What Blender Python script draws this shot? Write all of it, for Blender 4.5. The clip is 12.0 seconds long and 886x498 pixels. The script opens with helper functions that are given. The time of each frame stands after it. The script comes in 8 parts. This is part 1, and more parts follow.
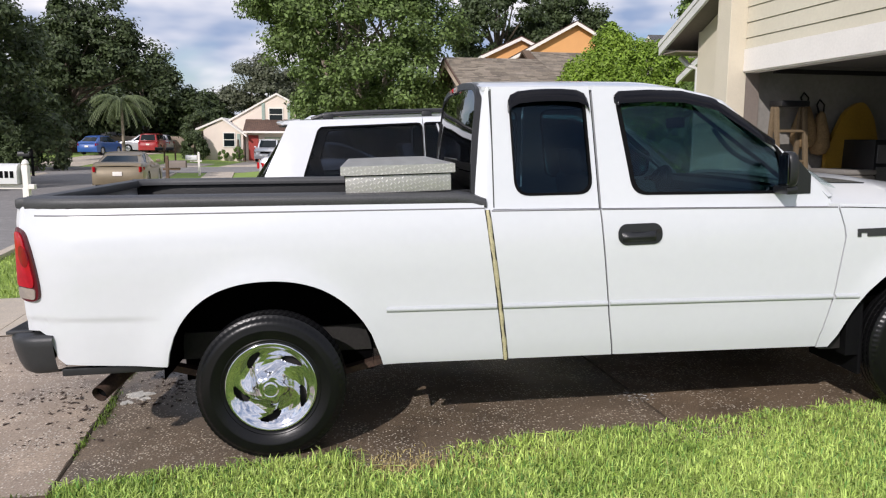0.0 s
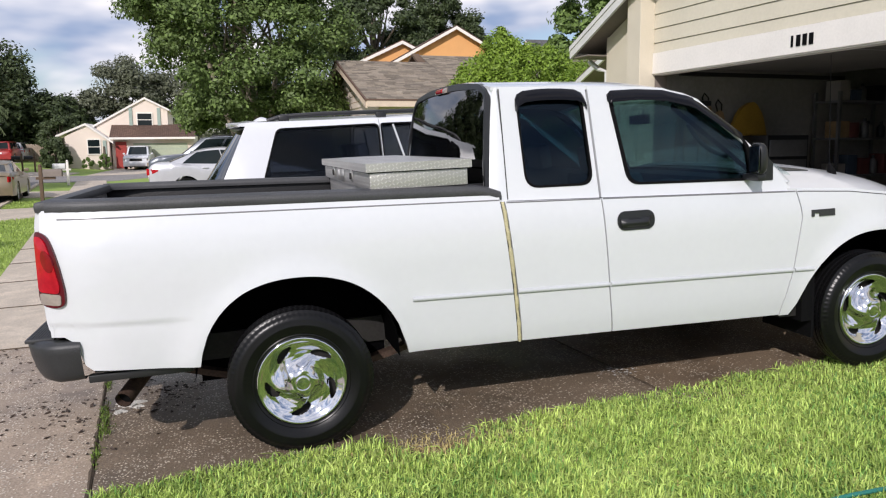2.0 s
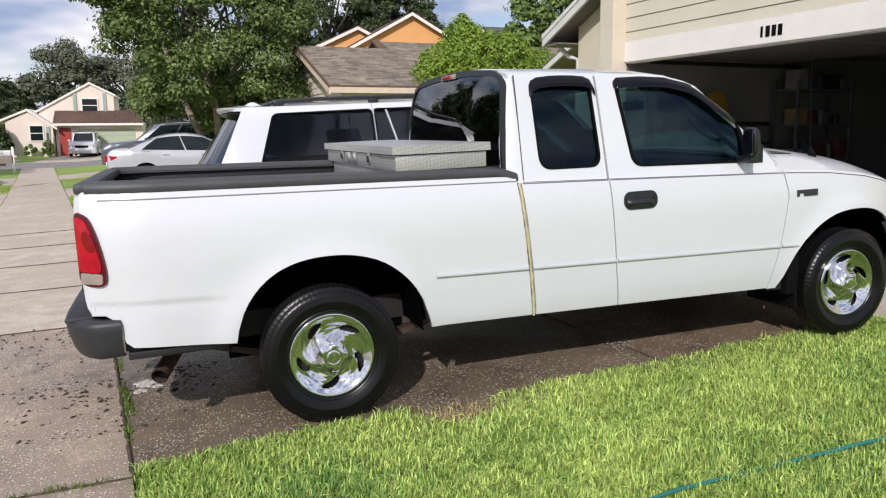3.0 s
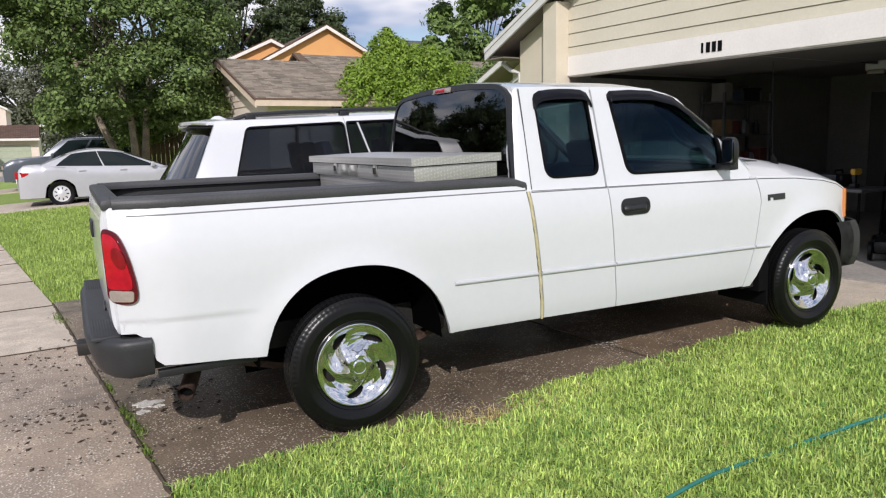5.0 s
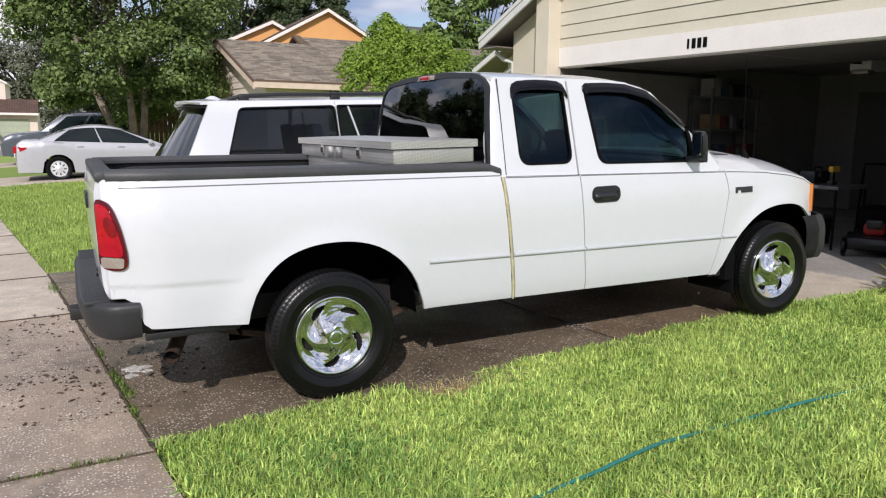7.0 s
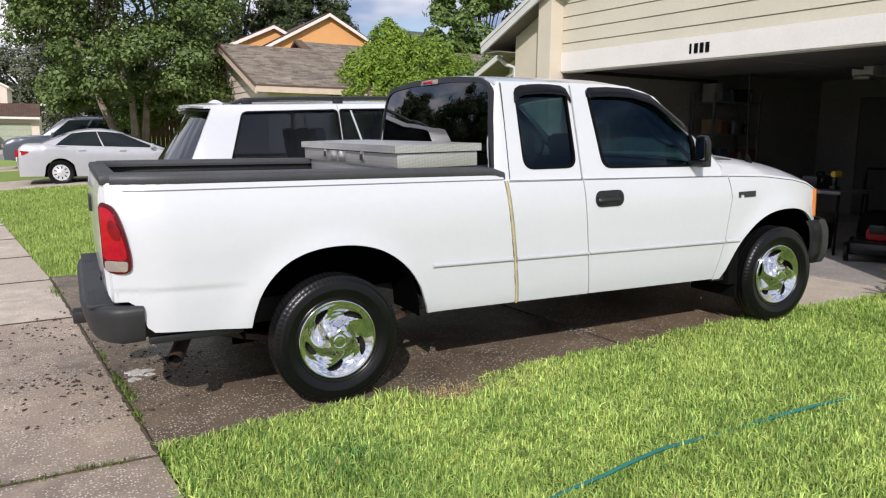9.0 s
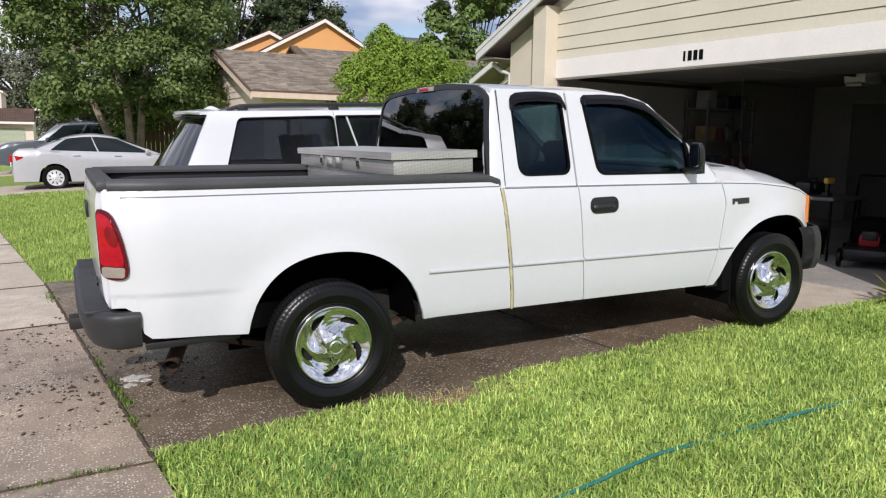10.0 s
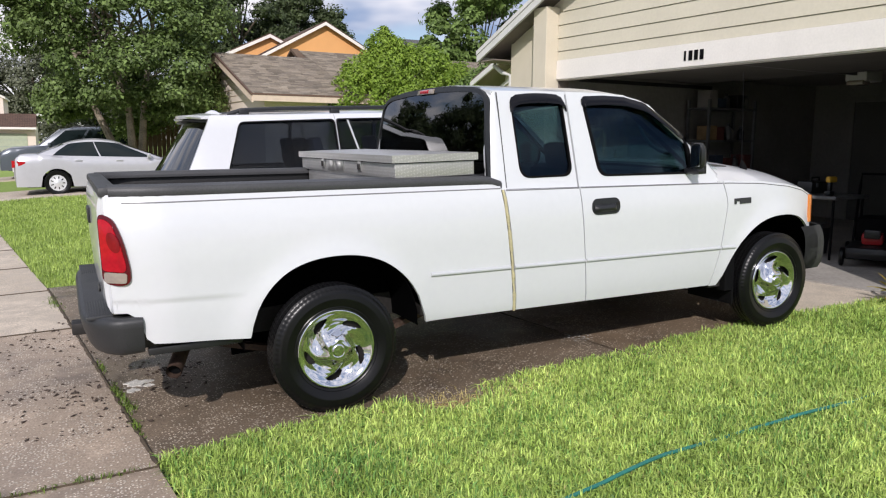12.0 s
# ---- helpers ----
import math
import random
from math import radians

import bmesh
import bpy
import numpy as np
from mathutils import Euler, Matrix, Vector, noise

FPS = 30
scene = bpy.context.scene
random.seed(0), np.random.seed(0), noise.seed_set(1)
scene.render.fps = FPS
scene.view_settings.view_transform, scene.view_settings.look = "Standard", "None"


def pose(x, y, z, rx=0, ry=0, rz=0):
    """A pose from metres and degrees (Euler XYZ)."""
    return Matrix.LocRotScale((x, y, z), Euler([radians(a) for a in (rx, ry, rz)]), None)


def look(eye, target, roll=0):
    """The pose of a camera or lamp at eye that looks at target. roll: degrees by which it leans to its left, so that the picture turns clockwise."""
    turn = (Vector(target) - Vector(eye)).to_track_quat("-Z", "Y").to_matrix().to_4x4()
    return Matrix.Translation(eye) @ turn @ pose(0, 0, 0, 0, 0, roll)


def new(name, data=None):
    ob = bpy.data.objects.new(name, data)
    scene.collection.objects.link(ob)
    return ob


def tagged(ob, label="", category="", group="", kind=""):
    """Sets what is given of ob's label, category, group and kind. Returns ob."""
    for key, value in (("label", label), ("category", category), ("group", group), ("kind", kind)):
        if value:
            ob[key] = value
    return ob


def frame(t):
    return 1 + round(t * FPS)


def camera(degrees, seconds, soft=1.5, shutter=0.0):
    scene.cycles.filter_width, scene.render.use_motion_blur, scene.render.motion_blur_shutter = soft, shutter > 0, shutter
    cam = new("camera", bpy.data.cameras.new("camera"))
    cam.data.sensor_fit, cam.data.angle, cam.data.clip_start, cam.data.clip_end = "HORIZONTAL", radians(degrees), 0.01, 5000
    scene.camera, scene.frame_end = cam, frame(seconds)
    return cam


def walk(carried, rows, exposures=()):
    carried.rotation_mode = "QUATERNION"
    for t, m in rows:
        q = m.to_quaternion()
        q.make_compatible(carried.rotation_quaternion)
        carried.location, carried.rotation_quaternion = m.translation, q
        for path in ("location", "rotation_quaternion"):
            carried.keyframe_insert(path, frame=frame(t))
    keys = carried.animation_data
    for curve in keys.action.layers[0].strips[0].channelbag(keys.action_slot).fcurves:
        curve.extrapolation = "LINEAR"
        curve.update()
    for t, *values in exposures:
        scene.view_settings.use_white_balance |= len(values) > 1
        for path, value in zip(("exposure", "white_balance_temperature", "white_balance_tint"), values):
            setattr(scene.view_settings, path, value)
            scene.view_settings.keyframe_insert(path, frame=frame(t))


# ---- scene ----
cam = camera(60.9, 12.0, soft=1.2)
PATH = [
    (0, (0.513, -3.66, 1.552), (0.708, -1.691, 1.266), -1.8),
    (0.5, (0.318, -3.67, 1.552), (0.531, -1.703, 1.262), -1.1),
    (1, (0.122, -3.724, 1.557), (0.507, -1.789, 1.226), -2.2),
    (1.5, (-0.063, -3.73, 1.535), (0.386, -1.805, 1.233), -2.2),
    (2, (-0.251, -3.738, 1.548), (0.268, -1.828, 1.258), -2.6),
    (2.5, (-0.463, -3.805, 1.556), (0.144, -1.921, 1.27), -3.0),
    (3, (-0.673, -3.815, 1.549), (-0.032, -1.949, 1.22), -2.5),
    (5, (-1.262, -3.692, 1.573), (-0.397, -1.915, 1.265), -2.9),
    (5.5, (-1.3, -3.754, 1.564), (-0.526, -1.932, 1.277), -1.5),
    (6, (-1.228, -3.858, 1.549), (-0.454, -2.04, 1.239), -1.6),
    (6.5, (-1.203, -3.945, 1.548), (-0.353, -2.165, 1.217), -0.8),
    (7, (-1.255, -3.957, 1.562), (-0.387, -2.188, 1.221), -1.2),
    (9, (-1.269, -3.946, 1.558), (-0.401, -2.174, 1.229), -1.1),
    (9.5, (-1.275, -3.964, 1.564), (-0.385, -2.202, 1.243), -1.0),
    (10, (-1.284, -3.963, 1.567), (-0.403, -2.196, 1.252), -1.0),
    (10.5, (-1.293, -3.96, 1.569), (-0.429, -2.183, 1.261), -0.9),
    (11, (-1.289, -3.968, 1.564), (-0.406, -2.198, 1.264), -1.0),
    (11.5, (-1.287, -3.961, 1.569), (-0.398, -2.196, 1.262), -1.2),
    (12, (-1.279, -3.962, 1.573), (-0.403, -2.191, 1.262), -1.5),
]
# the drive rises to the garage, and the truck with it
LEVEL = pose(0, 0, 0, -0.17, -2.0, 0)
walk(cam, [(t, LEVEL @ look(eye, target, roll)) for t, eye, target, roll in PATH], exposures=((0.0, 0.03, 6400, 17), (12.0, 0.05, 6400, 17)))

# ---------------- light ----------------
SUN_WAY = Vector((0.80, 1.35, -1.0)).normalized()
world = bpy.data.worlds.new("sky")
scene.world = world
world.use_nodes = True
wn, wl = world.node_tree.nodes, world.node_tree.links
wn.clear()
w_out = wn.new("ShaderNodeOutputWorld")
w_bg = wn.new("ShaderNodeBackground")
w_sky = wn.new("ShaderNodeTexSky")
w_sky.sky_type = "NISHITA"
w_sky.sun_disc = False
w_sky.sun_elevation = math.asin(-SUN_WAY.z)
w_sky.sun_rotation = math.atan2(-SUN_WAY.x, -SUN_WAY.y)
w_sky.air_density, w_sky.dust_density, w_sky.ozone_density = 1.0, 0.6, 2.0
w_bg.inputs[1].default_value = 0.10
# broken cloud over the blue
w_tc = wn.new("ShaderNodeTexCoord")
w_map = wn.new("ShaderNodeMapping")
w_map.inputs["Scale"].default_value = (1.6, 1.6, 4.6)
w_map.inputs["Location"].default_value = (1.15, 0.45, 0.55)
w_noise = wn.new("ShaderNodeTexNoise")
w_noise.inputs["Scale"].default_value = 2.1
w_noise.inputs["Detail"].default_value = 4.5
w_noise.inputs["Roughness"].default_value = 0.52
w_noise.inputs["Distortion"].default_value = 0.25
w_ramp = wn.new("ShaderNodeValToRGB")
w_ramp.color_ramp.elements[0].position, w_ramp.color_ramp.elements[1].position = 0.36, 0.50
w_n2 = wn.new("ShaderNodeTexNoise")
w_n2.inputs["Scale"].default_value = 3.4
w_n2.inputs["Detail"].default_value = 3.5
w_r2 = wn.new("ShaderNodeValToRGB")
w_r2.color_ramp.elements[0].position, w_r2.color_ramp.elements[1].position = 0.38, 0.60
w_r2.color_ramp.elements[0].color = (3.1, 4.2, 6.1, 1)
w_r2.color_ramp.elements[1].color = (9.8, 9.8, 9.8, 1)
w_mix = wn.new("ShaderNodeMix")
w_mix.data_type = "RGBA"
wl.new(w_tc.outputs["Generated"], w_map.inputs["Vector"])
wl.new(w_map.outputs[0], w_noise.inputs["Vector"])
wl.new(w_map.outputs[0], w_n2.inputs["Vector"])
wl.new(w_noise.outputs[0], w_ramp.inputs[0])
wl.new(w_n2.outputs[0], w_r2.inputs[0])
wl.new(w_ramp.outputs[0], w_mix.inputs[0])
wl.new(w_sky.outputs[0], w_mix.inputs[6])
wl.new(w_r2.outputs[0], w_mix.inputs[7])
wl.new(w_mix.outputs[2], w_bg.inputs[0])
wl.new(w_bg.outputs[0], w_out.inputs[0])

sun = new("sun", bpy.data.lights.new("sun", "SUN"))
sun.data.energy, sun.data.angle, sun.data.color = 3.4, radians(0.5), (1.0, 0.965, 0.91)
sun.matrix_world = look(-SUN_WAY * 60, (0, 0, 0))


# ---------------- materials ----------------
def mat(name, color, rough=0.6, metal=0.0, vary=0.12, scale=6.0, fine=60.0, bump=0.0, coat=0.0, spec=0.5, other=None, transmission=0.0, space="Object", island=False):
    """A principled material whose colour drifts at two scales, with relief."""
    m = bpy.data.materials.new(name)
    m.use_nodes = True
    n, l = m.node_tree.nodes, m.node_tree.links
    b = n["Principled BSDF"]
    b.inputs["Roughness"].default_value, b.inputs["Metallic"].default_value = rough, metal
    b.inputs["Coat Weight"].default_value = coat
    b.inputs["Coat Roughness"].default_value = 0.05
    b.inputs["Specular IOR Level"].default_value = spec
    b.inputs["Transmission Weight"].default_value = transmission
    tc = n.new("ShaderNodeTexCoord")
    big, small = n.new("ShaderNodeTexNoise"), n.new("ShaderNodeTexNoise")
    for t, s in ((big, scale), (small, fine)):
        t.inputs["Scale"].default_value, t.inputs["Detail"].default_value = s, 4.0
        l.new(tc.outputs[space], t.inputs["Vector"])
    add = n.new("ShaderNodeMath")
    add.operation = "MULTIPLY_ADD"
    add.inputs[1].default_value = 0.5
    half = n.new("ShaderNodeMath")
    half.operation = "MULTIPLY"
    half.inputs[1].default_value = 0.5
    l.new(small.outputs[0], half.inputs[0])
    l.new(big.outputs[0], add.inputs[0])
    l.new(half.outputs[0], add.inputs[2])
    ramp = n.new("ShaderNodeValToRGB")
    dark = other or [c * (1 - vary) for c in color]
    ramp.color_ramp.elements[0].position, ramp.color_ramp.elements[1].position = 0.35, 0.65
    ramp.color_ramp.elements[0].color = (*dark, 1)
    ramp.color_ramp.elements[1].color = (*[min(1, c * (1 + vary * 0.6)) for c in color], 1)
    l.new(add.outputs[0], ramp.inputs[0])
    last = ramp.outputs[0]
    if island:
        geo = n.new("ShaderNodeNewGeometry")
        hsv = n.new("ShaderNodeHueSaturation")
        mr = n.new("ShaderNodeMapRange")
        mr.inputs["To Min"].default_value, mr.inputs["To Max"].default_value = 1 - island, 1 + island
        l.new(geo.outputs["Random Per Island"], mr.inputs[0])
        l.new(mr.outputs[0], hsv.inputs["Value"])
        l.new(last, hsv.inputs["Color"])
        last = hsv.outputs[0]
    l.new(last, b.inputs["Base Color"])
    if bump:
        bp = n.new("ShaderNodeBump")
        bp.inputs["Strength"].default_value, bp.inputs["Distance"].default_value = bump, 0.01
        l.new(small.outputs[0], bp.inputs["Height"])
        l.new(bp.outputs[0], b.inputs["Normal"])
    return m


def tint_glass(name, tint, gloss=1.7, rough=0.0, sheen=(0.8, 0.8, 0.8)):
    """Window glass: tinted see-through, with a shine that grows towards a grazing view. gloss is the index of refraction."""
    m = bpy.data.materials.new(name)
    m.use_nodes = True
    n, l = m.node_tree.nodes, m.node_tree.links
    n.clear()
    out, mix = n.new("ShaderNodeOutputMaterial"), n.new("ShaderNodeMixShader")
    tr, gl, lw = n.new("ShaderNodeBsdfTransparent"), n.new("ShaderNodeBsdfGlossy"), n.new("ShaderNodeLayerWeight")
    tr.inputs[0].default_value = (*tint, 1)
    gl.inputs["Roughness"].default_value = rough
    gl.inputs["Color"].default_value = (*sheen, 1)
    lw.inputs["Blend"].default_value = 0.5
    f0 = ((gloss - 1) / (gloss + 1)) ** 2
    steep, shine = n.new("ShaderNodeMath"), n.new("ShaderNodeMath")
    steep.operation, shine.operation = "POWER", "MULTIPLY_ADD"
    steep.inputs[1].default_value = 5.0
    shine.inputs[1].default_value, shine.inputs[2].default_value = 1 - f0, f0
    l.new(lw.outputs["Facing"], steep.inputs[0])
    l.new(steep.outputs[0], shine.inputs[0])
    l.new(shine.outputs[0], mix.inputs[0])
    l.new(tr.outputs[0], mix.inputs[1])
    l.new(gl.outputs[0], mix.inputs[2])
    l.new(mix.outputs[0], out.inputs[0])
    return m


def leafy(name, color, dark, vary=0.35, glow=0.24):
    """Leaves: two-sided, a little light comes through, each leaf a shade of its own."""
    m = mat(name, color, 0.55, vary=0.2, scale=1.2, fine=9.0, other=dark, island=vary, spec=0.35)
    n, l = m.node_tree.nodes, m.node_tree.links
    b, out = n["Principled BSDF"], n["Material Output"]
    tl, mx = n.new("ShaderNodeBsdfTranslucent"), n.new("ShaderNodeMixShader")
    l.new(b.inputs["Base Color"].links[0].from_socket, tl.inputs[0])
    mx.inputs[0].default_value = glow
    l.new(b.outputs[0], mx.inputs[1])
    l.new(tl.outputs[0], mx.inputs[2])
    l.new(mx.outputs[0], out.inputs[0])
    return m


WHITE_PAINT = mat("white_car_paint", (0.630, 0.645, 0.665), 0.30, vary=0.02, scale=2.0, fine=25.0, coat=0.8)
SILVER_PAINT = mat("silver_car_paint", (0.50, 0.50, 0.525), 0.3, metal=0.3, vary=0.05, coat=0.6)
GOLD_PAINT = mat("gold_car_paint", (0.25, 0.20, 0.13), 0.35, metal=0.3, vary=0.05, coat=0.5)
BLUE_PAINT = mat("slate_blue_car_paint", (0.085, 0.100, 0.125), 0.3, metal=0.2, vary=0.08, coat=0.6)
BRIGHT_BLUE = mat("bright_blue_car_paint", (0.03, 0.10, 0.36), 0.3, vary=0.08, coat=0.6)
RED_PAINT = mat("red_car_paint", (0.36, 0.03, 0.03), 0.3, vary=0.08, coat=0.6)
BLACK_PLASTIC = mat("black_plastic", (0.014, 0.0145, 0.016), 0.36, vary=0.3, scale=9, fine=140, bump=0.12)
GREY_PLASTIC = mat("weathered_grey_plastic", (0.026, 0.027, 0.029), 0.48, vary=0.25, scale=5, fine=160, bump=0.15)
RAIL_PLASTIC = mat("scuffed_rail_plastic", (0.052, 0.053, 0.056), 0.50, vary=0.30, scale=3, fine=120, bump=0.15)
PAD_PLASTIC = mat("worn_step_plastic", (0.034, 0.035, 0.037), 0.55, vary=0.35, scale=7, fine=120, bump=0.2)
LINER = mat("bed_liner", (0.006, 0.006, 0.007), 0.5, vary=0.3, scale=5, fine=80, bump=0.2)
RUBBER = mat("tyre_rubber", (0.005, 0.005, 0.0054), 0.29, vary=0.3, scale=7, fine=90, bump=0.05, spec=0.28)
CHROME = mat("chrome", (0.74, 0.75, 0.78), 0.08, metal=1.0, vary=0.02)
DARK_METAL = mat("dark_chassis_metal", (0.022, 0.020, 0.019), 0.6, metal=0.2, vary=0.4)
RUST = mat("rusty_steel", (0.075, 0.045, 0.032), 0.75, metal=0.3, vary=0.5, scale=14, fine=80, bump=0.3)
SEAM = mat("body_seam_shadow_gap", (0.05, 0.05, 0.05), 0.8)
STRIPE = mat("grey_pinstripe", (0.19, 0.19, 0.20), 0.5)
MOULD = mat("pale_grey_moulding", (0.50, 0.52, 0.53), 0.4, vary=0.06)
YELLOW_FOAM = mat("yellowed_gap_foam", (0.50, 0.455, 0.27), 0.8, vary=0.30, scale=18, fine=120, bump=0.3)
# blue sheen: the reflection of a blue sky is tinted into the glass
GLASS_DARK = tint_glass("dark_tinted_glass", (0.29, 0.42, 0.43), 1.42, sheen=(0.62, 0.78, 1.0))
GLASS_SIDE = tint_glass("deep_tinted_side_glass", (0.26, 0.38, 0.42), 1.36, sheen=(0.62, 0.78, 1.0))
GLASS_SUV = tint_glass("grey_tinted_glass", (0.42, 0.45, 0.50), 1.32)
GLASS_REAR = tint_glass("deep_tinted_rear_glass", (0.10, 0.11, 0.12), 2.2)
GLASS_SUV_REAR = tint_glass("deep_tinted_tailgate_glass", (0.05, 0.056, 0.062), 2.3)
GLASS_CLEAR = tint_glass("windscreen_glass", (0.90, 0.95, 0.93), 1.45)
VISOR = mat("smoked_acrylic", (0.006, 0.006, 0.008), 0.16, vary=0.1, spec=0.2)
SEAT = mat("grey_seat_cloth", (0.22, 0.22, 0.23), 0.9, vary=0.2, fine=200, bump=0.2)
DASH = mat("dark_dashboard", (0.03, 0.03, 0.033), 0.7)
RED_LENS = mat("red_lamp_lens", (0.40, 0.006, 0.014), 0.14, vary=0.25, scale=9, fine=40, coat=0.15, spec=0.3)
CLEAR_LENS = mat("smoky_clear_lens", (0.32, 0.27, 0.23), 0.15, vary=0.15, coat=0.8)
AMBER_LENS = mat("amber_lamp_lens", (0.75, 0.22, 0.02), 0.15, vary=0.1, coat=0.8)
BLACK = mat("matt_black", (0.005, 0.005, 0.0055), 0.8, vary=0.2, spec=0.08)
SOFFIT = mat("brown_soffit_board", (0.21, 0.175, 0.15), 0.85, vary=0.12, scale=2, fine=30)
RED_BEZEL = mat("dark_red_lens", (0.09, 0.003, 0.007), 0.18, vary=0.2, coat=0.3, spec=0.3)
RED_OVAL_SHADE = mat("shaded_red_lens", (0.20, 0.004, 0.009), 0.14, vary=0.25, scale=9, fine=40, coat=0.15, spec=0.3)
DIM_MIRROR = mat("dim_mirror_glass", (0.20, 0.21, 0.22), 0.04, metal=1.0, vary=0.02)
BRIGHT_ALU = mat("bright_aluminium", (0.74, 0.73, 0.70), 0.28, metal=0.9, vary=0.1, scale=12)
SIDING = mat("cream_siding", (0.64, 0.592, 0.468), 0.75, vary=0.06, scale=1.2, fine=30, bump=0.08)
STUCCO = mat("cream_stucco", (0.65, 0.585, 0.46), 0.9, vary=0.08, scale=2, fine=90, bump=0.35)
TRIM_WHITE = mat("off_white_trim", (0.82, 0.78, 0.72), 0.6, vary=0.06, scale=3, fine=40, bump=0.05)
FASCIA = mat("weathered_white_fascia", (0.66, 0.65, 0.62), 0.6, vary=0.1, scale=4, fine=50)
# doors inside the garage: the indoor shade is put into this colour
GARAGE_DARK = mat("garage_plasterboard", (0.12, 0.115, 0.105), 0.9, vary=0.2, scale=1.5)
SHINGLE = mat("grey_brown_shingle", (0.155, 0.125, 0.105), 0.95, vary=0.25, scale=0.8, fine=22, bump=0.4)
ORANGE = mat("orange_stucco", (0.76, 0.39, 0.15), 0.9, vary=0.06, scale=1, fine=30, bump=0.2)
CREAM_FAR = mat("pale_pink_stucco", (0.78, 0.675, 0.58), 0.9, vary=0.06, scale=1, fine=30)
RED_DOOR = mat("red_door_paint", (0.36, 0.045, 0.035), 0.5)
GREEN_DOOR = mat("pale_green_garage_door", (0.42, 0.47, 0.34), 0.6)
TEAL = mat("grey_green_trim", (0.32, 0.40, 0.35), 0.6)
# near-black without shine: the deep shade of the arches is in the colour
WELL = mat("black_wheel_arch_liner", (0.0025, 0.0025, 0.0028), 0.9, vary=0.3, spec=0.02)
BARK_PALE = mat("pale_bark", (0.27, 0.225, 0.175), 0.95, vary=0.45, scale=4, fine=24, bump=0.6)
BARK = mat("bark", (0.13, 0.105, 0.08), 0.95, vary=0.45, scale=5, fine=30, bump=0.6)
LEAF = leafy("broad_leaf", (0.165, 0.235, 0.068), (0.085, 0.130, 0.036), 0.5)
LEAF_DARK = leafy("oak_leaf", (0.085, 0.115, 0.045), (0.040, 0.058, 0.024))
# pale and greyish: the haze of distance is mixed into the leaf colour
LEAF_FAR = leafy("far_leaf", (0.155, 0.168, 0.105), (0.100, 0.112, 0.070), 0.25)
LEAF_BRIGHT = leafy("juniper_leaf", (0.25, 0.36, 0.046), (0.13, 0.22, 0.026), 0.3)
LEAF_MID = leafy("mid_leaf", (0.19, 0.28, 0.075), (0.10, 0.16, 0.04), 0.4)
WOOD_FENCE = mat("brown_fence_wood", (0.13, 0.085, 0.055), 0.9, vary=0.3, scale=2, fine=30)


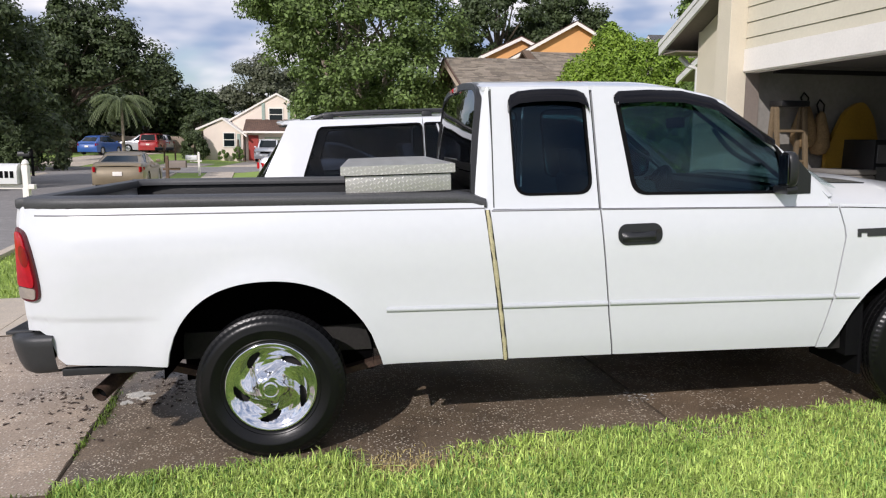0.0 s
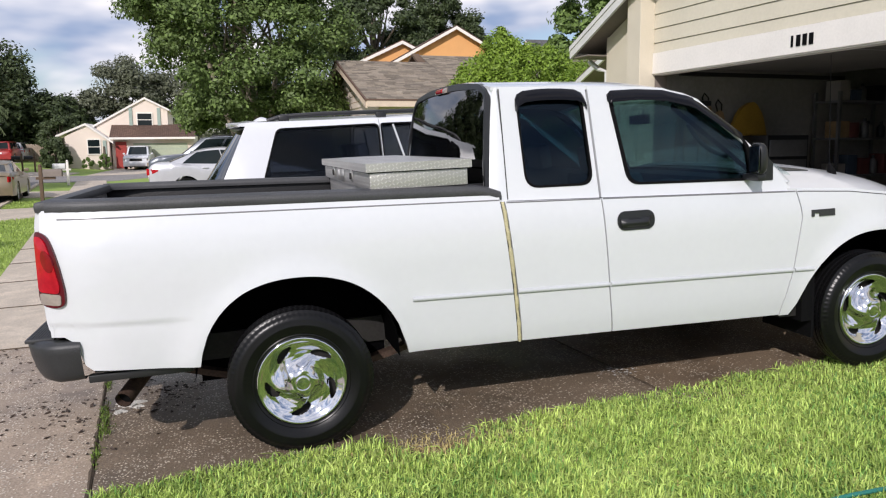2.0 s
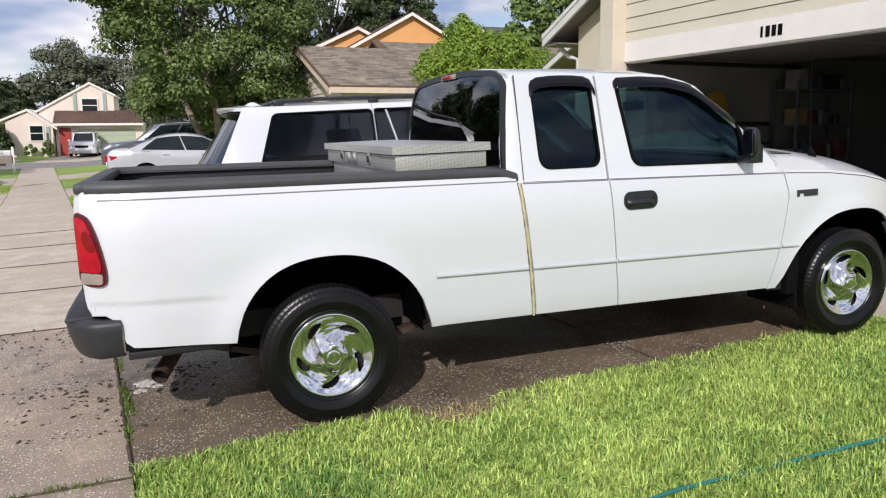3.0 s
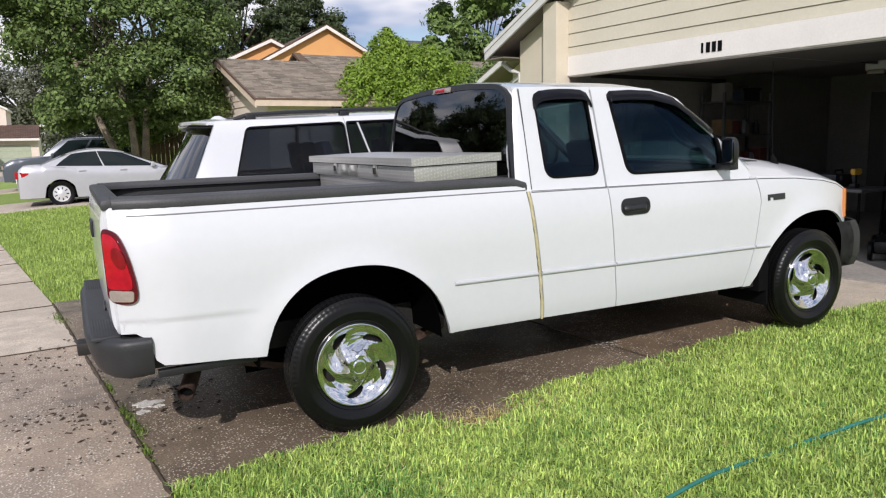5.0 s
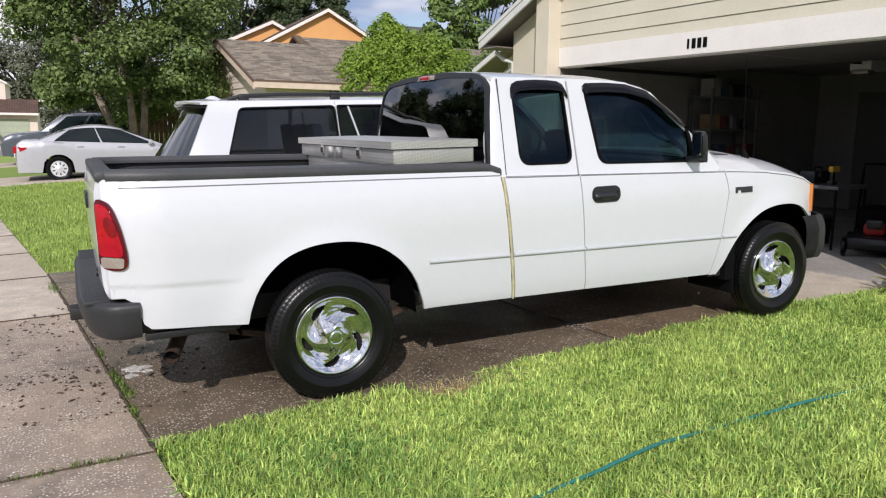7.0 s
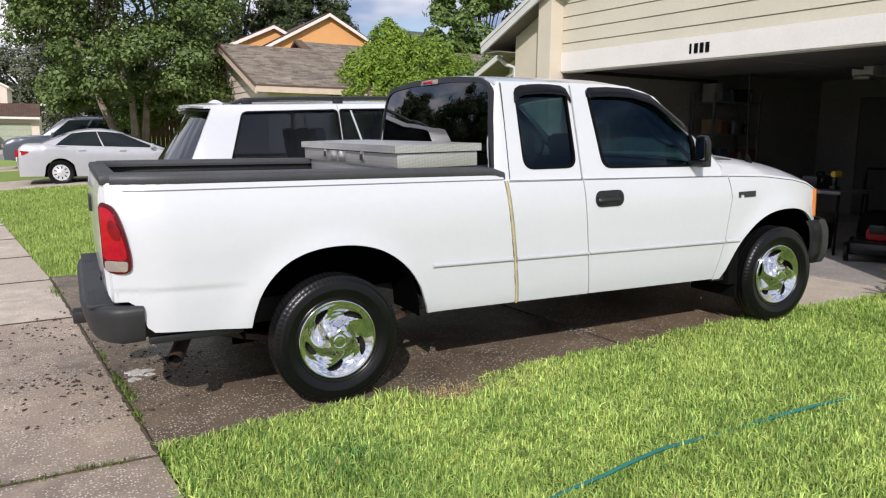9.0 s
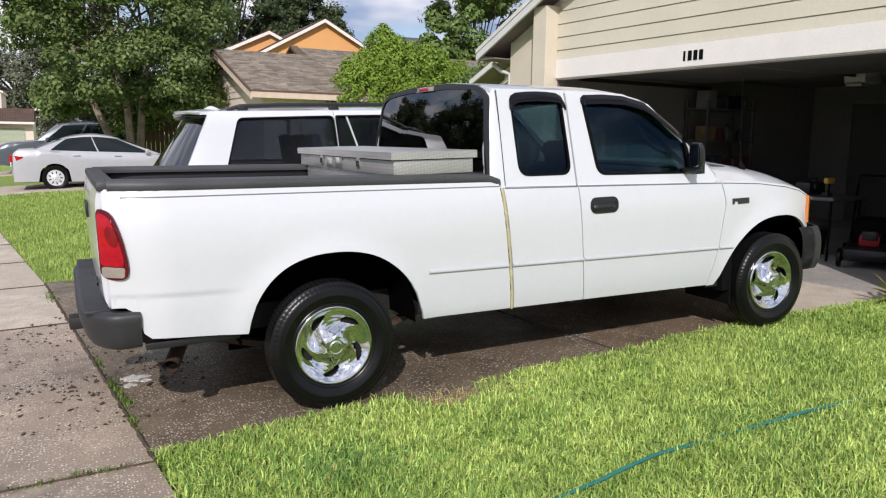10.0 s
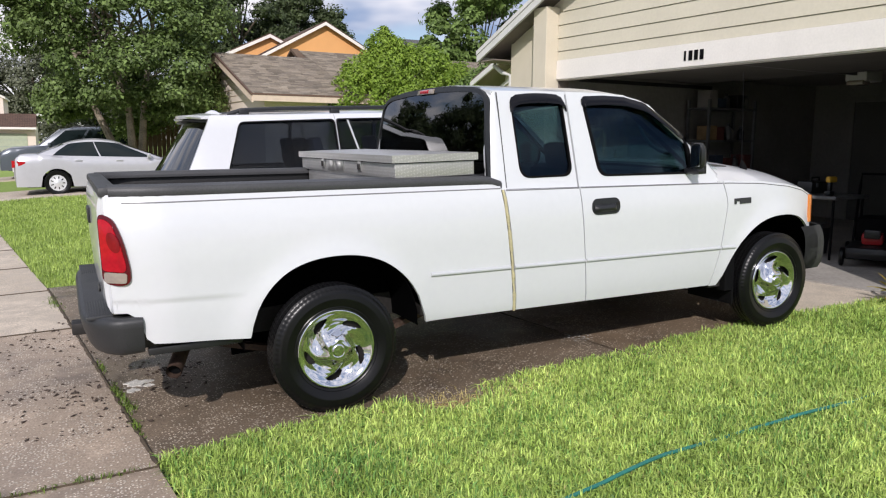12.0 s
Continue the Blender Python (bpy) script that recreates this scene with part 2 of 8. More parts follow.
# ---------------- helpers for shapes ----------------
class Geo:
    """Vertices and faces of one mesh."""

    def __init__(self):
        self.v, self.f = [], []

    def add(self, verts, faces):
        k = len(self.v)
        self.v += [tuple(p) for p in verts]
        self.f += [tuple(i + k for i in f) for f in faces]
        return self

    def box(self, x0, y0, z0, x1, y1, z1, b=0.0, m=None):
        """A box with edges cut by b, set by m."""
        x0, x1, y0, y1, z0, z1 = min(x0, x1), max(x0, x1), min(y0, y1), max(y0, y1), min(z0, z1), max(z0, z1)
        b = min(b, (x1 - x0) * 0.45, (y1 - y0) * 0.45, (z1 - z0) * 0.45)
        g = bmesh.new()
        bmesh.ops.create_cube(g, size=1.0)
        for p in g.verts:
            p.co = Vector((x0 + (p.co.x + 0.5) * (x1 - x0), y0 + (p.co.y + 0.5) * (y1 - y0), z0 + (p.co.z + 0.5) * (z1 - z0)))
        if b > 0:
            bmesh.ops.bevel(g, geom=g.edges[:], offset=b, segments=2, profile=0.6, affect="EDGES")
        g.verts.index_update()
        self.add([(m @ p.co) if m else p.co for p in g.verts], [[p.index for p in f.verts] for f in g.faces])
        g.free()
        return self

    def grid(self, fn, nu, nv, wrap_u=False):
        """A sheet of (nu+1) x (nv+1) points fn(u, v) with u, v from 0 to 1."""
        cu = nu if wrap_u else nu + 1
        verts = [fn(i / nu, j / nv) for j in range(nv + 1) for i in range(cu)]
        faces = [(j * cu + i, j * cu + (i + 1) % cu, (j + 1) * cu + (i + 1) % cu, (j + 1) * cu + i) for j in range(nv) for i in range(nu)]
        return self.add(verts, faces)

    def slab(self, fn, nu, nv, off):
        """A sheet with thickness: off(u, v) is the way from the outer to the inner side."""
        k = len(self.v)
        self.grid(fn, nu, nv)
        self.grid(lambda u, v: Vector(fn(u, v)) + Vector(off(u, v)), nu, nv)
        n, c = (nu + 1) * (nv + 1), nu + 1
        rim = [i for i in range(c)] + [j * c + nu for j in range(1, nv + 1)] + [nv * c + i for i in range(nu - 1, -1, -1)] + [j * c for j in range(nv - 1, 0, -1)]
        for a, b in zip(rim, rim[1:] + rim[:1]):
            self.f.append((k + a, k + b, k + n + b, k + n + a))
        return self

    def loft(self, rings, close=True, caps=True):
        k, n = len(self.v), len(rings[0])
        for r in rings:
            self.v += [tuple(p) for p in r]
        for j in range(len(rings) - 1):
            for i in range(n if close else n - 1):
                self.f.append((k + j * n + i, k + j * n + (i + 1) % n, k + (j + 1) * n + (i + 1) % n, k + (j + 1) * n + i))
        if caps:
            self.f.append(tuple(k + i for i in range(n))[::-1])
            self.f.append(tuple(k + (len(rings) - 1) * n + i for i in range(n)))
        return self

    def tube(self, pts, r, seg=8, caps=True):
        """A round bar along points; r is one radius or one for each point."""
        pts = [Vector(p) for p in pts]
        rs = r if isinstance(r, (list, tuple)) else [r] * len(pts)
        rings, side = [], None
        for i, p in enumerate(pts):
            d = (pts[min(i + 1, len(pts) - 1)] - pts[max(i - 1, 0)]).normalized()
            if side is None:
                side = d.orthogonal().normalized()
            side = (side - d * side.dot(d)).normalized()
            up = d.cross(side)
            rings.append([p + (side * math.cos(a) + up * math.sin(a)) * rs[i] for a in [k * 2 * math.pi / seg for k in range(seg)]])
        return self.loft(rings, True, caps)

    def spin(self, profile, seg, m=None):
        """Turns (r, h) about the local z axis."""
        rings = [[Vector((r * math.cos(a), r * math.sin(a), h)) for a in [k * 2 * math.pi / seg for k in range(seg)]] for r, h in profile]
        if m:
            rings = [[m @ p for p in r] for r in rings]
        return self.loft(rings, True, True)

    def moved(self, m):
        self.v = [tuple(m @ Vector(p)) for p in self.v]
        return self

    def mirrored(self, y):
        g = Geo()
        g.v = [(a, 2 * y - b, c) for a, b, c in self.v]
        g.f = [f[::-1] for f in self.f]
        return g


def part(name, geo, material, parent=None, label="", smooth=38, recalc=True):
    """Links geo as one mesh object, under parent if there is one."""
    me = bpy.data.meshes.new(name)
    me.from_pydata([tuple(p) for p in geo.v], [], geo.f)
    if recalc:
        b = bmesh.new()
        b.from_mesh(me)
        bmesh.ops.recalc_face_normals(b, faces=b.faces[:])
        b.to_mesh(me)
        b.free()
    if smooth:
        me.shade_smooth()
        me.set_sharp_from_angle(angle=radians(smooth))
    me.materials.append(material)
    ob = new(name, me)
    if parent:
        ob.parent = parent
    if label:
        tagged(ob, label)
    return ob


def thing(name, label, category, m=None, group="", kind=""):
    e = new(name)
    e.empty_display_size = 0.2
    e.matrix_world = m or Matrix.Identity(4)
    return tagged(e, label, category, group, kind)


def lerp(a, b, t):
    return a + (b - a) * t


def interp(x, xs, ys):
    return float(np.interp(x, xs, ys))


def rounded(x0, z0, x1, z1, r, n=6):
    """A rounded rectangle, counter-clockwise."""
    pts = []
    for cx, cz, a0 in ((x1 - r, z0 + r, -90), (x1 - r, z1 - r, 0), (x0 + r, z1 - r, 90), (x0 + r, z0 + r, 180)):
        for k in range(n + 1):
            a = radians(a0 + 90 * k / n)
            pts.append((cx + r * math.cos(a), cz + r * math.sin(a)))
    return pts


def soften(poly, r, n=5):
    """Rounds the corners of a polygon by r."""
    out = []
    for i, p in enumerate(poly):
        a, b, c = Vector(poly[i - 1]), Vector(p), Vector(poly[(i + 1) % len(poly)])
        ra = min(r, (a - b).length * 0.45)
        rc = min(r, (c - b).length * 0.45)
        s, e = b + (a - b).normalized() * ra, b + (c - b).normalized() * rc
        for k in range(n + 1):
            t = k / n
            out.append(tuple((1 - t) ** 2 * s + 2 * t * (1 - t) * b + t * t * e))
    return out


def cast(poly, c, a):
    """Where the ray from c at angle a meets a polygon round it."""
    d, best = Vector((math.cos(a), math.sin(a))), None
    for i in range(len(poly)):
        p, q = Vector(poly[i - 1]) - Vector(c), Vector(poly[i]) - Vector(c)
        e = q - p
        den = d.x * e.y - d.y * e.x
        if abs(den) < 1e-9:
            continue
        t = (p.x * e.y - p.y * e.x) / den
        u = (p.x * d.y - p.y * d.x) / den
        if t > 0 and -1e-6 <= u <= 1 + 1e-6 and (best is None or t > best):
            best = t
    return best


def ring(outer, hole, lift, off, n=96, rows=3):
    """A plate with a window: between two outlines in a plane, set in space by lift(a, b), thickened by off."""
    c = (sum(p[0] for p in hole) / len(hole), sum(p[1] for p in hole) / len(hole))
    angs = sorted({round(math.atan2(p[1] - c[1], p[0] - c[0]) % (2 * math.pi), 5) for p in outer} | {round(k * 2 * math.pi / n, 5) for k in range(n)})
    m = len(angs)
    g = Geo()
    cols = []
    for a in angs:
        ri, ro = cast(hole, c, a), cast(outer, c, a)
        cols.append([(c[0] + math.cos(a) * lerp(ri, ro, k / rows), c[1] + math.sin(a) * lerp(ri, ro, k / rows)) for k in range(rows + 1)])
    front = [lift(*p) for col in cols for p in col]
    back = [Vector(p) + Vector(off) for p in front]
    w, t = rows + 1, len(front)
    faces = []
    for i in range(m):
        j = (i + 1) % m
        for k in range(rows):
            faces.append((i * w + k, j * w + k, j * w + k + 1, i * w + k + 1))
            faces.append((t + i * w + k, t + i * w + k + 1, t + j * w + k + 1, t + j * w + k))
        faces.append((i * w, t + i * w, t + j * w, j * w))
        faces.append((i * w + rows, j * w + rows, t + j * w + rows, t + i * w + rows))
    return g.add(front + back, faces)


def fan(poly, lift, off, rows=3):
    """A filled outline with thickness."""
    c = (sum(p[0] for p in poly) / len(poly), sum(p[1] for p in poly) / len(poly))
    g = Geo()
    n = len(poly)
    rings = [[lift(c[0] + (p[0] - c[0]) * k / rows, c[1] + (p[1] - c[1]) * k / rows) for p in poly] for k in range(1, rows + 1)]
    mid = lift(*c)
    front = [mid] + [q for r in rings for q in r]
    back = [Vector(q) + Vector(off) for q in front]
    t = len(front)
    faces = []
    for s in (0, t):
        for i in range(n):
            j = (i + 1) % n
            faces.append((s, s + 1 + i, s + 1 + j))
            for k in range(rows - 1):
                a = s + 1 + k * n
                faces.append((a + i, a + n + i, a + n + j, a + j))
    a = 1 + (rows - 1) * n
    for i in range(n):
        j = (i + 1) % n
        faces.append((a + i, t + a + i, t + a + j, a + j))
    return g.add(front + back, faces)


# ---------------- the lie of the land ----------------
def land(x, y):
    """Height of the ground."""
    cx = max(-6.0, min(6.0, x))
    rise = interp(y, (5.5, 15, 60, 400), (0, 0.18, 0.45, 0.7))
    bank = interp(y, (46, 60, 75), (0, 0.45, 0.55)) * interp(x, (-16, -10), (1, 0))
    return bank + 0.035 * cx - 0.003 * max(-8, min(8, y)) + rise * interp(x, (-6.5, -1.6), (0.25, 1.0))


def walk_edge(y):
    """The house-side edge of the public footpath."""
    return -1.03 - 0.105 * y if y < 5.0 else -1.555 - 0.150 * (y - 5.0)


# ---------------- the pickup truck ----------------
truck = thing("pickup_truck", "white extended-cab pickup truck with black bed rails parked on concrete", "pickup truck", LEVEL)
MID = 1.0  # the truck's centre line


FLANK = ((0.40, 0.44, 0.50, 0.58, 0.70, 0.95, 1.08, 1.16, 1.22, 1.30), (0.034, 0.014, 0.000, -0.010, -0.022, -0.030, -0.024, -0.010, 0.012, 0.040))


def side_y(x, z):
    """How far out the near flank stands."""
    y = sum(interp(z + d, *FLANK) for d in (-0.045, -0.03, -0.015, 0, 0.015, 0.03, 0.045)) / 7
    for cx in (0.0, 3.526):
        r = math.hypot(x - cx, z - 0.36)
        y -= 0.020 * math.exp(-((r - 0.50) / 0.09) ** 2)
    if -1.12 < x < -0.44:
        zc = 0.742 - 0.037 * (x + 0.8)
        if z < zc + 0.012:
            y += 0.0075 * min(1.0, (zc + 0.012 - z) / 0.014) * math.exp(-max(0.0, zc - z) / 0.10) * min(1.0, (-0.46 - x) / 0.16 if x < -0.46 else 0.0)
    if x > 3.45:
        y += 0.34 * (x - 3.45) ** 2
    if x < -0.80:
        y += 0.85 * (x + 0.80) ** 2
    return y


def rear_arch(x):
    d = abs(x - 0.005) / 0.498
    return 0.40 + 0.495 * max(0.0, 1 - d ** 2.2) ** 0.4545 if d < 1 else None


def front_arch(x):
    d = abs(x - 3.535) / 0.505
    return 0.38 + 0.485 * max(0.0, 1 - d ** 2.2) ** 0.4545 if d < 1 else None


def sill(x):
    return 0.450 - 0.020 * (x - 0.5)


def bed_bottom(x):
    a = rear_arch(x)
    if a is not None:
        return max(a, 0.455 if x > 0 else 0.505)
    if x > 0:
        return sill(x)
    return interp(x, (-1.2, -1.030, -0.998, -0.965, -0.49), (0.70, 0.70, 0.66, 0.540, 0.505))


def fender_bottom(x):
    a = front_arch(x)
    if a is not None:
        return max(a, 0.395)
    return 0.395 if x < 3.5 else 0.74


def bed_top(x):
    return 1.258 - 0.023 * x


def belt(x):
    return 1.192 - 0.030 * (x - 1.1)


def flank(xs, zb, zt, left, right, rows=14):
    """A skin over the flank: columns at xs (as shares 0 to 1 between two seams), from zb to zt."""
    def at(u, v):
        i = u * (len(xs) - 1)
        k = min(int(i), len(xs) - 2)
        s = lerp(xs[k], xs[k + 1], i - k)
        x0 = lerp(left(1.0), right(1.0), s)
        z = lerp(zb(x0), zt(x0), v)
        x = lerp(left(z), right(z), s)
        return Vector((x, side_y(x, z), z))
    return Geo().slab(at, len(xs) - 1, rows, lambda u, v: (0, 0.022, 0))


def seam_bed(z):
    return interp(z, (0.44, 1.0, 1.2), (1.158, 1.098, 1.078))


def seam_door(z):
    return interp(z, (0.43, 0.63, 0.98, 1.17), (1.718, 1.692, 1.664, 1.652))


def seam_fender(z):
    return interp(z, (0.42, 0.67, 1.0, 1.14), (2.835, 2.895, 2.945, 2.905))


def dense(a, b, spots, step=0.03, fine=0.006):
    """Shares from 0 to 1 that crowd round some spots of a stretch a to b."""
    out, x = [], a
    while x < b:
        out.append((x - a) / (b - a))
        near = min([abs(x - s) for s in spots] + [9])
        x += fine if near < 0.022 else step
    return out + [1.0]


def near_and_far(name, geo, material, label="", parent=truck):
    part(name, geo, material, parent, label)
    return part(name, geo.mirrored(MID), material, parent, label)


near_and_far("bed_side", flank(dense(-1.10, 1.08, (-0.493, 0.503, -0.995)), bed_bottom, bed_top, lambda z: -1.105 + 0.02 * abs(z - 1.0), lambda z: seam_bed(z) - 0.006, 64), WHITE_PAINT)
near_and_far("bed_side_lower_edge", Geo().box(-0.96, 0.03, 0.475, -0.50, 0.075, 0.512, 0.008), BLACK_PLASTIC)
rear_low = flank(dense(1.10, 1.66, ()), sill, belt, lambda z: seam_bed(z) + 0.022, lambda z: seam_door(z) - 0.004)
front_low = flank(dense(1.66, 2.90, ()), sill, belt, lambda z: seam_door(z) + 0.004, lambda z: seam_fender(z) - 0.004)


def up_y(x, z):
    return 0.018 + (z - 1.2) * 0.235 + 0.05 * max(0, z - 1.66) ** 1.2


def lift_up(x, z):
    return Vector((x, up_y(x, z), z))


rear_up_outer = [(1.118, belt(1.12) + 0.002), (1.648, belt(1.65) + 0.002), (1.640, 1.775), (1.136, 1.785)]
rear_hole = soften([(1.232, 1.252), (1.622, 1.248), (1.612, 1.735), (1.228, 1.740)], 0.075)
front_up_outer = [(1.662, belt(1.66) + 0.002), (2.895, belt(2.9) + 0.002), (2.80, 1.255), (2.300, 1.690), (2.12, 1.755), (1.654, 1.775)]
front_hole = soften([(1.832, 1.236), (2.640, 1.216), (2.640, 1.420), (2.285, 1.680), (2.110, 1.722), (1.770, 1.728)], 0.07)
front_door = part("front_door", Geo().add(front_low.v, front_low.f), WHITE_PAINT, truck)
far_front_door = part("front_door", front_low.mirrored(MID), WHITE_PAINT, truck)
rear_door = part("rear_door", rear_low, WHITE_PAINT, truck)
far_rear_door = part("rear_door", rear_low.mirrored(MID), WHITE_PAINT, truck)
for frame_name, outer, hole, glass_name, near_door, far_door in (
        ("window_frame", rear_up_outer, rear_hole, "side_window", rear_door, far_rear_door), ("window_frame", front_up_outer, front_hole, "side_window", front_door, far_front_door)):
    g = ring(outer, hole, lift_up, (0, 0.035, 0))
    part(frame_name, g, WHITE_PAINT, near_door)
    part(frame_name, g.mirrored(MID), WHITE_PAINT, far_door)
    c = (sum(p[0] for p in hole) / len(hole), sum(p[1] for p in hole) / len(hole))
    inner = [(c[0] + (p[0] - c[0]) * 0.955, c[1] + (p[1] - c[1]) * 0.965) for p in hole]
    g = ring([(c[0] + (p[0] - c[0]) * 1.012, c[1] + (p[1] - c[1]) * 1.012) for p in hole], inner, lambda x, z: lift_up(x, z) + Vector((0, -0.003, 0)), (0, 0.03, 0), rows=1)
    part("window_seal", g, BLACK, near_door)
    part("window_seal", g.mirrored(MID), BLACK, far_door)
    g = fan(inner, lambda x, z: lift_up(x, z) + Vector((0, 0.012, 0)), (0, 0.004, 0))
    part(glass_name, g, GLASS_DARK if hole is front_hole else GLASS_SIDE, near_door, "dark tinted glass")
    part(glass_name, g.mirrored(MID), GLASS_DARK, far_door, "dark tinted glass")


near_and_far("cab_seam", Geo().slab(lambda u, v: lift_up(lerp(1.119, 1.135, v) + 0.006 * u, lerp(1.20, 1.775, v)) + Vector((0, -0.0015, 0)), 1, 8, lambda u, v: (0, 0.004, 0)), SEAM)


def visor(path):
    """A smoked rain guard along the top of a window."""
    g = Geo()

    def at(u, v):
        i = u * (len(path) - 1)
        k = min(int(i), len(path) - 2)
        x, z = lerp(path[k][0], path[k + 1][0], i - k), lerp(path[k][1], path[k + 1][1], i - k)
        fade = min(1.0, u / 0.08, (1 - u) / 0.08)
        y = up_y(x, z) - 0.006 - 0.038 * math.sin(v * 1.5) * fade
        return Vector((x, y, z - 0.062 * v * (0.55 + 0.45 * fade)))
    return g.slab(at, 40, 6, lambda u, v: (0, 0.004, 0.001))


near_and_far("window_visor", visor([(1.220, 1.688), (1.223, 1.715), (1.237, 1.742), (1.275, 1.760), (1.35, 1.767), (1.42, 1.769), (1.50, 1.767), (1.575, 1.760), (1.612, 1.742), (1.626, 1.715), (1.629, 1.688)]), VISOR, "smoked black window visor")
near_and_far("window_visor", visor([(1.765, 1.725), (1.79, 1.748), (1.95, 1.752), (2.12, 1.742), (2.29, 1.700), (2.45, 1.588), (2.60, 1.475)]), VISOR, "smoked black window visor")

# fender and bonnet
def fender_top(x):
    return interp(x, (2.8, 2.95, 3.3, 3.6, 3.8, 3.90, 3.96), (1.150, 1.148, 1.128, 1.092, 1.050, 1.010, 0.985))


near_and_far("fender", flank(dense(2.90, 3.955, (3.03, 4.04)), fender_bottom, fender_top, lambda z: seam_fender(z) + 0.004, lambda z: 3.955 if z > 0.7 else 3.93), WHITE_PAINT)


def bonnet_at(u, v):
    x = lerp(2.86, 3.955, u)
    s = abs(2 * v - 1)
    half = MID - (side_y(x, fender_top(x)) + 0.006)
    crown = interp(x, (2.86, 3.3, 3.7, 3.9, 3.96), (0.130, 0.133, 0.114, 0.074, 0.036))
    z = fender_top(x) + 0.003 + crown * (1 - s ** 3.7)
    nose = 0.10 * (1 - s ** 2) * u ** 3
    return Vector((x + nose, MID + half * (2 * v - 1), z))


part("bonnet", Geo().slab(bonnet_at, 28, 30, lambda u, v: (0, 0, -0.02)), WHITE_PAINT, truck)
near_and_far("bonnet_gap", Geo().slab(lambda u, v: (lambda x: Vector((x, side_y(x, fender_top(x) - 0.014) - 0.0012, fender_top(x) - 0.016 + 0.005 * v)))(lerp(2.915, 3.93, u)), 40, 1, lambda u, v: (0, 0.004, 0)), SEAM)
part("cowl_grille", Geo().slab(lambda u, v: Vector((lerp(2.70, 2.90, u), lerp(0.16, 1.84, v), lerp(1.235, 1.232, u) + 0.02 * (1 - (2 * v - 1) ** 2) + 0.004)), 4, 20, lambda u, v: (0, 0, -0.02)), BLACK_PLASTIC, truck)


def cowl_end(u, v):
    """The black vent at the corner of the bonnet's rear edge, tapering forward."""
    x = lerp(lerp(3.00, 2.93, v), 3.25, u)
    y = lerp(lerp(0.265, 0.46, v), 0.275, u ** 1.3)
    half = MID - (side_y(x, fender_top(x)) + 0.006)
    p = bonnet_at((x - 2.86) / 1.095, (1 - (MID - y) / half) / 2)
    return Vector((x, y, p.z + 0.005))


near_and_far("cowl_vent", Geo().slab(cowl_end, 14, 6, lambda u, v: (0, 0, -0.008)), BLACK_PLASTIC)
part("antenna", Geo().tube([(3.435, 0.26, 1.16), (3.425, 0.265, 1.225), (3.416, 0.27, 1.268)], [0.034, 0.026, 0.007], 10).tube([(3.416, 0.27, 1.25), (3.405, 0.27, 1.93)], [0.0035, 0.002], 6), BLACK, truck, "thin black whip antenna")


# roof, pillars and screens
def roof_at(u, v):
    s = 2 * v - 1
    x = lerp(1.066 + 0.03 * abs(s) ** 3, 2.285, u)
    edge = interp(x, (1.04, 1.10, 1.65, 2.0, 2.12, 2.25, 2.37), (1.775, 1.787, 1.778, 1.766, 1.752, 1.712, 1.655))
    half = MID - up_y(x, edge) - 0.0
    z = edge + (0.066 - 0.022 * max(0, (u - 0.70) / 0.30) ** 1.5) * (1 - abs(s) ** 2.6)
    return Vector((x, MID + half * math.copysign(abs(s) ** 0.9, s), z))


part("roof", Geo().slab(roof_at, 24, 40, lambda u, v: (0, 0, -0.02)), WHITE_PAINT, truck)
near_and_far("rear_pillar", Geo().slab(lambda u, v: Vector((lerp(1.014 + 0.080 * v ** 1.5, 1.128 if v > 0.04 else 1.118, u), up_y(1.1, lerp(1.19, 1.787, v)) + 0.03 * (1 - u) ** 2, lerp(1.19, 1.787, v))), 6, 12, lambda u, v: (0.0, 0.04, 0)), WHITE_PAINT)
near_and_far("front_pillar", Geo().slab(lambda u, v: Vector((interp(v, (0, 0.12, 0.25, 0.9, 1), (2.06, 2.215, 2.305, 2.80, 2.875)) + 0.036 * u, interp(v, (0, 1), (0.150, 0.032)) + 0.02 * u * u, interp(v, (0, 0.12, 0.25, 0.9, 1), (1.752, 1.716, 1.678, 1.255, 1.185)) + 0.008 * u)), 4, 24, lambda u, v: (0, 0.05, -0.02)), WHITE_PAINT)
near_and_far("front_pillar_trim", Geo().slab(lambda u, v: Vector((lerp(2.645, 2.765, u), up_y(2.7, 1.2) - 0.004, lerp(1.208, lerp(1.425, 1.300, u), v))), 3, 4, lambda u, v: (0, 0.03, 0)), BLACK_PLASTIC)
part("windscreen", Geo().slab(lambda u, v: Vector((lerp(2.265, 2.95, u) + lerp(0.02, 0.06, u) * (1 - (2 * v - 1) ** 2), lerp(lerp(0.20, 0.09, u), lerp(1.80, 1.91, u), v), lerp(1.688, 1.225, u) + lerp(0.020, 0.040, u) * (1 - (2 * v - 1) ** 2))), 6, 16, lambda u, v: (-0.004, 0, -0.004)), GLASS_CLEAR, truck)


def back_lift(y, z):
    s = (y - MID) / 0.9
    return Vector((0.990 + 0.03 * abs(s) ** 3 + 0.07 * (z - 1.25) + 0.13 * (z - 1.25) ** 2, y, z))


back_outer = soften([(0.032, 1.16), (1.968, 1.16), (1.838, 1.76), (1.72, 1.815), (1.35, 1.843), (1.0, 1.848), (0.65, 1.843), (0.28, 1.815), (0.162, 1.76)], 0.06)

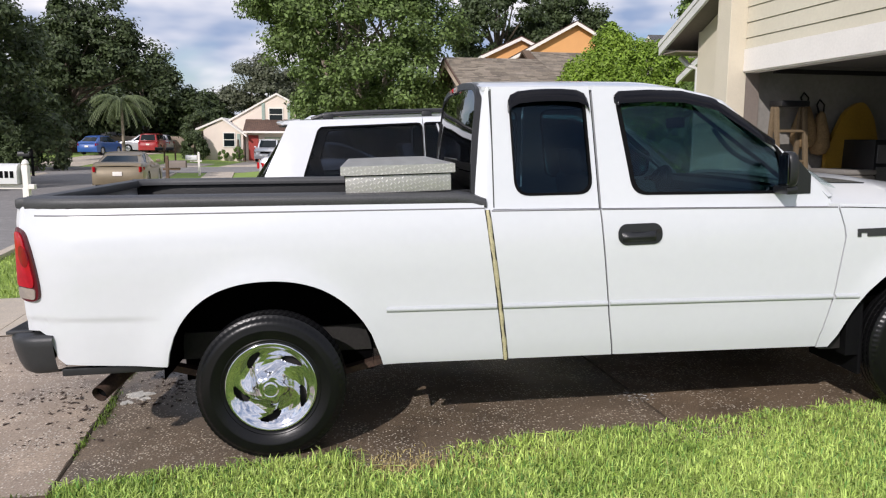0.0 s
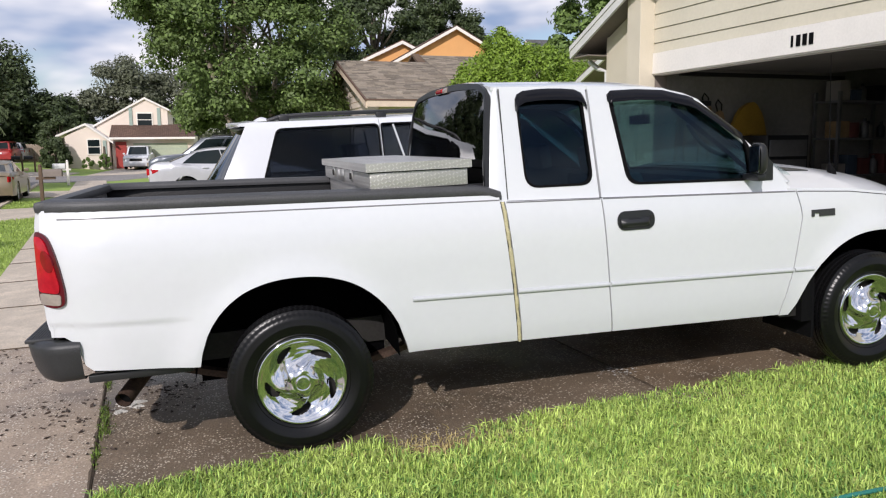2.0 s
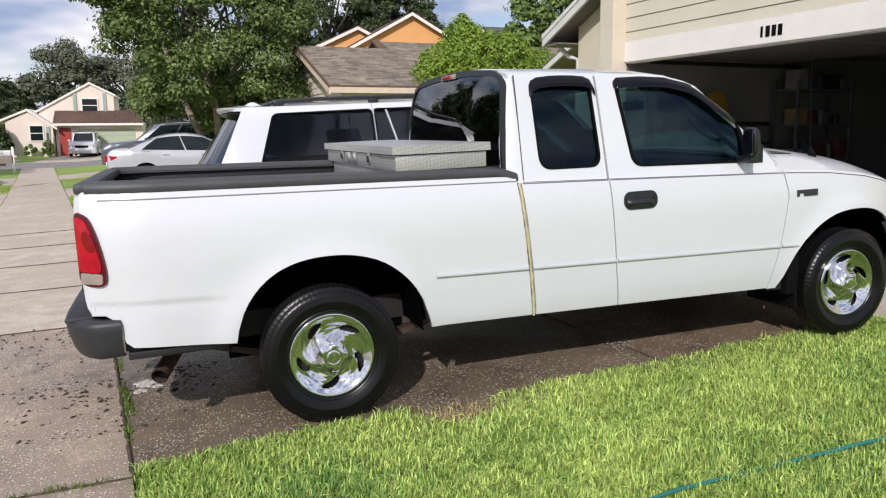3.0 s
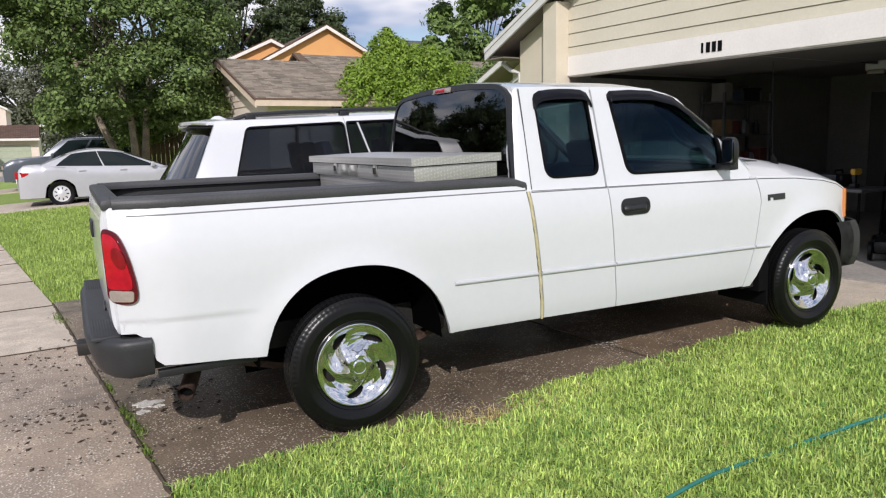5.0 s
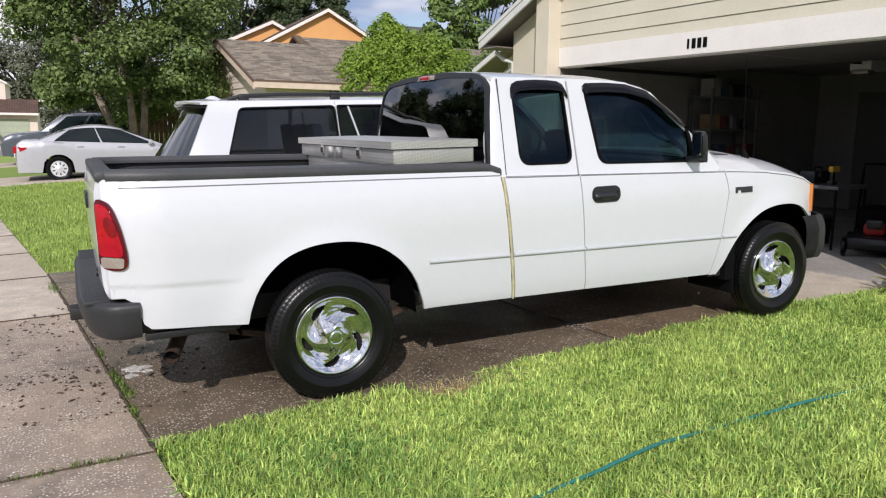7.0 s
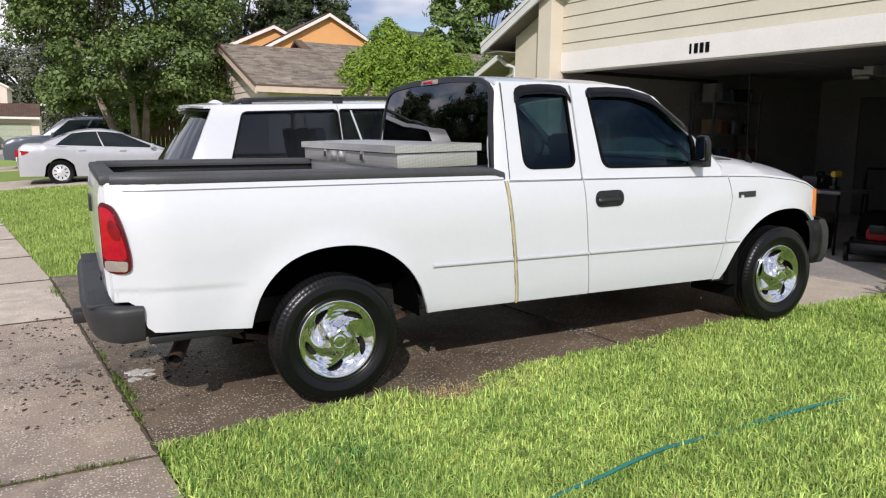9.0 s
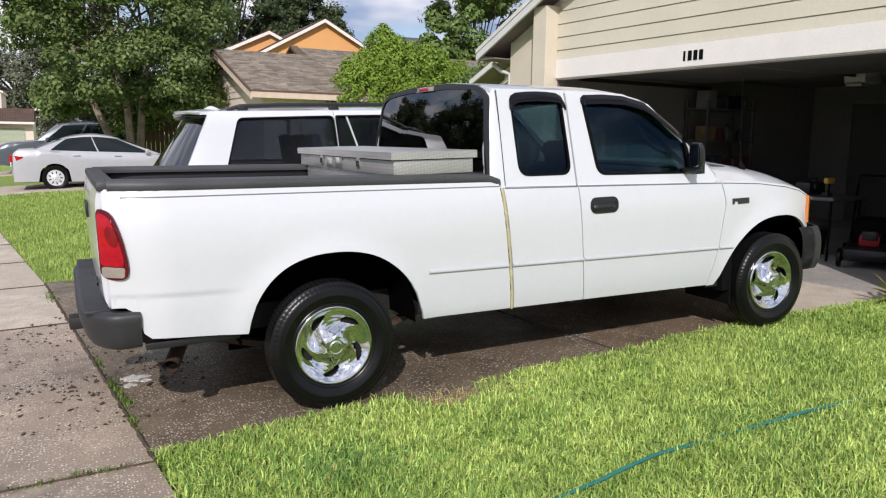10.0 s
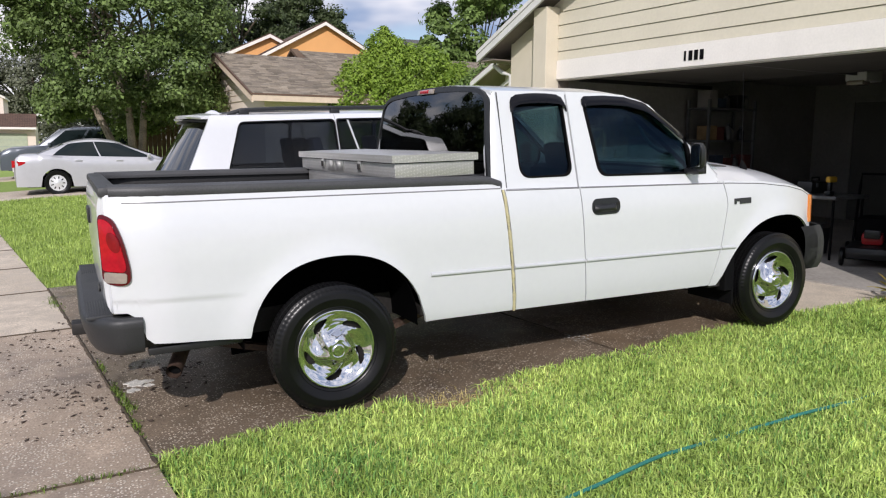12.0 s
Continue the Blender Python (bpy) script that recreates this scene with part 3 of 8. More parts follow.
back_hole = soften([(0.064, 1.22), (1.936, 1.22), (1.826, 1.740), (1.71, 1.786), (1.35, 1.806), (1.0, 1.810), (0.65, 1.806), (0.29, 1.786), (0.174, 1.740)], 0.08)
part("rear_window_frame", ring(back_outer, back_hole, lambda y, z: back_lift(y, z) + Vector((-0.012, 0, 0)), (0.03, 0, 0)), BLACK_PLASTIC, truck, "black rear window surround")
part("rear_window", fan(back_hole, lambda y, z: back_lift(y, z) + Vector((-0.004, 0, 0)), (0.004, 0, 0)), GLASS_REAR, truck, "deep tinted rear glass")
brake = part("brake_light", Geo().slab(lambda u, v: back_lift(lerp(0.87, 1.13, u), lerp(1.806, 1.838, v)) + Vector((-0.020 - 0.010 * math.sin(math.pi * v) * math.sin(math.pi * u) ** 0.3, 0, 0)), 10, 5, lambda u, v: (0.012, 0, 0)), CLEAR_LENS, truck, "red and clear high brake light")
part("red_lens", Geo().slab(lambda u, v: back_lift(lerp(0.935, 1.065, u), lerp(1.809, 1.835, v)) + Vector((-0.026 - 0.009 * math.sin(math.pi * v), 0, 0)), 6, 5, lambda u, v: (0.012, 0, 0)), RED_LENS, brake)
part("cab_back_lower", Geo().box(1.02, 0.06, 0.45, 1.06, 1.94, 1.15), WHITE_PAINT, truck)

# load bed
part("bed_floor", Geo().box(-1.06, 0.10, 0.72, -0.56, 1.90, 0.78).box(-0.56, 0.47, 0.72, 0.56, 1.53, 0.78).box(0.56, 0.10, 0.72, 1.02, 1.90, 0.78), LINER, truck)
near_and_far("bed_inner_wall", Geo().box(-1.07, 0.10, 0.95, 1.02, 0.125, 1.285, 0.006).box(-1.07, 0.10, 0.78, -0.56, 0.125, 0.95).box(0.56, 0.10, 0.78, 1.02, 0.125, 0.95), LINER)
part("bed_front_wall", Geo().box(0.985, 0.06, 0.72, 1.012, 1.94, 1.235, 0.006), LINER, truck)
near_and_far("wheel_box", Geo().box(-0.55, 0.10, 0.922, 0.55, 0.475, 0.985, 0.02).box(-0.55, 0.462, 0.78, 0.55, 0.475, 0.95), LINER)


def rail_at(u, v):
    """The cap over the bed's side: down the outside, over the top, into the bed."""
    x = lerp(-1.074, 1.085, u)
    z = bed_top(x)
    prof = ((0.000, -0.014), (-0.007, 0.002), (-0.007, 0.024), (0.003, 0.038), (0.040, 0.045), (0.095, 0.046), (0.118, 0.042), (0.126, 0.030), (0.126, 0.008))
    k = v * (len(prof) - 1)
    i = min(int(k), len(prof) - 2)
    dy, dz = lerp(prof[i][0], prof[i + 1][0], k - i), lerp(prof[i][1], prof[i + 1][1], k - i)
    if u > 0.93:
        dz -= 0.030 * ((u - 0.93) / 0.07) ** 2 if dz > 0 else 0
    return Vector((x, side_y(x, z) + dy, z + dz))


near_and_far("bed_rail_cap", Geo().slab(rail_at, 30, 16, lambda u, v: (0, 0.004, -0.004)), RAIL_PLASTIC, "scuffed black bed rail cap")

# tailgate
tailgate = part("tailgate", Geo().slab(lambda u, v: Vector((interp(v, (0, 0.08, 0.5, 0.9, 1), (-1.105, -1.125, -1.135, -1.130, -1.115)) - 0.012 * (1 - (2 * u - 1) ** 4), lerp(0.125, 1.875, u), lerp(0.69, 1.285, v))), 12, 16, lambda u, v: (0.05, 0, 0)), WHITE_PAINT, truck)
part("tailgate_cap", Geo().box(-1.122, 0.10, 1.272, -1.030, 1.90, 1.322, 0.018), RAIL_PLASTIC, tailgate, "scuffed black tailgate cap")
part("tailgate_handle", Geo().box(-1.158, 0.90, 1.08, -1.14, 1.10, 1.17, 0.008), BLACK_PLASTIC, tailgate)
part("oval_badge", fan([(0.30 + 0.05 * math.cos(a), 0.80 + 0.025 * math.sin(a)) for a in np.linspace(0, 6.2, 20)], lambda y, z: Vector((-1.150, y, z)), (0.01, 0, 0), 1), BLACK_PLASTIC, tailgate)
part("bed_corner", Geo().slab(lambda u, v: Vector((lerp(-1.085, -1.112, u), lerp(side_y(-1.085, lerp(0.70, 1.28, v)), 0.128, u), lerp(0.70, 1.28, v))), 4, 8, lambda u, v: (0.03, 0, 0)), WHITE_PAINT, truck)
part("bed_corner", Geo().slab(lambda u, v: Vector((lerp(-1.085, -1.112, u), lerp(side_y(-1.085, lerp(0.70, 1.28, v)), 0.128, u), lerp(0.70, 1.28, v))), 4, 8, lambda u, v: (0.03, 0, 0)).mirrored(MID), WHITE_PAINT, truck)


def lamp_outline():
    return soften([(-1.128, 0.845), (-1.010, 0.838), (-1.002, 0.92), (-1.022, 1.06), (-1.055, 1.165), (-1.090, 1.192), (-1.128, 1.195)], 0.05)


def lamp_lift(x, z):
    s = max(0.0, -1.045 - x) / 0.085
    y = side_y(max(x, -1.09), z) - 0.014 + 0.02 * abs(z - 1.0) ** 2
    return Vector((x - 0.006, y + 0.055 * s ** 2.2, z))


red_part = [p for p in lamp_outline()]
for flip in (False, True):
    g = fan(red_part, lamp_lift, (0.01, 0.03, 0), 6)
    lamp = part("tail_light", g.mirrored(MID) if flip else g, RED_BEZEL, truck, "tall red tail light")
    g = fan(soften([(-1.122, 0.918), (-1.022, 0.910), (-1.020, 0.95), (-1.038, 1.05), (-1.068, 1.148), (-1.095, 1.172), (-1.122, 1.175)], 0.02), lambda x, z: lamp_lift(x, z) + Vector((-0.003, -0.005, 0)), (0.004, 0.006, 0), 5)
    part("brake_lens", g.mirrored(MID) if flip else g, RED_LENS, lamp, "bright red inner lens")
    # a darker oval laid on the lens as the bulb's shadow
    g = fan([(-1.066 + 0.026 * math.cos(a) - 0.010 * math.sin(a), 1.062 + 0.050 * math.sin(a)) for a in np.linspace(0, 2 * math.pi, 25)[:-1]], lambda x, z: lamp_lift(x, z) + Vector((-0.004, -0.0065, 0)), (0.004, 0.004, 0), 2)
    part("lamp_socket", g.mirrored(MID) if flip else g, RED_OVAL_SHADE, lamp, "dark oval painted as the bulb's shadow on the lens")
    g = fan(soften([(-1.118, 0.856), (-1.022, 0.852), (-1.018, 0.905), (-1.118, 0.912)], 0.015), lambda x, z: lamp_lift(x, z) + Vector((-0.003, -0.004, 0)), (0.004, 0.006, 0), 4)
    part("reverse_lens", g.mirrored(MID) if flip else g, CLEAR_LENS, lamp, "smoky clear reversing lens")


# bumpers
def bumper_at(u, v):
    """Rear bumper: runs across the back and wraps round both corners."""
    s = 2 * u - 1
    out = 1 - abs(s) ** 9
    y = MID + 1.012 * math.copysign(min(1.0, abs(s) * 1.06), s)
    x = -0.985 - 0.27 * out
    prof = ((0.12, 0.676), (0.030, 0.684), (0.0, 0.664), (0.010, 0.60), (0.03, 0.53), (0.055, 0.495), (0.14, 0.490))
    k = v * (len(prof) - 1)
    i = min(int(k), len(prof) - 2)
    dx, z = lerp(prof[i][0], prof[i + 1][0], k - i), lerp(prof[i][1], prof[i + 1][1], k - i)
    inward = dx * abs(s) ** 6
    if z < 0.62:
        # the face is cut away under the middle
        z += (0.62 - z) * 0.45 * min(1.0, max(0.0, (0.62 - abs(s)) / 0.10))
    return Vector((x + dx * out, y - math.copysign(inward, s), z))


rear_bumper = part("rear_bumper", Geo().slab(bumper_at, 60, 14, lambda u, v: (0.012, 0, 0)), GREY_PLASTIC, truck, "weathered dark grey rear bumper")
part("step_pad", Geo().box(-1.225, 0.10, 0.672, -1.10, 1.90, 0.689, 0.005), PAD_PLASTIC, rear_bumper, "dull grey step pad")
for y0, y1 in ((0.12, 0.50), (1.50, 1.88)):
    for k in range(9):
        part("pad_rib", Geo().box(-1.215 + 0.0125 * k, y0, 0.6885, -1.210 + 0.0125 * k, y1, 0.6915, 0.001), PAD_PLASTIC, rear_bumper)
part("tow_hitch", Geo().box(-1.30, 0.93, 0.42, -0.95, 1.07, 0.49, 0.012), DARK_METAL, rear_bumper)
part("front_bumper", Geo().slab(lambda u, v: Vector((3.885 + 0.33 * (1 - abs(2 * u - 1) ** 7) - 0.035 * abs(2 * v - 1) ** 3, MID + 0.998 * math.copysign(min(1, abs(2 * u - 1) * 1.13), 2 * u - 1) * (1 - 0.02 * abs(2 * v - 1) ** 3), lerp(0.415, 0.745, v))), 50, 8, lambda u, v: (-0.03, 0, 0)), GREY_PLASTIC, truck, "weathered grey front bumper")
near_and_far("front_light", Geo().slab(lambda u, v: Vector((lerp(3.915, 4.06, u), side_y(3.93, 0.9) - 0.014 + 0.10 * u ** 1.8, lerp(0.775, lerp(0.995, 0.965, u), v))), 6, 6, lambda u, v: (-0.01, 0.03, 0)), AMBER_LENS, "amber corner light")
part("grille", Geo().box(3.98, 0.32, 0.76, 4.03, 1.68, 1.00, 0.02), GREY_PLASTIC, truck)
near_and_far("headlight", Geo().box(3.96, 0.20, 0.78, 4.035, 0.48, 0.98, 0.02), CLEAR_LENS)

# trim on the flank
def strip_on_flank(x0, x1, za, zb, h, out, n=40):
    return Geo().slab(lambda u, v: Vector((lerp(x0, x1, u), side_y(lerp(x0, x1, u), lerp(za, zb, u)) - out * math.sin(v * math.pi) ** 0.5 - 0.001, lerp(za, zb, u) + h * (v - 0.5))), n, 5, lambda u, v: (0, 0.006, 0))


def mould_z(x):
    return 0.724 - 0.0235 * (x - 0.58)


for x0, x1, owner in ((0.578, 1.118, truck), (1.150, 1.682, rear_door), (1.694, 2.888, front_door), (2.902, 3.03, truck)):
    part("side_moulding", strip_on_flank(x0, x1, mould_z(x0), mould_z(x1), 0.026, 0.012), MOULD, owner, "pale grey side moulding")
for x0, x1, za, zb, owner in ((-1.02, 1.07, 1.243, 1.200, truck), (1.108, 1.645, 1.186, 1.172, rear_door), (1.66, 2.90, 1.172, 1.136, front_door), (2.912, 3.93, 1.136, 0.998, truck)):
    if x0 < 2.9:
        part("pinstripe", strip_on_flank(x0, x1, za, zb, 0.007, 0.002), STRIPE, owner, "thin grey pinstripe")
for pts, w in (([(seam_door(z) , z) for z in np.linspace(0.44, 1.17, 14)], 0.010), ([(seam_fender(z), z) for z in np.linspace(0.42, 1.14, 14)], 0.010), ([(seam_bed(z) + 0.008, z) for z in np.linspace(0.45, 1.19, 14)], 0.034)):
    near_and_far("seam_backing", Geo().slab(lambda u, v, pts=pts, w=w: Vector((pts[round(v * 13)][0] + w * (u - 0.5), side_y(pts[round(v * 13)][0], pts[round(v * 13)][1]) + 0.020, pts[round(v * 13)][1])), 1, 13, lambda u, v: (0, 0.004, 0)), SEAM)
rng = random.Random(4)
part("gap_foam", Geo().tube([(seam_bed(z) + 0.008 + rng.uniform(-0.002, 0.002), side_y(seam_bed(z), z) + 0.004 + rng.uniform(-0.003, 0.003), z) for z in np.linspace(0.435, 1.19, 30)], [0.0095 + rng.uniform(-0.003, 0.003) for _ in range(30)], 8), YELLOW_FOAM, truck, "yellowed foam strip in the gap")


def on_flank(x, z, out):
    return Vector((x, side_y(x, z) - out, z))


for door, flip in ((front_door, False), (far_front_door, True)):
    g = fan(rounded(1.735, 0.992, 1.960, 1.098, 0.045), lambda x, z: on_flank(x, z, 0.006), (0, 0.02, 0), 3)
    handle = part("handle", g.mirrored(MID) if flip else g, BLACK_PLASTIC, door, "black plastic door handle")
    g = Geo().slab(lambda u, v: on_flank(lerp(1.752, 1.925, u), lerp(1.010, 1.058, v), 0.012 + 0.020 * math.sin(v * math.pi) * math.sin(u * math.pi) ** 0.4), 12, 6, lambda u, v: (0, 0.012, 0))
    part("pull", g.mirrored(MID) if flip else g, BLACK_PLASTIC, handle)
    g = Geo().spin([(0.0, 0.0), (0.012, 0.0), (0.012, 0.006), (0.0, 0.006)], 14, pose(1.940, side_y(1.94, 1.05) - 0.004, 1.058, 90))
    part("lock", g.mirrored(MID) if flip else g, DARK_METAL, handle)
# model badge, as plain blocks
badge = Geo()
for a, b, c, d in ((3.005, 3.062, 1.000, 1.022), (3.005, 3.024, 0.980, 1.000), (3.062, 3.178, 0.980, 1.022)):
    badge.add(*[(lambda h: (h.v, h.f))(Geo().slab(lambda u, v, a=a, b=b, c=c, d=d: on_flank(lerp(a, b, u), lerp(c, d, v), 0.007), 2, 2, lambda u, v: (0, 0.008, 0)))][0])
part("model_badge", badge, GREY_PLASTIC, truck, "dark plain block badge")

# mirrors
for door, flip in ((front_door, False), (far_front_door, True)):
    g = Geo().loft([[Vector((2.592 + dx * 0.034 * s, -0.088 + dy * 0.056 * s, 1.335 + dz * 0.088 * s)) for dx, dy, dz in [(f, math.copysign(abs(math.cos(a)) ** 0.6, math.cos(a)), math.copysign(abs(math.sin(a)) ** 0.7, math.sin(a))) for a in np.linspace(0, 2 * math.pi, 25)[:-1]]] for f, s in ((-1.0, 0.80), (-0.95, 0.93), (-0.6, 1.0), (0.1, 0.98), (0.6, 0.85), (1.0, 0.55))])
    mirror = part("mirror", g.mirrored(MID) if flip else g, BLACK_PLASTIC, door, "black door mirror")
    g = Geo().box(2.565, -0.11, 1.215, 2.625, 0.03, 1.255, 0.012).box(2.57, -0.09, 1.24, 2.615, -0.03, 1.30, 0.012)
    part("mirror_arm", g.mirrored(MID) if flip else g, BLACK_PLASTIC, mirror)
    g = Geo().box(2.555, -0.130, 1.265, 2.559, -0.046, 1.405, 0.002)
    part("mirror_glass", g.mirrored(MID) if flip else g, DIM_MIRROR, mirror)

# the cabin
part("cabin_floor", Geo().box(1.08, 0.10, 0.50, 3.0, 1.90, 0.56), DASH, truck)
part("dashboard", Geo().box(2.56, 0.12, 0.78, 2.90, 1.88, 1.235, 0.06).box(2.44, 0.30, 1.02, 2.60, 0.80, 1.20, 0.05), DASH, truck)
near_and_far("pillar_lining", Geo().slab(lambda u, v: Vector((lerp(2.20, 2.74, v) + 0.03 * u, lerp(0.185, 0.115, v) + 0.055 * u, lerp(1.665, 1.235, v) - 0.03 * u)), 3, 8, lambda u, v: (0.012, 0.01, -0.004)), DASH)
near_and_far("grab_handle", Geo().tube([(2.34 + 0.26 * s, 0.235 - 0.02 * s + 0.03 * math.sin(math.pi * s), 1.545 - 0.20 * s - 0.035 * math.sin(math.pi * s)) for s in np.linspace(0, 1, 9)], 0.013, 8), SEAT)
part("headliner", Geo().slab(lambda u, v: roof_at(lerp(0.04, 0.93, u), lerp(0.06, 0.94, v)) + Vector((0, 0, -0.045)), 8, 12, lambda u, v: (0, 0, -0.006)), SEAT, truck)


def bench(x, name, z0, z1, head):
    g = Geo().box(x, 0.16, 0.62, x + 0.50, 0.96, 0.84, 0.06).box(x, 1.04, 0.62, x + 0.50, 1.84, 0.84, 0.06)
    for y0 in (0.16, 1.04):
        g.box(-0.09, 0, 0, 0.06, 0.80, z1 - z0, 0.06, pose(x + 0.02, y0, z0, 0, -10, 0))
        if head:
            g.box(-0.05, 0.26, 0, 0.05, 0.54, 0.17, 0.045, pose(x - 0.115, y0, z1 - 0.02, 0, -10, 0))
    return part(name, g, SEAT, truck, "grey cloth seat")


bench(2.02, "front_seat", 0.80, 1.30, True)
bench(1.22, "rear_seat", 0.80, 1.22, False)
wheel_m = pose(2.50, 1.48, 1.13, 0, -62, 0)
part("steering_wheel", Geo().tube([wheel_m @ Vector((0.19 * math.cos(a), 0.19 * math.sin(a), 0)) for a in np.linspace(0, 2 * math.pi, 33)], 0.016, 8).tube([wheel_m @ Vector((-0.18, 0, 0)), wheel_m @ Vector((0.18, 0, 0))], 0.02, 8).tube([wheel_m @ Vector((0, 0, 0)), wheel_m @ Vector((0, 0, -0.3))], 0.03, 8), DASH, truck)
part("inner_mirror", Geo().box(2.405, 0.80, 1.56, 2.43, 1.04, 1.625, 0.01).tube([(2.43, 0.92, 1.60), (2.46, 0.93, 1.66)], 0.008, 6), BLACK, truck)

# underneath
part("chassis", Geo().box(-1.0, 0.42, 0.42, 4.0, 0.52, 0.56).box(-1.0, 1.48, 0.42, 4.0, 1.58, 0.56).tube([(0, 0.15, 0.365), (0, 1.85, 0.365)], 0.05, 10).box(-0.16, 0.85, 0.24, 0.16, 1.15, 0.50, 0.08).box(2.6, 0.6, 0.30, 3.6, 1.4, 0.60, 0.05).tube([(1.0, 0.70, 0.36), (3.0, 0.70, 0.36)], 0.06, 10), DARK_METAL, truck)
# the second box is added to stop sun leaking past the front arch
part("underbody", Geo().box(0.55, 0.08, 0.47, 3.04, 1.92, 0.52).box(2.90, 0.10, 0.36, 3.06, 1.90, 0.60), DARK_METAL, truck)
# added slabs behind the front wheels, keeping a sliver of sun off the drive
near_and_far("splash_shield", Geo().box(3.02, 0.05, 0.33, 3.10, 0.50, 0.62, 0.006).box(3.098, 0.05, 0.22, 3.12, 0.50, 0.62, 0.006), BLACK)
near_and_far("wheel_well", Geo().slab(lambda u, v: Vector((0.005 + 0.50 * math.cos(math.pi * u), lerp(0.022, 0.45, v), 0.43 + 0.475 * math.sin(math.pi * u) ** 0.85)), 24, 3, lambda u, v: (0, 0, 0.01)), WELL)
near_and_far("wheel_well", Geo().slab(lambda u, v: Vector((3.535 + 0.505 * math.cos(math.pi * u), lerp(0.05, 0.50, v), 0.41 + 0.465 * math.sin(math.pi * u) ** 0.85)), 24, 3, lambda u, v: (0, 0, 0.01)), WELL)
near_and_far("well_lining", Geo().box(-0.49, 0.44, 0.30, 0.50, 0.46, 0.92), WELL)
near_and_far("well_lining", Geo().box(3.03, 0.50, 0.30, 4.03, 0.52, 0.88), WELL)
part("leaf_spring", Geo().slab(lambda u, v: Vector((lerp(-0.62, 0.72, u), lerp(0.34, 0.41, v), 0.44 - 0.13 * math.sin(math.pi * u))), 16, 1, lambda u, v: (0, 0, -0.035)), RUST, truck, "rusty leaf spring")
part("exhaust_pipe", Geo().tube([(0.8, 0.55, 0.40), (0.2, 0.56, 0.52), (-0.3, 0.56, 0.49), (-0.62, 0.52, 0.47), (-0.76, 0.36, 0.41), (-0.840, 0.14, 0.342)], 0.041, 14, False).tube([(-0.839, 0.142, 0.343), (-0.765, 0.345, 0.405)], 0.036, 14, False), RUST, truck, "rusty exhaust tail pipe")
# black plug that stands in for the shade inside the hollow pipe
part("pipe_bore", Geo().tube([(-0.828, 0.172, 0.352), (-0.822, 0.190, 0.357)], 0.0365, 14), BLACK, truck)


# wheels
def tyre_geo():
    """A worn all-season tyre: moulded sidewall rings, four ribs cut by slanting sipes."""
    prof = [(0.222, 0.045), (0.226, 0.062), (0.236, 0.073), (0.242, 0.0755), (0.246, 0.0730), (0.262, 0.0815), (0.285, 0.0885), (0.291, 0.0905), (0.295, 0.0905), (0.299, 0.0890), (0.318, 0.0885), (0.332, 0.0845), (0.342, 0.0775), (0.349, 0.0705), (0.356, 0.0660)]
    ribs = [99] * len(prof)
    for i, c in enumerate((0.050, 0.017, -0.017, -0.050)):
        for r, h in ((0.3665, c + 0.0125), (0.3685, c), (0.3665, c - 0.0105), (0.356, c - 0.0120), (0.356, c - 0.0180)):
            prof.append((r, h))
            ribs.append(i)
    tail = [(0.354, -0.072), (0.34, -0.082), (0.30, -0.092), (0.24, -0.080), (0.222, -0.06)]
    prof, ribs = prof + tail, ribs + [99] * len(tail)
    seg, rings = 320, []
    for (r, h), rib in zip(prof, ribs):
        ring_pts = []
        for k in range(seg):
            cut = 0.0
            if rib < 9 and r > 0.36 and (k + 2 * rib + round(h * 160)) % 4 == 0:
                cut = 0.0032
            elif rib == 99 and h > 0.06 and 0.345 < r and k % 4 == 0:
                cut = 0.0032
            elif rib == 99 and 0.335 < r <= 0.345 and h > 0.06 and k % 4 == 0:
                cut = 0.0020
            a = k * 2 * math.pi / seg
            ring_pts.append(Vector(((r - cut) * math.cos(a), (r - cut) * math.sin(a), h)))
        rings.append(ring_pts)
    return Geo().loft(rings, True, False)


def rim_geo():
    """A chrome disc: rolled lip, domed hub with a flat cap, five swept vanes and a drop-shaped hole under each."""
    nr, nt = 56, 260
    v, f = [], []

    def turn(r, th):
        """Share of the way from one vane to the next."""
        return ((th + (r - 0.09) * 8.5) * 5 / (2 * math.pi)) % 1.0

    def vane(s):
        k = s / 0.68 if s < 0.68 else (1 - s) / 0.32
        return k * k * (3 - 2 * k)
    for j in range(nr + 1):
        r = 0.228 * j / nr
        for i in range(nt):
            th = 2 * math.pi * i / nt
            base = interp(r, (0, 0.032, 0.037, 0.043, 0.060, 0.078, 0.094, 0.112, 0.135, 0.160, 0.180, 0.190, 0.196, 0.200, 0.208, 0.218, 0.224, 0.228), (0.074, 0.072, 0.065, 0.068, 0.060, 0.041, 0.018, 0.000, -0.008, -0.002, 0.014, 0.023, 0.028, 0.030, 0.036, 0.041, 0.040, 0.032))
            lobe = math.sin((r - 0.046) / 0.148 * math.pi) if 0.046 < r < 0.194 else 0.0
            v.append((r * math.cos(th), r * math.sin(th), base + lobe * 0.027 * vane(turn(r, th))))

    def holed(r, th):
        t = (turn(r, th) + 0.58) % 1.0 - 0.5
        wide = 0.18 + 0.9 * (r - 0.160)
        return ((r - 0.162) / 0.026) ** 2 + (t / wide) ** 2 < 1
    for j in range(nr):
        for i in range(nt):
            if holed(0.228 * (j + 0.5) / nr, 2 * math.pi * (i + 0.5) / nt):
                continue
            a, b = j * nt + i, j * nt + (i + 1) % nt
            f.append((a, b, b + nt, a + nt))
    return Geo().add(v, f)


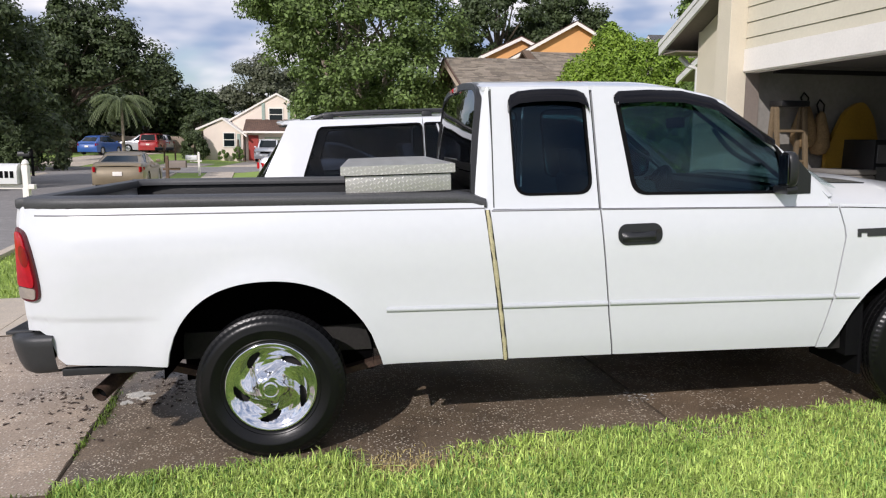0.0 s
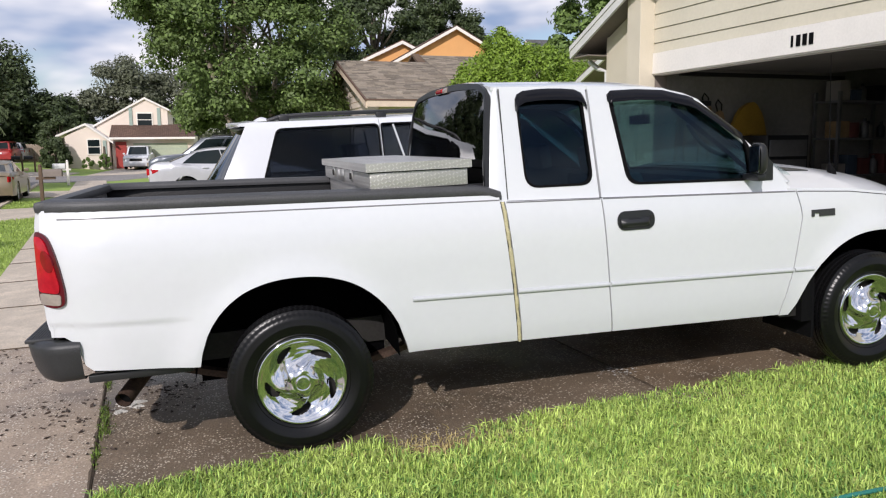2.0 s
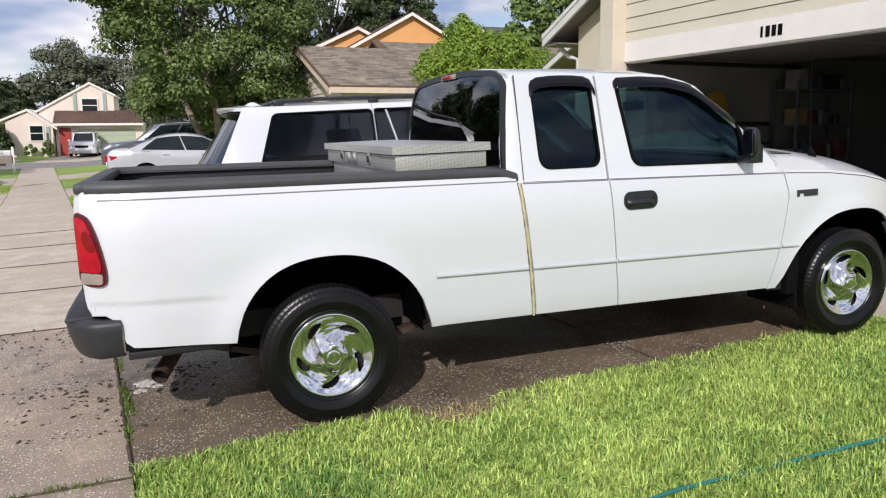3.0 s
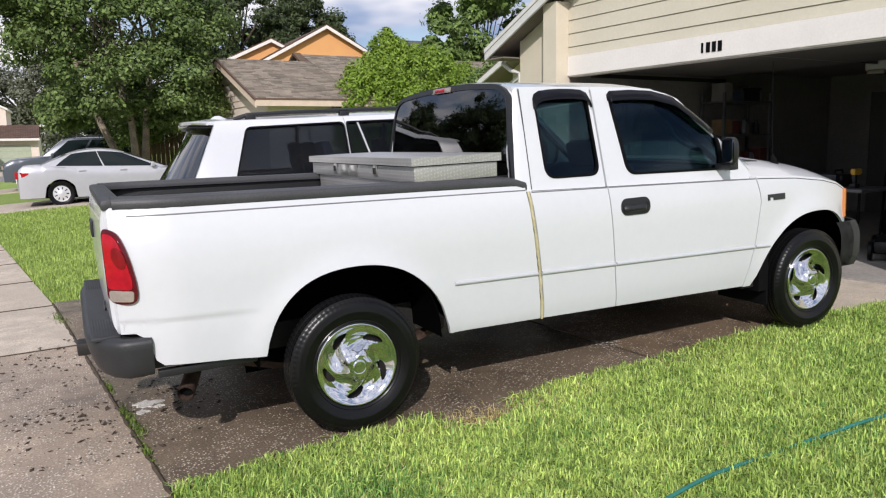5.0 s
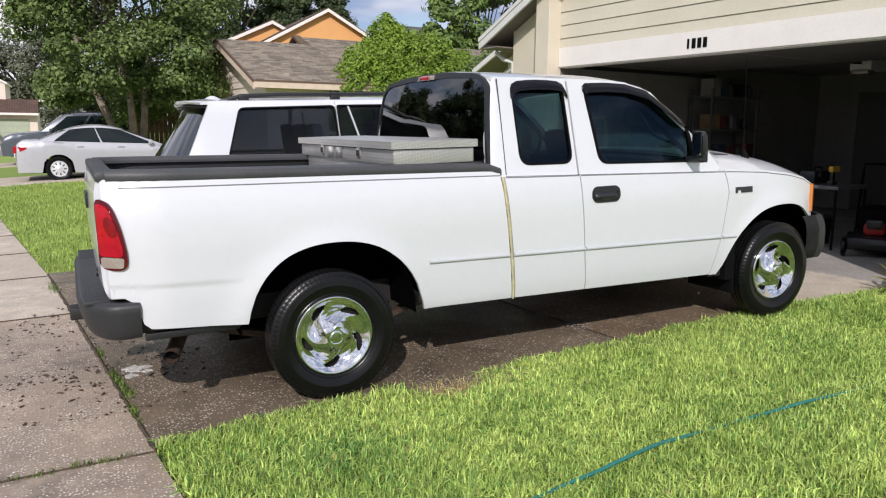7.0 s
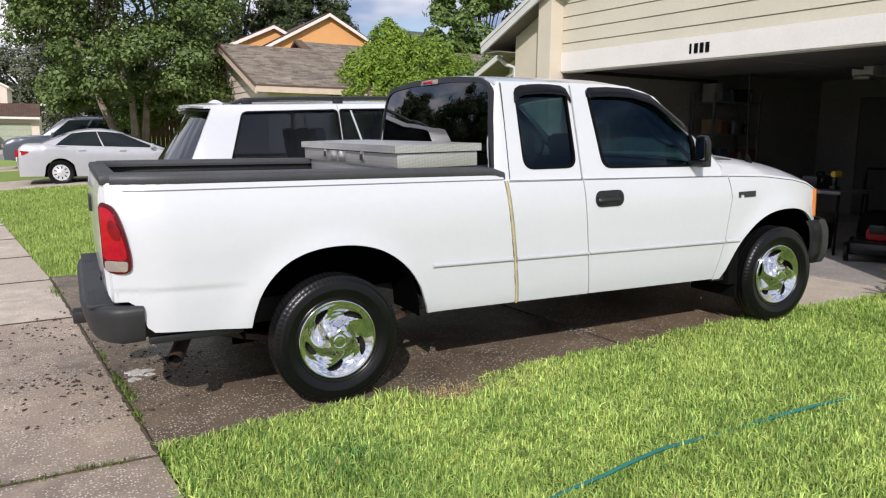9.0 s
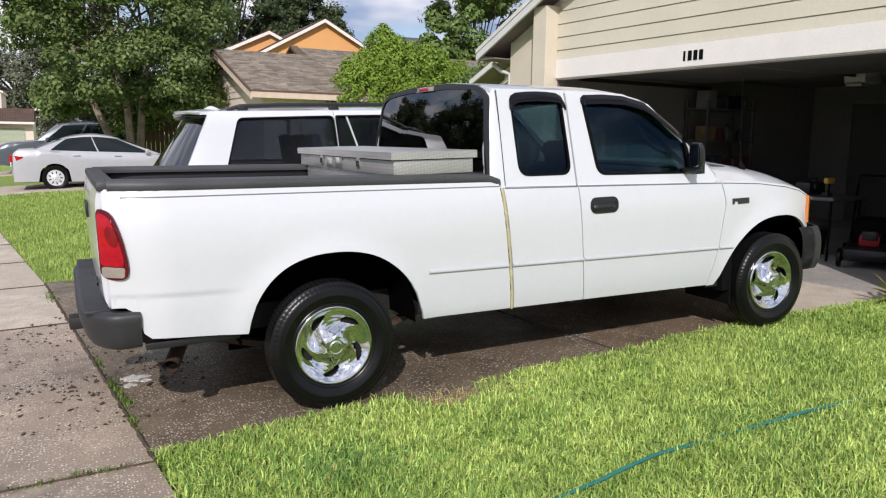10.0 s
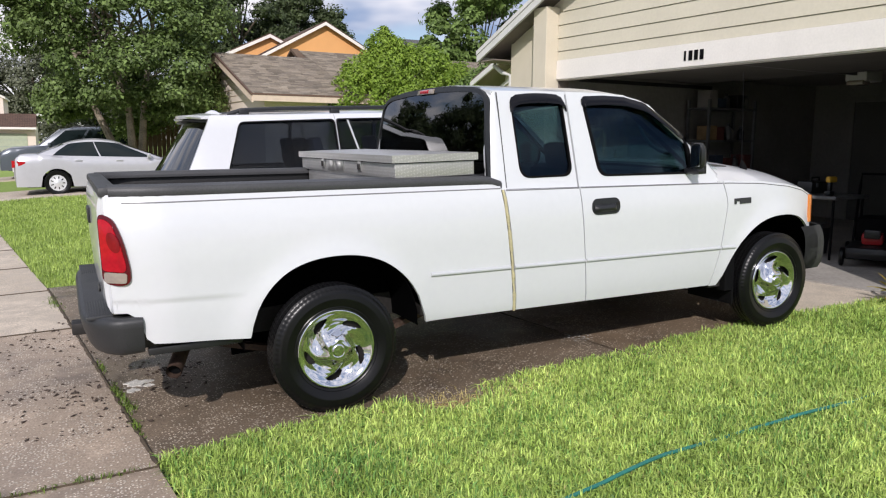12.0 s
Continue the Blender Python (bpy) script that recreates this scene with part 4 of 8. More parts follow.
TYRE, RIM = tyre_geo(), rim_geo()
BACKING = Geo().spin([(0.0, 0.0), (0.215, 0.0), (0.222, 0.03), (0.226, 0.04), (0.226, -0.06), (0.0, -0.06)], 48)
wheel_at = []
for x, y, face, spin_by in ((0.0, 0.078, 90, 20), (3.526, 0.082, 90, 62), (0.0, 1.922, -90, 0), (3.526, 1.918, -90, 0)):
    w = new("wheel")
    w.parent = truck
    w.matrix_local = pose(x, y, 0.366, face, 0, 0) @ pose(0, 0, 0, 0, 0, spin_by)
    wheel_at.append(w)
tyre0, rim0, back0 = part("tyre", TYRE, RUBBER, wheel_at[0], smooth=30), part("rim", RIM, CHROME, wheel_at[0], "polished chrome wheel", smooth=60), part("brake_drum", BACKING, DARK_METAL, wheel_at[0])
for w in wheel_at[1:]:
    for o in (tyre0, rim0, back0):
        c = new(o.name.split(".")[0], o.data)
        c.parent = w
for w in wheel_at:
    for c in w.children:
        if c.name.startswith("rim"):
            c.location = (0, 0, 0.030)


# the pressed panels stretched to their true size
WARP_X = ((-1.35, -1.01, 0.0, 1.036, 1.948, 3.0, 3.526, 4.2), (-1.385, -1.040, 0.0, 1.050, 1.972, 3.026, 3.526, 4.19))
WARP_Z = ((0.0, 0.43, 0.84, 1.05, 1.20, 1.40, 1.843, 2.0), (0.0, 0.43, 0.855, 1.058, 1.213, 1.422, 1.866, 2.03))
for o in truck.children_recursive:
    if o.type == "MESH" and (o.parent is None or not o.parent.name.startswith("wheel.") and o.parent.name != "wheel"):
        for p in o.data.vertices:
            p.co = (interp(p.co.x, *WARP_X), p.co.y, interp(p.co.z, *WARP_Z))


# ---------------- the toolbox across the bed ----------------
def diamond_plate():
    """Aluminium tread plate: short ribs, every other one turned."""
    m = mat("aluminium_tread_plate", (0.46, 0.45, 0.43), 0.36, metal=0.5, vary=0.12, scale=6, fine=60)
    n, l = m.node_tree.nodes, m.node_tree.links
    tc = n.new("ShaderNodeTexCoord")
    sep = n.new("ShaderNodeSeparateXYZ")
    l.new(tc.outputs["Object"], sep.inputs[0])

    def op(kind, a, b=None):
        k = n.new("ShaderNodeMath")
        k.operation = kind
        for i, q in enumerate((a, b)):
            if q is None:
                continue
            if isinstance(q, (int, float)):
                k.inputs[i].default_value = q
            else:
                l.new(q, k.inputs[i])
        return k.outputs[0]
    # along: x + y (one of them is constant on each face); across: z + y
    u = op("ADD", op("MULTIPLY", sep.outputs[0], 50.0), op("MULTIPLY", sep.outputs[1], 50.0))
    v = op("ADD", op("MULTIPLY", sep.outputs[2], 50.0), op("MULTIPLY", sep.outputs[0], -9.0))
    turn = op("SUBTRACT", op("MULTIPLY", op("FLOORED_MODULO", op("ADD", op("FLOOR", u), op("FLOOR", v)), 2.0), 2.0), 1.0)
    fu, fv = op("SUBTRACT", op("FRACT", u), 0.5), op("SUBTRACT", op("FRACT", v), 0.5)
    a = op("ADD", fu, op("MULTIPLY", fv, turn))
    b = op("SUBTRACT", fv, op("MULTIPLY", fu, turn))
    d = op("ADD", op("POWER", op("MULTIPLY", a, 1.45), 2.0), op("POWER", op("MULTIPLY", b, 4.6), 2.0))
    h = op("SUBTRACT", 1.0, op("MINIMUM", d, 1.0))
    # the raised ribs get a brighter colour than the plate
    b_ = n["Principled BSDF"]
    rib_tone = n.new("ShaderNodeMix")
    rib_tone.data_type = "RGBA"
    l.new(op("MULTIPLY", h, 0.55), rib_tone.inputs[0])
    l.new(b_.inputs["Base Color"].links[0].from_socket, rib_tone.inputs[6])
    rib_tone.inputs[7].default_value = (0.82, 0.81, 0.78, 1)
    l.new(rib_tone.outputs[2], b_.inputs["Base Color"])
    bp = n.new("ShaderNodeBump")
    bp.inputs["Strength"].default_value, bp.inputs["Distance"].default_value = 0.30, 0.003
    l.new(h, bp.inputs["Height"])
    l.new(bp.outputs[0], n["Principled BSDF"].inputs["Normal"])
    return m


TREAD = diamond_plate()
toolbox = thing("truck_toolbox", "silver aluminium tread-plate toolbox lying across the truck bed", "toolbox", LEVEL)
part("body", Geo().box(0.412, 0.055, 1.304, 0.932, 1.945, 1.400, 0.006), TREAD, toolbox)
part("bin", Geo().box(0.43, 0.16, 0.90, 0.90, 1.84, 1.31, 0.006), TREAD, toolbox)
# black strip drawn as the shadow under the lid's overhang
part("lid_seam", Geo().box(0.407, 0.052, 1.388, 0.936, 1.948, 1.400), BLACK, toolbox)
part("lid", Geo().slab(lambda u, v: Vector((lerp(0.392, 0.952, u), lerp(0.038, 1.962, v), 1.438 + 0.007 * (1 - abs(2 * u - 1) ** 2.2) * (1 - abs(2 * v - 1) ** 8))), 10, 24, lambda u, v: (0, 0, -0.044)), TREAD, toolbox)
for y in (0.62, 1.38):
    latch = part("latch", Geo().box(0.403, y - 0.030, 1.328, 0.411, y + 0.030, 1.392, 0.004), BRIGHT_ALU, toolbox, "bright paddle latch")
    part("paddle", Geo().box(0.393, y - 0.014, 1.338, 0.404, y + 0.014, 1.376, 0.004), DARK_METAL, latch)
for y in (1.02, 1.20):
    part("label_plate", Geo().box(0.4075, y - 0.075, 1.315, 0.411, y + 0.075, 1.386, 0.002), BRIGHT_ALU, toolbox, "shiny maker's plate")

# ---------------- the white sport utility vehicle ----------------
suv = thing("sport_utility_vehicle", "white sport utility vehicle with dark windows and roof rails", "car", LEVEL @ pose(0.045, 0, 0))
SC = 3.70  # its centre line


def suv_y(z):
    return 2.735 + interp(z, (0.25, 0.5, 0.8, 1.15, 1.25, 1.7, 1.8), (0.06, 0.01, -0.02, 0.0, 0.02, 0.165, 0.26))


def suv_pair(name, geo, material, label="", parent=suv):
    part(name, geo, material, parent, label)
    return part(name, geo.mirrored(SC), material, parent, label)


def suv_arch(x, c):
    d = abs(x - c) / 0.43
    return 0.36 + 0.44 * math.sqrt(max(0, 1 - d * d)) if d < 1 else 0.0


def suv_low(u, v):
    x = lerp(-0.52, 4.0, u)
    zb = max(0.30, suv_arch(x, 0.55), suv_arch(x, 3.35))
    zt = interp(x, (-0.6, 2.6, 3.0, 3.9, 4.05), (1.235, 1.20, 1.15, 1.02, 0.85))
    z = lerp(zb, zt, v)
    return Vector((x, suv_y(z) + 0.25 * max(0, x - 3.4) ** 2 + 0.9 * max(0, -0.2 - x) ** 2, z))


suv_pair("body_side", Geo().slab(suv_low, 110, 10, lambda u, v: (0, 0.03, 0)), WHITE_PAINT)
lift_suv = lambda x, z: Vector((x, suv_y(z) + 0.9 * max(0, -0.2 - x) ** 2, z))
quarter = [(-0.40, 1.238), (0.975, 1.220), (0.975, 1.755), (-0.155, 1.755)]
quarter_hole = soften([(-0.055, 1.262), (0.968, 1.250), (0.968, 1.705), (0.090, 1.692)], 0.05)
middle = [(0.981, 1.220), (2.02, 1.20), (1.98, 1.755), (0.981, 1.755)]
middle_hole = soften([(0.990, 1.250), (2.005, 1.232), (1.968, 1.708), (0.990, 1.706)], 0.03)
fore = [(2.026, 1.20), (3.02, 1.165), (2.35, 1.72), (1.986, 1.755)]
fore_hole = soften([(2.045, 1.228), (2.86, 1.20), (2.33, 1.695), (2.005, 1.706)], 0.04)
for outer, hole in ((quarter, quarter_hole), (middle, middle_hole), (fore, fore_hole)):
    suv_pair("window_frame", ring(outer, hole, lift_suv, (0, 0.05, 0)), WHITE_PAINT)
    suv_pair("side_window", fan(hole, lambda x, z: lift_suv(x, z) + Vector((0, 0.012, 0)), (0, 0.004, 0)), GLASS_SUV, "dark tinted side window")
    c = (sum(p[0] for p in hole) / len(hole), sum(p[1] for p in hole) / len(hole))
    suv_pair("window_trim", ring([(c[0] + (p[0] - c[0]) * 1.01, c[1] + (p[1] - c[1]) * 1.02) for p in hole], [(c[0] + (p[0] - c[0]) * 0.98, c[1] + (p[1] - c[1]) * 0.965) for p in hole], lambda x, z: lift_suv(x, z) + Vector((0, -0.003, 0)), (0, 0.02, 0), rows=1), BLACK)
suv_pair("window_divider", Geo().slab(lambda u, v: lift_suv(lerp(1.09, 1.106, u) + 0.11 * (1 - v), lerp(1.25, 1.705, v)) + Vector((0, -0.001, 0)), 1, 4, lambda u, v: (0, 0.01, 0)), MOULD)


def suv_roof(u, v):
    x = lerp(-0.20, 2.36, u)
    s = 2 * v - 1
    half = SC - suv_y(1.755)
    z = 1.753 + interp(x, (-0.2, 0.3, 1.4, 2.1, 2.4), (0.02, 0.04, 0.052, 0.045, 0.01)) * (1 - abs(s) ** 2.4)
    return Vector((x - 0.13 * (1 - s * s) * (1 - u) ** 6, SC + half * s, z))


part("roof", Geo().slab(suv_roof, 24, 24, lambda u, v: (0, 0, -0.03)), WHITE_PAINT, suv)
part("spoiler", Geo().slab(lambda u, v: Vector((lerp(-0.285, -0.12, u) - 0.03 * (1 - (2 * v - 1) ** 2) + 0.05 * abs(2 * v - 1) ** 6, lerp(2.95, 4.45, v), lerp(1.736, 1.764, u ** 0.7) + 0.026 * (1 - (2 * v - 1) ** 2))), 8, 24, lambda u, v: (0.012, 0, -0.026 + 0.012 * (1 - u) ** 2)), WHITE_PAINT, suv, "white roof spoiler over the rear glass")
part("spoiler_underside", Geo().slab(lambda u, v: Vector((lerp(-0.262, -0.14, u) - 0.03 * (1 - (2 * v - 1) ** 2) + 0.05 * abs(2 * v - 1) ** 6, lerp(2.97, 4.43, v), lerp(1.708, 1.722, u) + 0.020 * (1 - (2 * v - 1) ** 2))), 4, 20, lambda u, v: (0, 0, -0.008)), BLACK_PLASTIC, suv)
part("tailgate_glass", Geo().slab(lambda u, v: Vector((lerp(-0.60, -0.24, v) + 0.16 * abs(2 * u - 1) ** 2.5, SC + (lerp(0.90, 0.78, v)) * (2 * u - 1), lerp(1.18, 1.70, v))), 20, 8, lambda u, v: (0.01, 0, 0)), GLASS_SUV_REAR, suv, "dark curved rear glass")
part("wiper", Geo().tube([(-0.615, 3.95, 1.215), (-0.60, 3.60, 1.235), (-0.565, 3.30, 1.25)], 0.012, 6), BLACK, suv)
part("tailgate", Geo().slab(lambda u, v: Vector((-0.64 + 0.14 * abs(2 * u - 1) ** 3, SC + 0.96 * (2 * u - 1), lerp(0.62, 1.19, v))), 20, 8, lambda u, v: (0.05, 0, 0)), WHITE_PAINT, suv)
part("rear_bumper", Geo().slab(lambda u, v: Vector((-0.72 + 0.2 * abs(2 * u - 1) ** 4, SC + 0.98 * (2 * u - 1), lerp(0.34, 0.63, v))), 20, 4, lambda u, v: (0.12, 0, 0)), WHITE_PAINT, suv)
suv_pair("tail_light", Geo().slab(lambda u, v: Vector((lerp(-0.575, -0.42, u), lerp(2.86, 2.765, u), lerp(0.78, 1.17, v))), 3, 4, lambda u, v: (0.02, 0.02, 0)), RED_LENS)
suv_pair("roof_rail", Geo().tube([(0.02, suv_y(1.755) + 0.10, 1.765), (0.14, suv_y(1.755) + 0.10, 1.800), (0.5, suv_y(1.755) + 0.10, 1.812), (1.9, suv_y(1.755) + 0.10, 1.812), (2.1, suv_y(1.755) + 0.10, 1.772)], 0.019, 8), BLACK_PLASTIC, "black roof rail")
for x in (0.12, 0.98, 1.9):
    suv_pair("rail_foot", Geo().box(x, suv_y(1.755) + 0.07, 1.74, x + 0.09, suv_y(1.755) + 0.13, 1.808, 0.012), BLACK_PLASTIC)
part("roof_antenna", Geo().slab(lambda u, v: Vector((-0.08 + 0.16 * u, SC - 0.06 + 0.12 * v, 1.79 + 0.035 * math.sin(math.pi * u) * math.sin(math.pi * v))), 8, 8, lambda u, v: (0, 0, -0.01)), WHITE_PAINT, suv)
part("bonnet", Geo().slab(lambda u, v: Vector((lerp(2.95, 4.0, u), SC + 0.93 * (2 * v - 1), interp(lerp(2.95, 4.0, u), (2.95, 3.5, 4.0), (1.18, 1.12, 0.95)) + 0.03 * (1 - (2 * v - 1) ** 2))), 10, 10, lambda u, v: (0, 0, -0.03)), WHITE_PAINT, suv)
part("windscreen", Geo().slab(lambda u, v: Vector((lerp(2.34, 3.02, u), SC + lerp(0.72, 0.88, u) * (2 * v - 1), lerp(1.745, 1.18, u))), 4, 8, lambda u, v: (0, 0, -0.006)), GLASS_DARK, suv)
part("front_bumper", Geo().box(3.85, 2.85, 0.30, 4.12, 4.55, 0.98, 0.08), WHITE_PAINT, suv)
part("cabin_floor", Geo().box(-0.45, 2.83, 0.45, 3.7, 4.57, 0.55), DASH, suv)
for x, n in ((0.05, "third_row_seat"), (1.0, "second_row_seat"), (1.95, "front_seat")):
    for y in (2.95, 3.45, 3.95):
        if n == "front_seat" and y == 3.45:
            continue
        part(n, Geo().box(x, y, 0.55, x + 0.45, y + 0.46, 0.95, 0.06).box(-0.06, 0, 0, 0.07, 0.46, 0.58, 0.05, pose(x, y, 0.85, 0, -12, 0)).box(-0.05, 0.10, 0, 0.05, 0.36, 0.17, 0.04, pose(x - 0.13, y, 1.37, 0, -12, 0)), SEAT, suv, "grey seat with headrest")
for x in (0.55, 3.35):
    for y, s in ((2.80, 90), (4.60, -90)):
        w = part("tyre", Geo().spin([(0.20, 0.10), (0.30, 0.11), (0.345, 0.09), (0.36, 0.05), (0.36, -0.06), (0.34, -0.10), (0.2, -0.10)], 40, pose(x, y, 0.36, s)), RUBBER, suv)
        part("rim", Geo().spin([(0.0, 0.08), (0.07, 0.085), (0.16, 0.07), (0.20, 0.10), (0.215, 0.10), (0.215, 0.0)], 40, pose(x, y, 0.36, s)), SILVER_PAINT, w)


# ---------------- other cars ----------------
CAR_GLASS = mat("dark_car_glass", (0.012, 0.018, 0.020), 0.05, vary=0.1, spec=0.22)
HUBCAP = mat("silver_wheel_trim", (0.66, 0.67, 0.68), 0.35, metal=0.3, vary=0.05)


def car(label, m, paint, length, width, low, glass_low, glass_top, wheels, r=0.315, name="car", tail=RED_LENS, rails=False, van=False):
    """A parked car. low: the upper outline of the body from tail to nose; glass_low and glass_top: ends of the glasshouse at belt and roof (x, z)."""
    t = thing(name, label, "car", m)
    h = width / 2

    def arch(x):
        z = 0.22
        for c in wheels:
            d = abs(x - c) / (r + 0.055)
            if d < 1:
                z = max(z, r + (r + 0.05) * math.sqrt(1 - d * d))
        return z
    lx, lz = [p[0] for p in low], [p[1] for p in low]

    def flank_at(u, v, s):
        x = lerp(0.02, length - 0.02, u)
        zt = interp(x, lx, lz)
        z = lerp(min(arch(x), zt - 0.02), zt, v)
        bow = 0.05 * (abs(2 * u - 1) ** 4) * h + 0.03 * max(0, z - 0.75) + 0.02 * max(0, 0.45 - z)
        shoulder = 0.06 * max(0.0, (v - 0.80) / 0.20) ** 2
        tuck = 0.35 * max(0, abs(2 * u - 1) - 0.86) ** 2 * 18 * 0.2
        return Vector((x, s * (h - bow - tuck - shoulder), z))
    for s in (-1, 1):
        part("body_side", Geo().slab(lambda u, v: flank_at(u, v, s), 90, 8, lambda u, v: (0, -s * 0.04, 0)), paint, t)
    part("body_top", Geo().slab(lambda u, v: Vector((lerp(0.02, length - 0.02, u), lerp(flank_at(u, 1, -1).y, flank_at(u, 1, 1).y, v), interp(lerp(0.02, length - 0.02, u), lx, lz) + 0.035 * (1 - (2 * v - 1) ** 4) - 0.002)), 50, 12, lambda u, v: (0, 0, -0.03)), paint, t)
    for n, x, z1 in (("rear_bumper", 0.02, lz[0]), ("front_bumper", length - 0.02, lz[-1])):
        out = -1 if n == "rear_bumper" else 1
        part(n, Geo().slab(lambda u, v: Vector((x + out * (0.07 * math.sin(math.pi * min(1, v * 1.15)) * (1 - abs(2 * u - 1) ** 4)), flank_at(0 if out < 0 else 1, 0.5, 1).y * (2 * u - 1), lerp(0.24, z1, v))), 16, 8, lambda u, v: (-out * 0.05, 0, 0)), paint, t)
    (g0, z0), (g1, z1) = glass_low
    (r0, t0), (r1, t1) = glass_top
    yb, yt = h - 0.085, h - 0.26 if not van else h - 0.19
    arc = 0.045 if van else 0.085
    # the cabin shell with its panes set 4 mm proud
    def cabin(s, u, v):
        """A point of the cabin's flank: u from tail to nose, v from belt to roof."""
        return Vector((lerp(lerp(g0, g1, u), lerp(r0, r1, u), v), s * (lerp(yb, yt, v) + 0.012 * math.sin(math.pi * v)) * (1 - 0.10 * abs(2 * u - 1) ** 5), lerp(lerp(z0, z1, u), lerp(t0, t1, u), v) + arc * v * v * (1 - (2 * u - 1) ** 2)))
    shell = Geo()
    shell.grid(lambda u, v: cabin(-1, u, v), 24, 6)
    shell.grid(lambda u, v: cabin(1, 1 - u, v), 24, 6)
    for e in (0, 1):
        shell.grid(lambda u, v: cabin(-1, e, v).lerp(cabin(1, e, v), u) + Vector(((-1 if e == 0 else 1) * 0.10 * (1 - (2 * u - 1) ** 2), 0, 0)), 12, 6)
    part("cabin", shell, paint, t)
    for e, n in ((0, "rear_window"), (1, "windscreen")):
        part(n, Geo().slab(lambda u, v: cabin(-1, e, lerp(0.06, 0.93, v)).lerp(cabin(1, e, lerp(0.06, 0.93, v)), lerp(0.07, 0.93, u)) + Vector(((-1 if e == 0 else 1) * (0.008 + 0.10 * (1 - (2 * lerp(0.07, 0.93, u) - 1) ** 2)), 0, 0.004)), 10, 4, lambda u, v: (0, 0, -0.004)), CAR_GLASS, t)
    part("roof", Geo().slab(lambda u, v: Vector((lerp(r0 - 0.09, r1 + 0.09, u), (yt + 0.004) * (2 * v - 1) * (1 - 0.10 * abs(2 * u - 1) ** 5), lerp(t0, t1, u) - 0.004 + arc * (1 - (2 * u - 1) ** 2) + 0.035 * (1 - abs(2 * v - 1) ** 3) * (1 - abs(2 * u - 1) ** 5))), 16, 14, lambda u, v: (0, 0, -0.02)), paint, t)
    spans = ((0.05, 0.30), (0.34, 0.62), (0.65, 0.93)) if van else ((0.065, 0.494), (0.508, 0.945))
    for s in (-1, 1):
        for f0, f1 in spans:
            last, first = f1 > 0.85, f0 < 0.15

            def pane(u, v):
                hi = lerp(0.06, 0.90, v)
                a = f0 + ((1 - hi) * 0.06 if first and not van else 0)
                return cabin(s, lerp(a, f1, u), hi) + Vector((0, s * 0.005, 0))
            part("side_window", Geo().slab(pane, 8, 5, lambda u, v: (0, -s * 0.006, 0)), CAR_GLASS, t)
        z_lamp = lz[0]
        part("tail_light", Geo().slab(lambda u, v: Vector((lerp(-0.060, 0.24, u), s * (flank_at(max(0.0, lerp(-0.045, 0.20, u)) / length, 0.8, 1).y - 0.10 * (1 - u) ** 3 + 0.014), lerp(lerp(z_lamp - 0.17, z_lamp - 0.055, u ** 1.5), lerp(z_lamp + 0.01, z_lamp - 0.02, u), v))), 6, 4, lambda u, v: (0.03, -s * 0.04, 0)), tail, t)
        part("headlight", Geo().slab(lambda u, v: Vector((lerp(length - 0.28, length + 0.045, u), s * (flank_at(0.99, 0.8, 1).y - 0.10 * u ** 2 + 0.012), lerp(lz[-1] - 0.14, lz[-1] - 0.01, v))), 6, 4, lambda u, v: (-0.03, -s * 0.04, 0)), CLEAR_LENS, t)
        part("mirror", Geo().box(g1 - 0.40, s * (yb + 0.05), z1 + 0.02, g1 - 0.30, s * (yb + 0.20), z1 + 0.14, 0.03), paint, t)
        if rails:
            part("roof_rail", Geo().tube([(r0 + 0.1, s * (yt - 0.08), t0 + 0.03), (r0 + 0.2, s * (yt - 0.08), t0 + 0.09), (r1 - 0.4, s * (yt - 0.08), t1 + 0.09), (r1 - 0.3, s * (yt - 0.08), t1 + 0.03)], 0.02, 6), BLACK_PLASTIC, t)
        for f in (0.30, 0.62):
            x = lerp(g0, g1, f)
            part("door_handle", Geo().box(x, s * (flank_at(x / length, 0.85, 1).y - 0.01), z0 - 0.13, x + 0.17, s * (flank_at(x / length, 0.85, 1).y + 0.022), z0 - 0.10, 0.008), paint, t)
        for c in wheels:
            y = s * (h - 0.11)
            ty = part("tyre", Geo().spin([(r * 0.62, 0.07), (r * 0.70, 0.09), (r * 0.90, 0.092), (r * 0.985, 0.07), (r, 0.03), (r, -0.05), (r * 0.95, -0.09), (r * 0.6, -0.09)], 36, pose(c, y, r, 90 if s < 0 else -90)), RUBBER, t)
            cap = Geo().spin([(0.0, 0.084), (0.05, 0.082), (0.06, 0.076), (r * 0.57, 0.070), (r * 0.60, 0.080), (r * 0.64, 0.078), (r * 0.64, 0.02)], 36, pose(c, y, r, 90 if s < 0 else -90))
            part("hubcap", cap, HUBCAP, ty)
            spokes = Geo()
            for k in range(9):
                a = 2 * math.pi * k / 9
                spokes.box(0.105, -0.013, 0.060, r * 0.53, 0.013, 0.0740, 0.002, pose(c, y, r, 90 if s < 0 else -90) @ pose(0, 0, 0, 0, 0, math.degrees(a)))
            tagged(part("hubcap_slots", spokes, BLACK, ty), "dark slots of the wheel trim", kind="stuff")
    part("grille", Geo().box(length + 0.02, -h * 0.45, lz[-1] - 0.16, length + 0.062, h * 0.45, lz[-1] - 0.02, 0.012), BLACK, t)
    part("underside", Geo().box(0.25, -h + 0.2, 0.2, length - 0.25, h - 0.2, 0.5), BLACK, t)
    part("plate", Geo().box(-0.075, -0.15, lz[0] - 0.30, -0.055, 0.15, lz[0] - 0.16, 0.004), TRIM_WHITE, t)
    return t


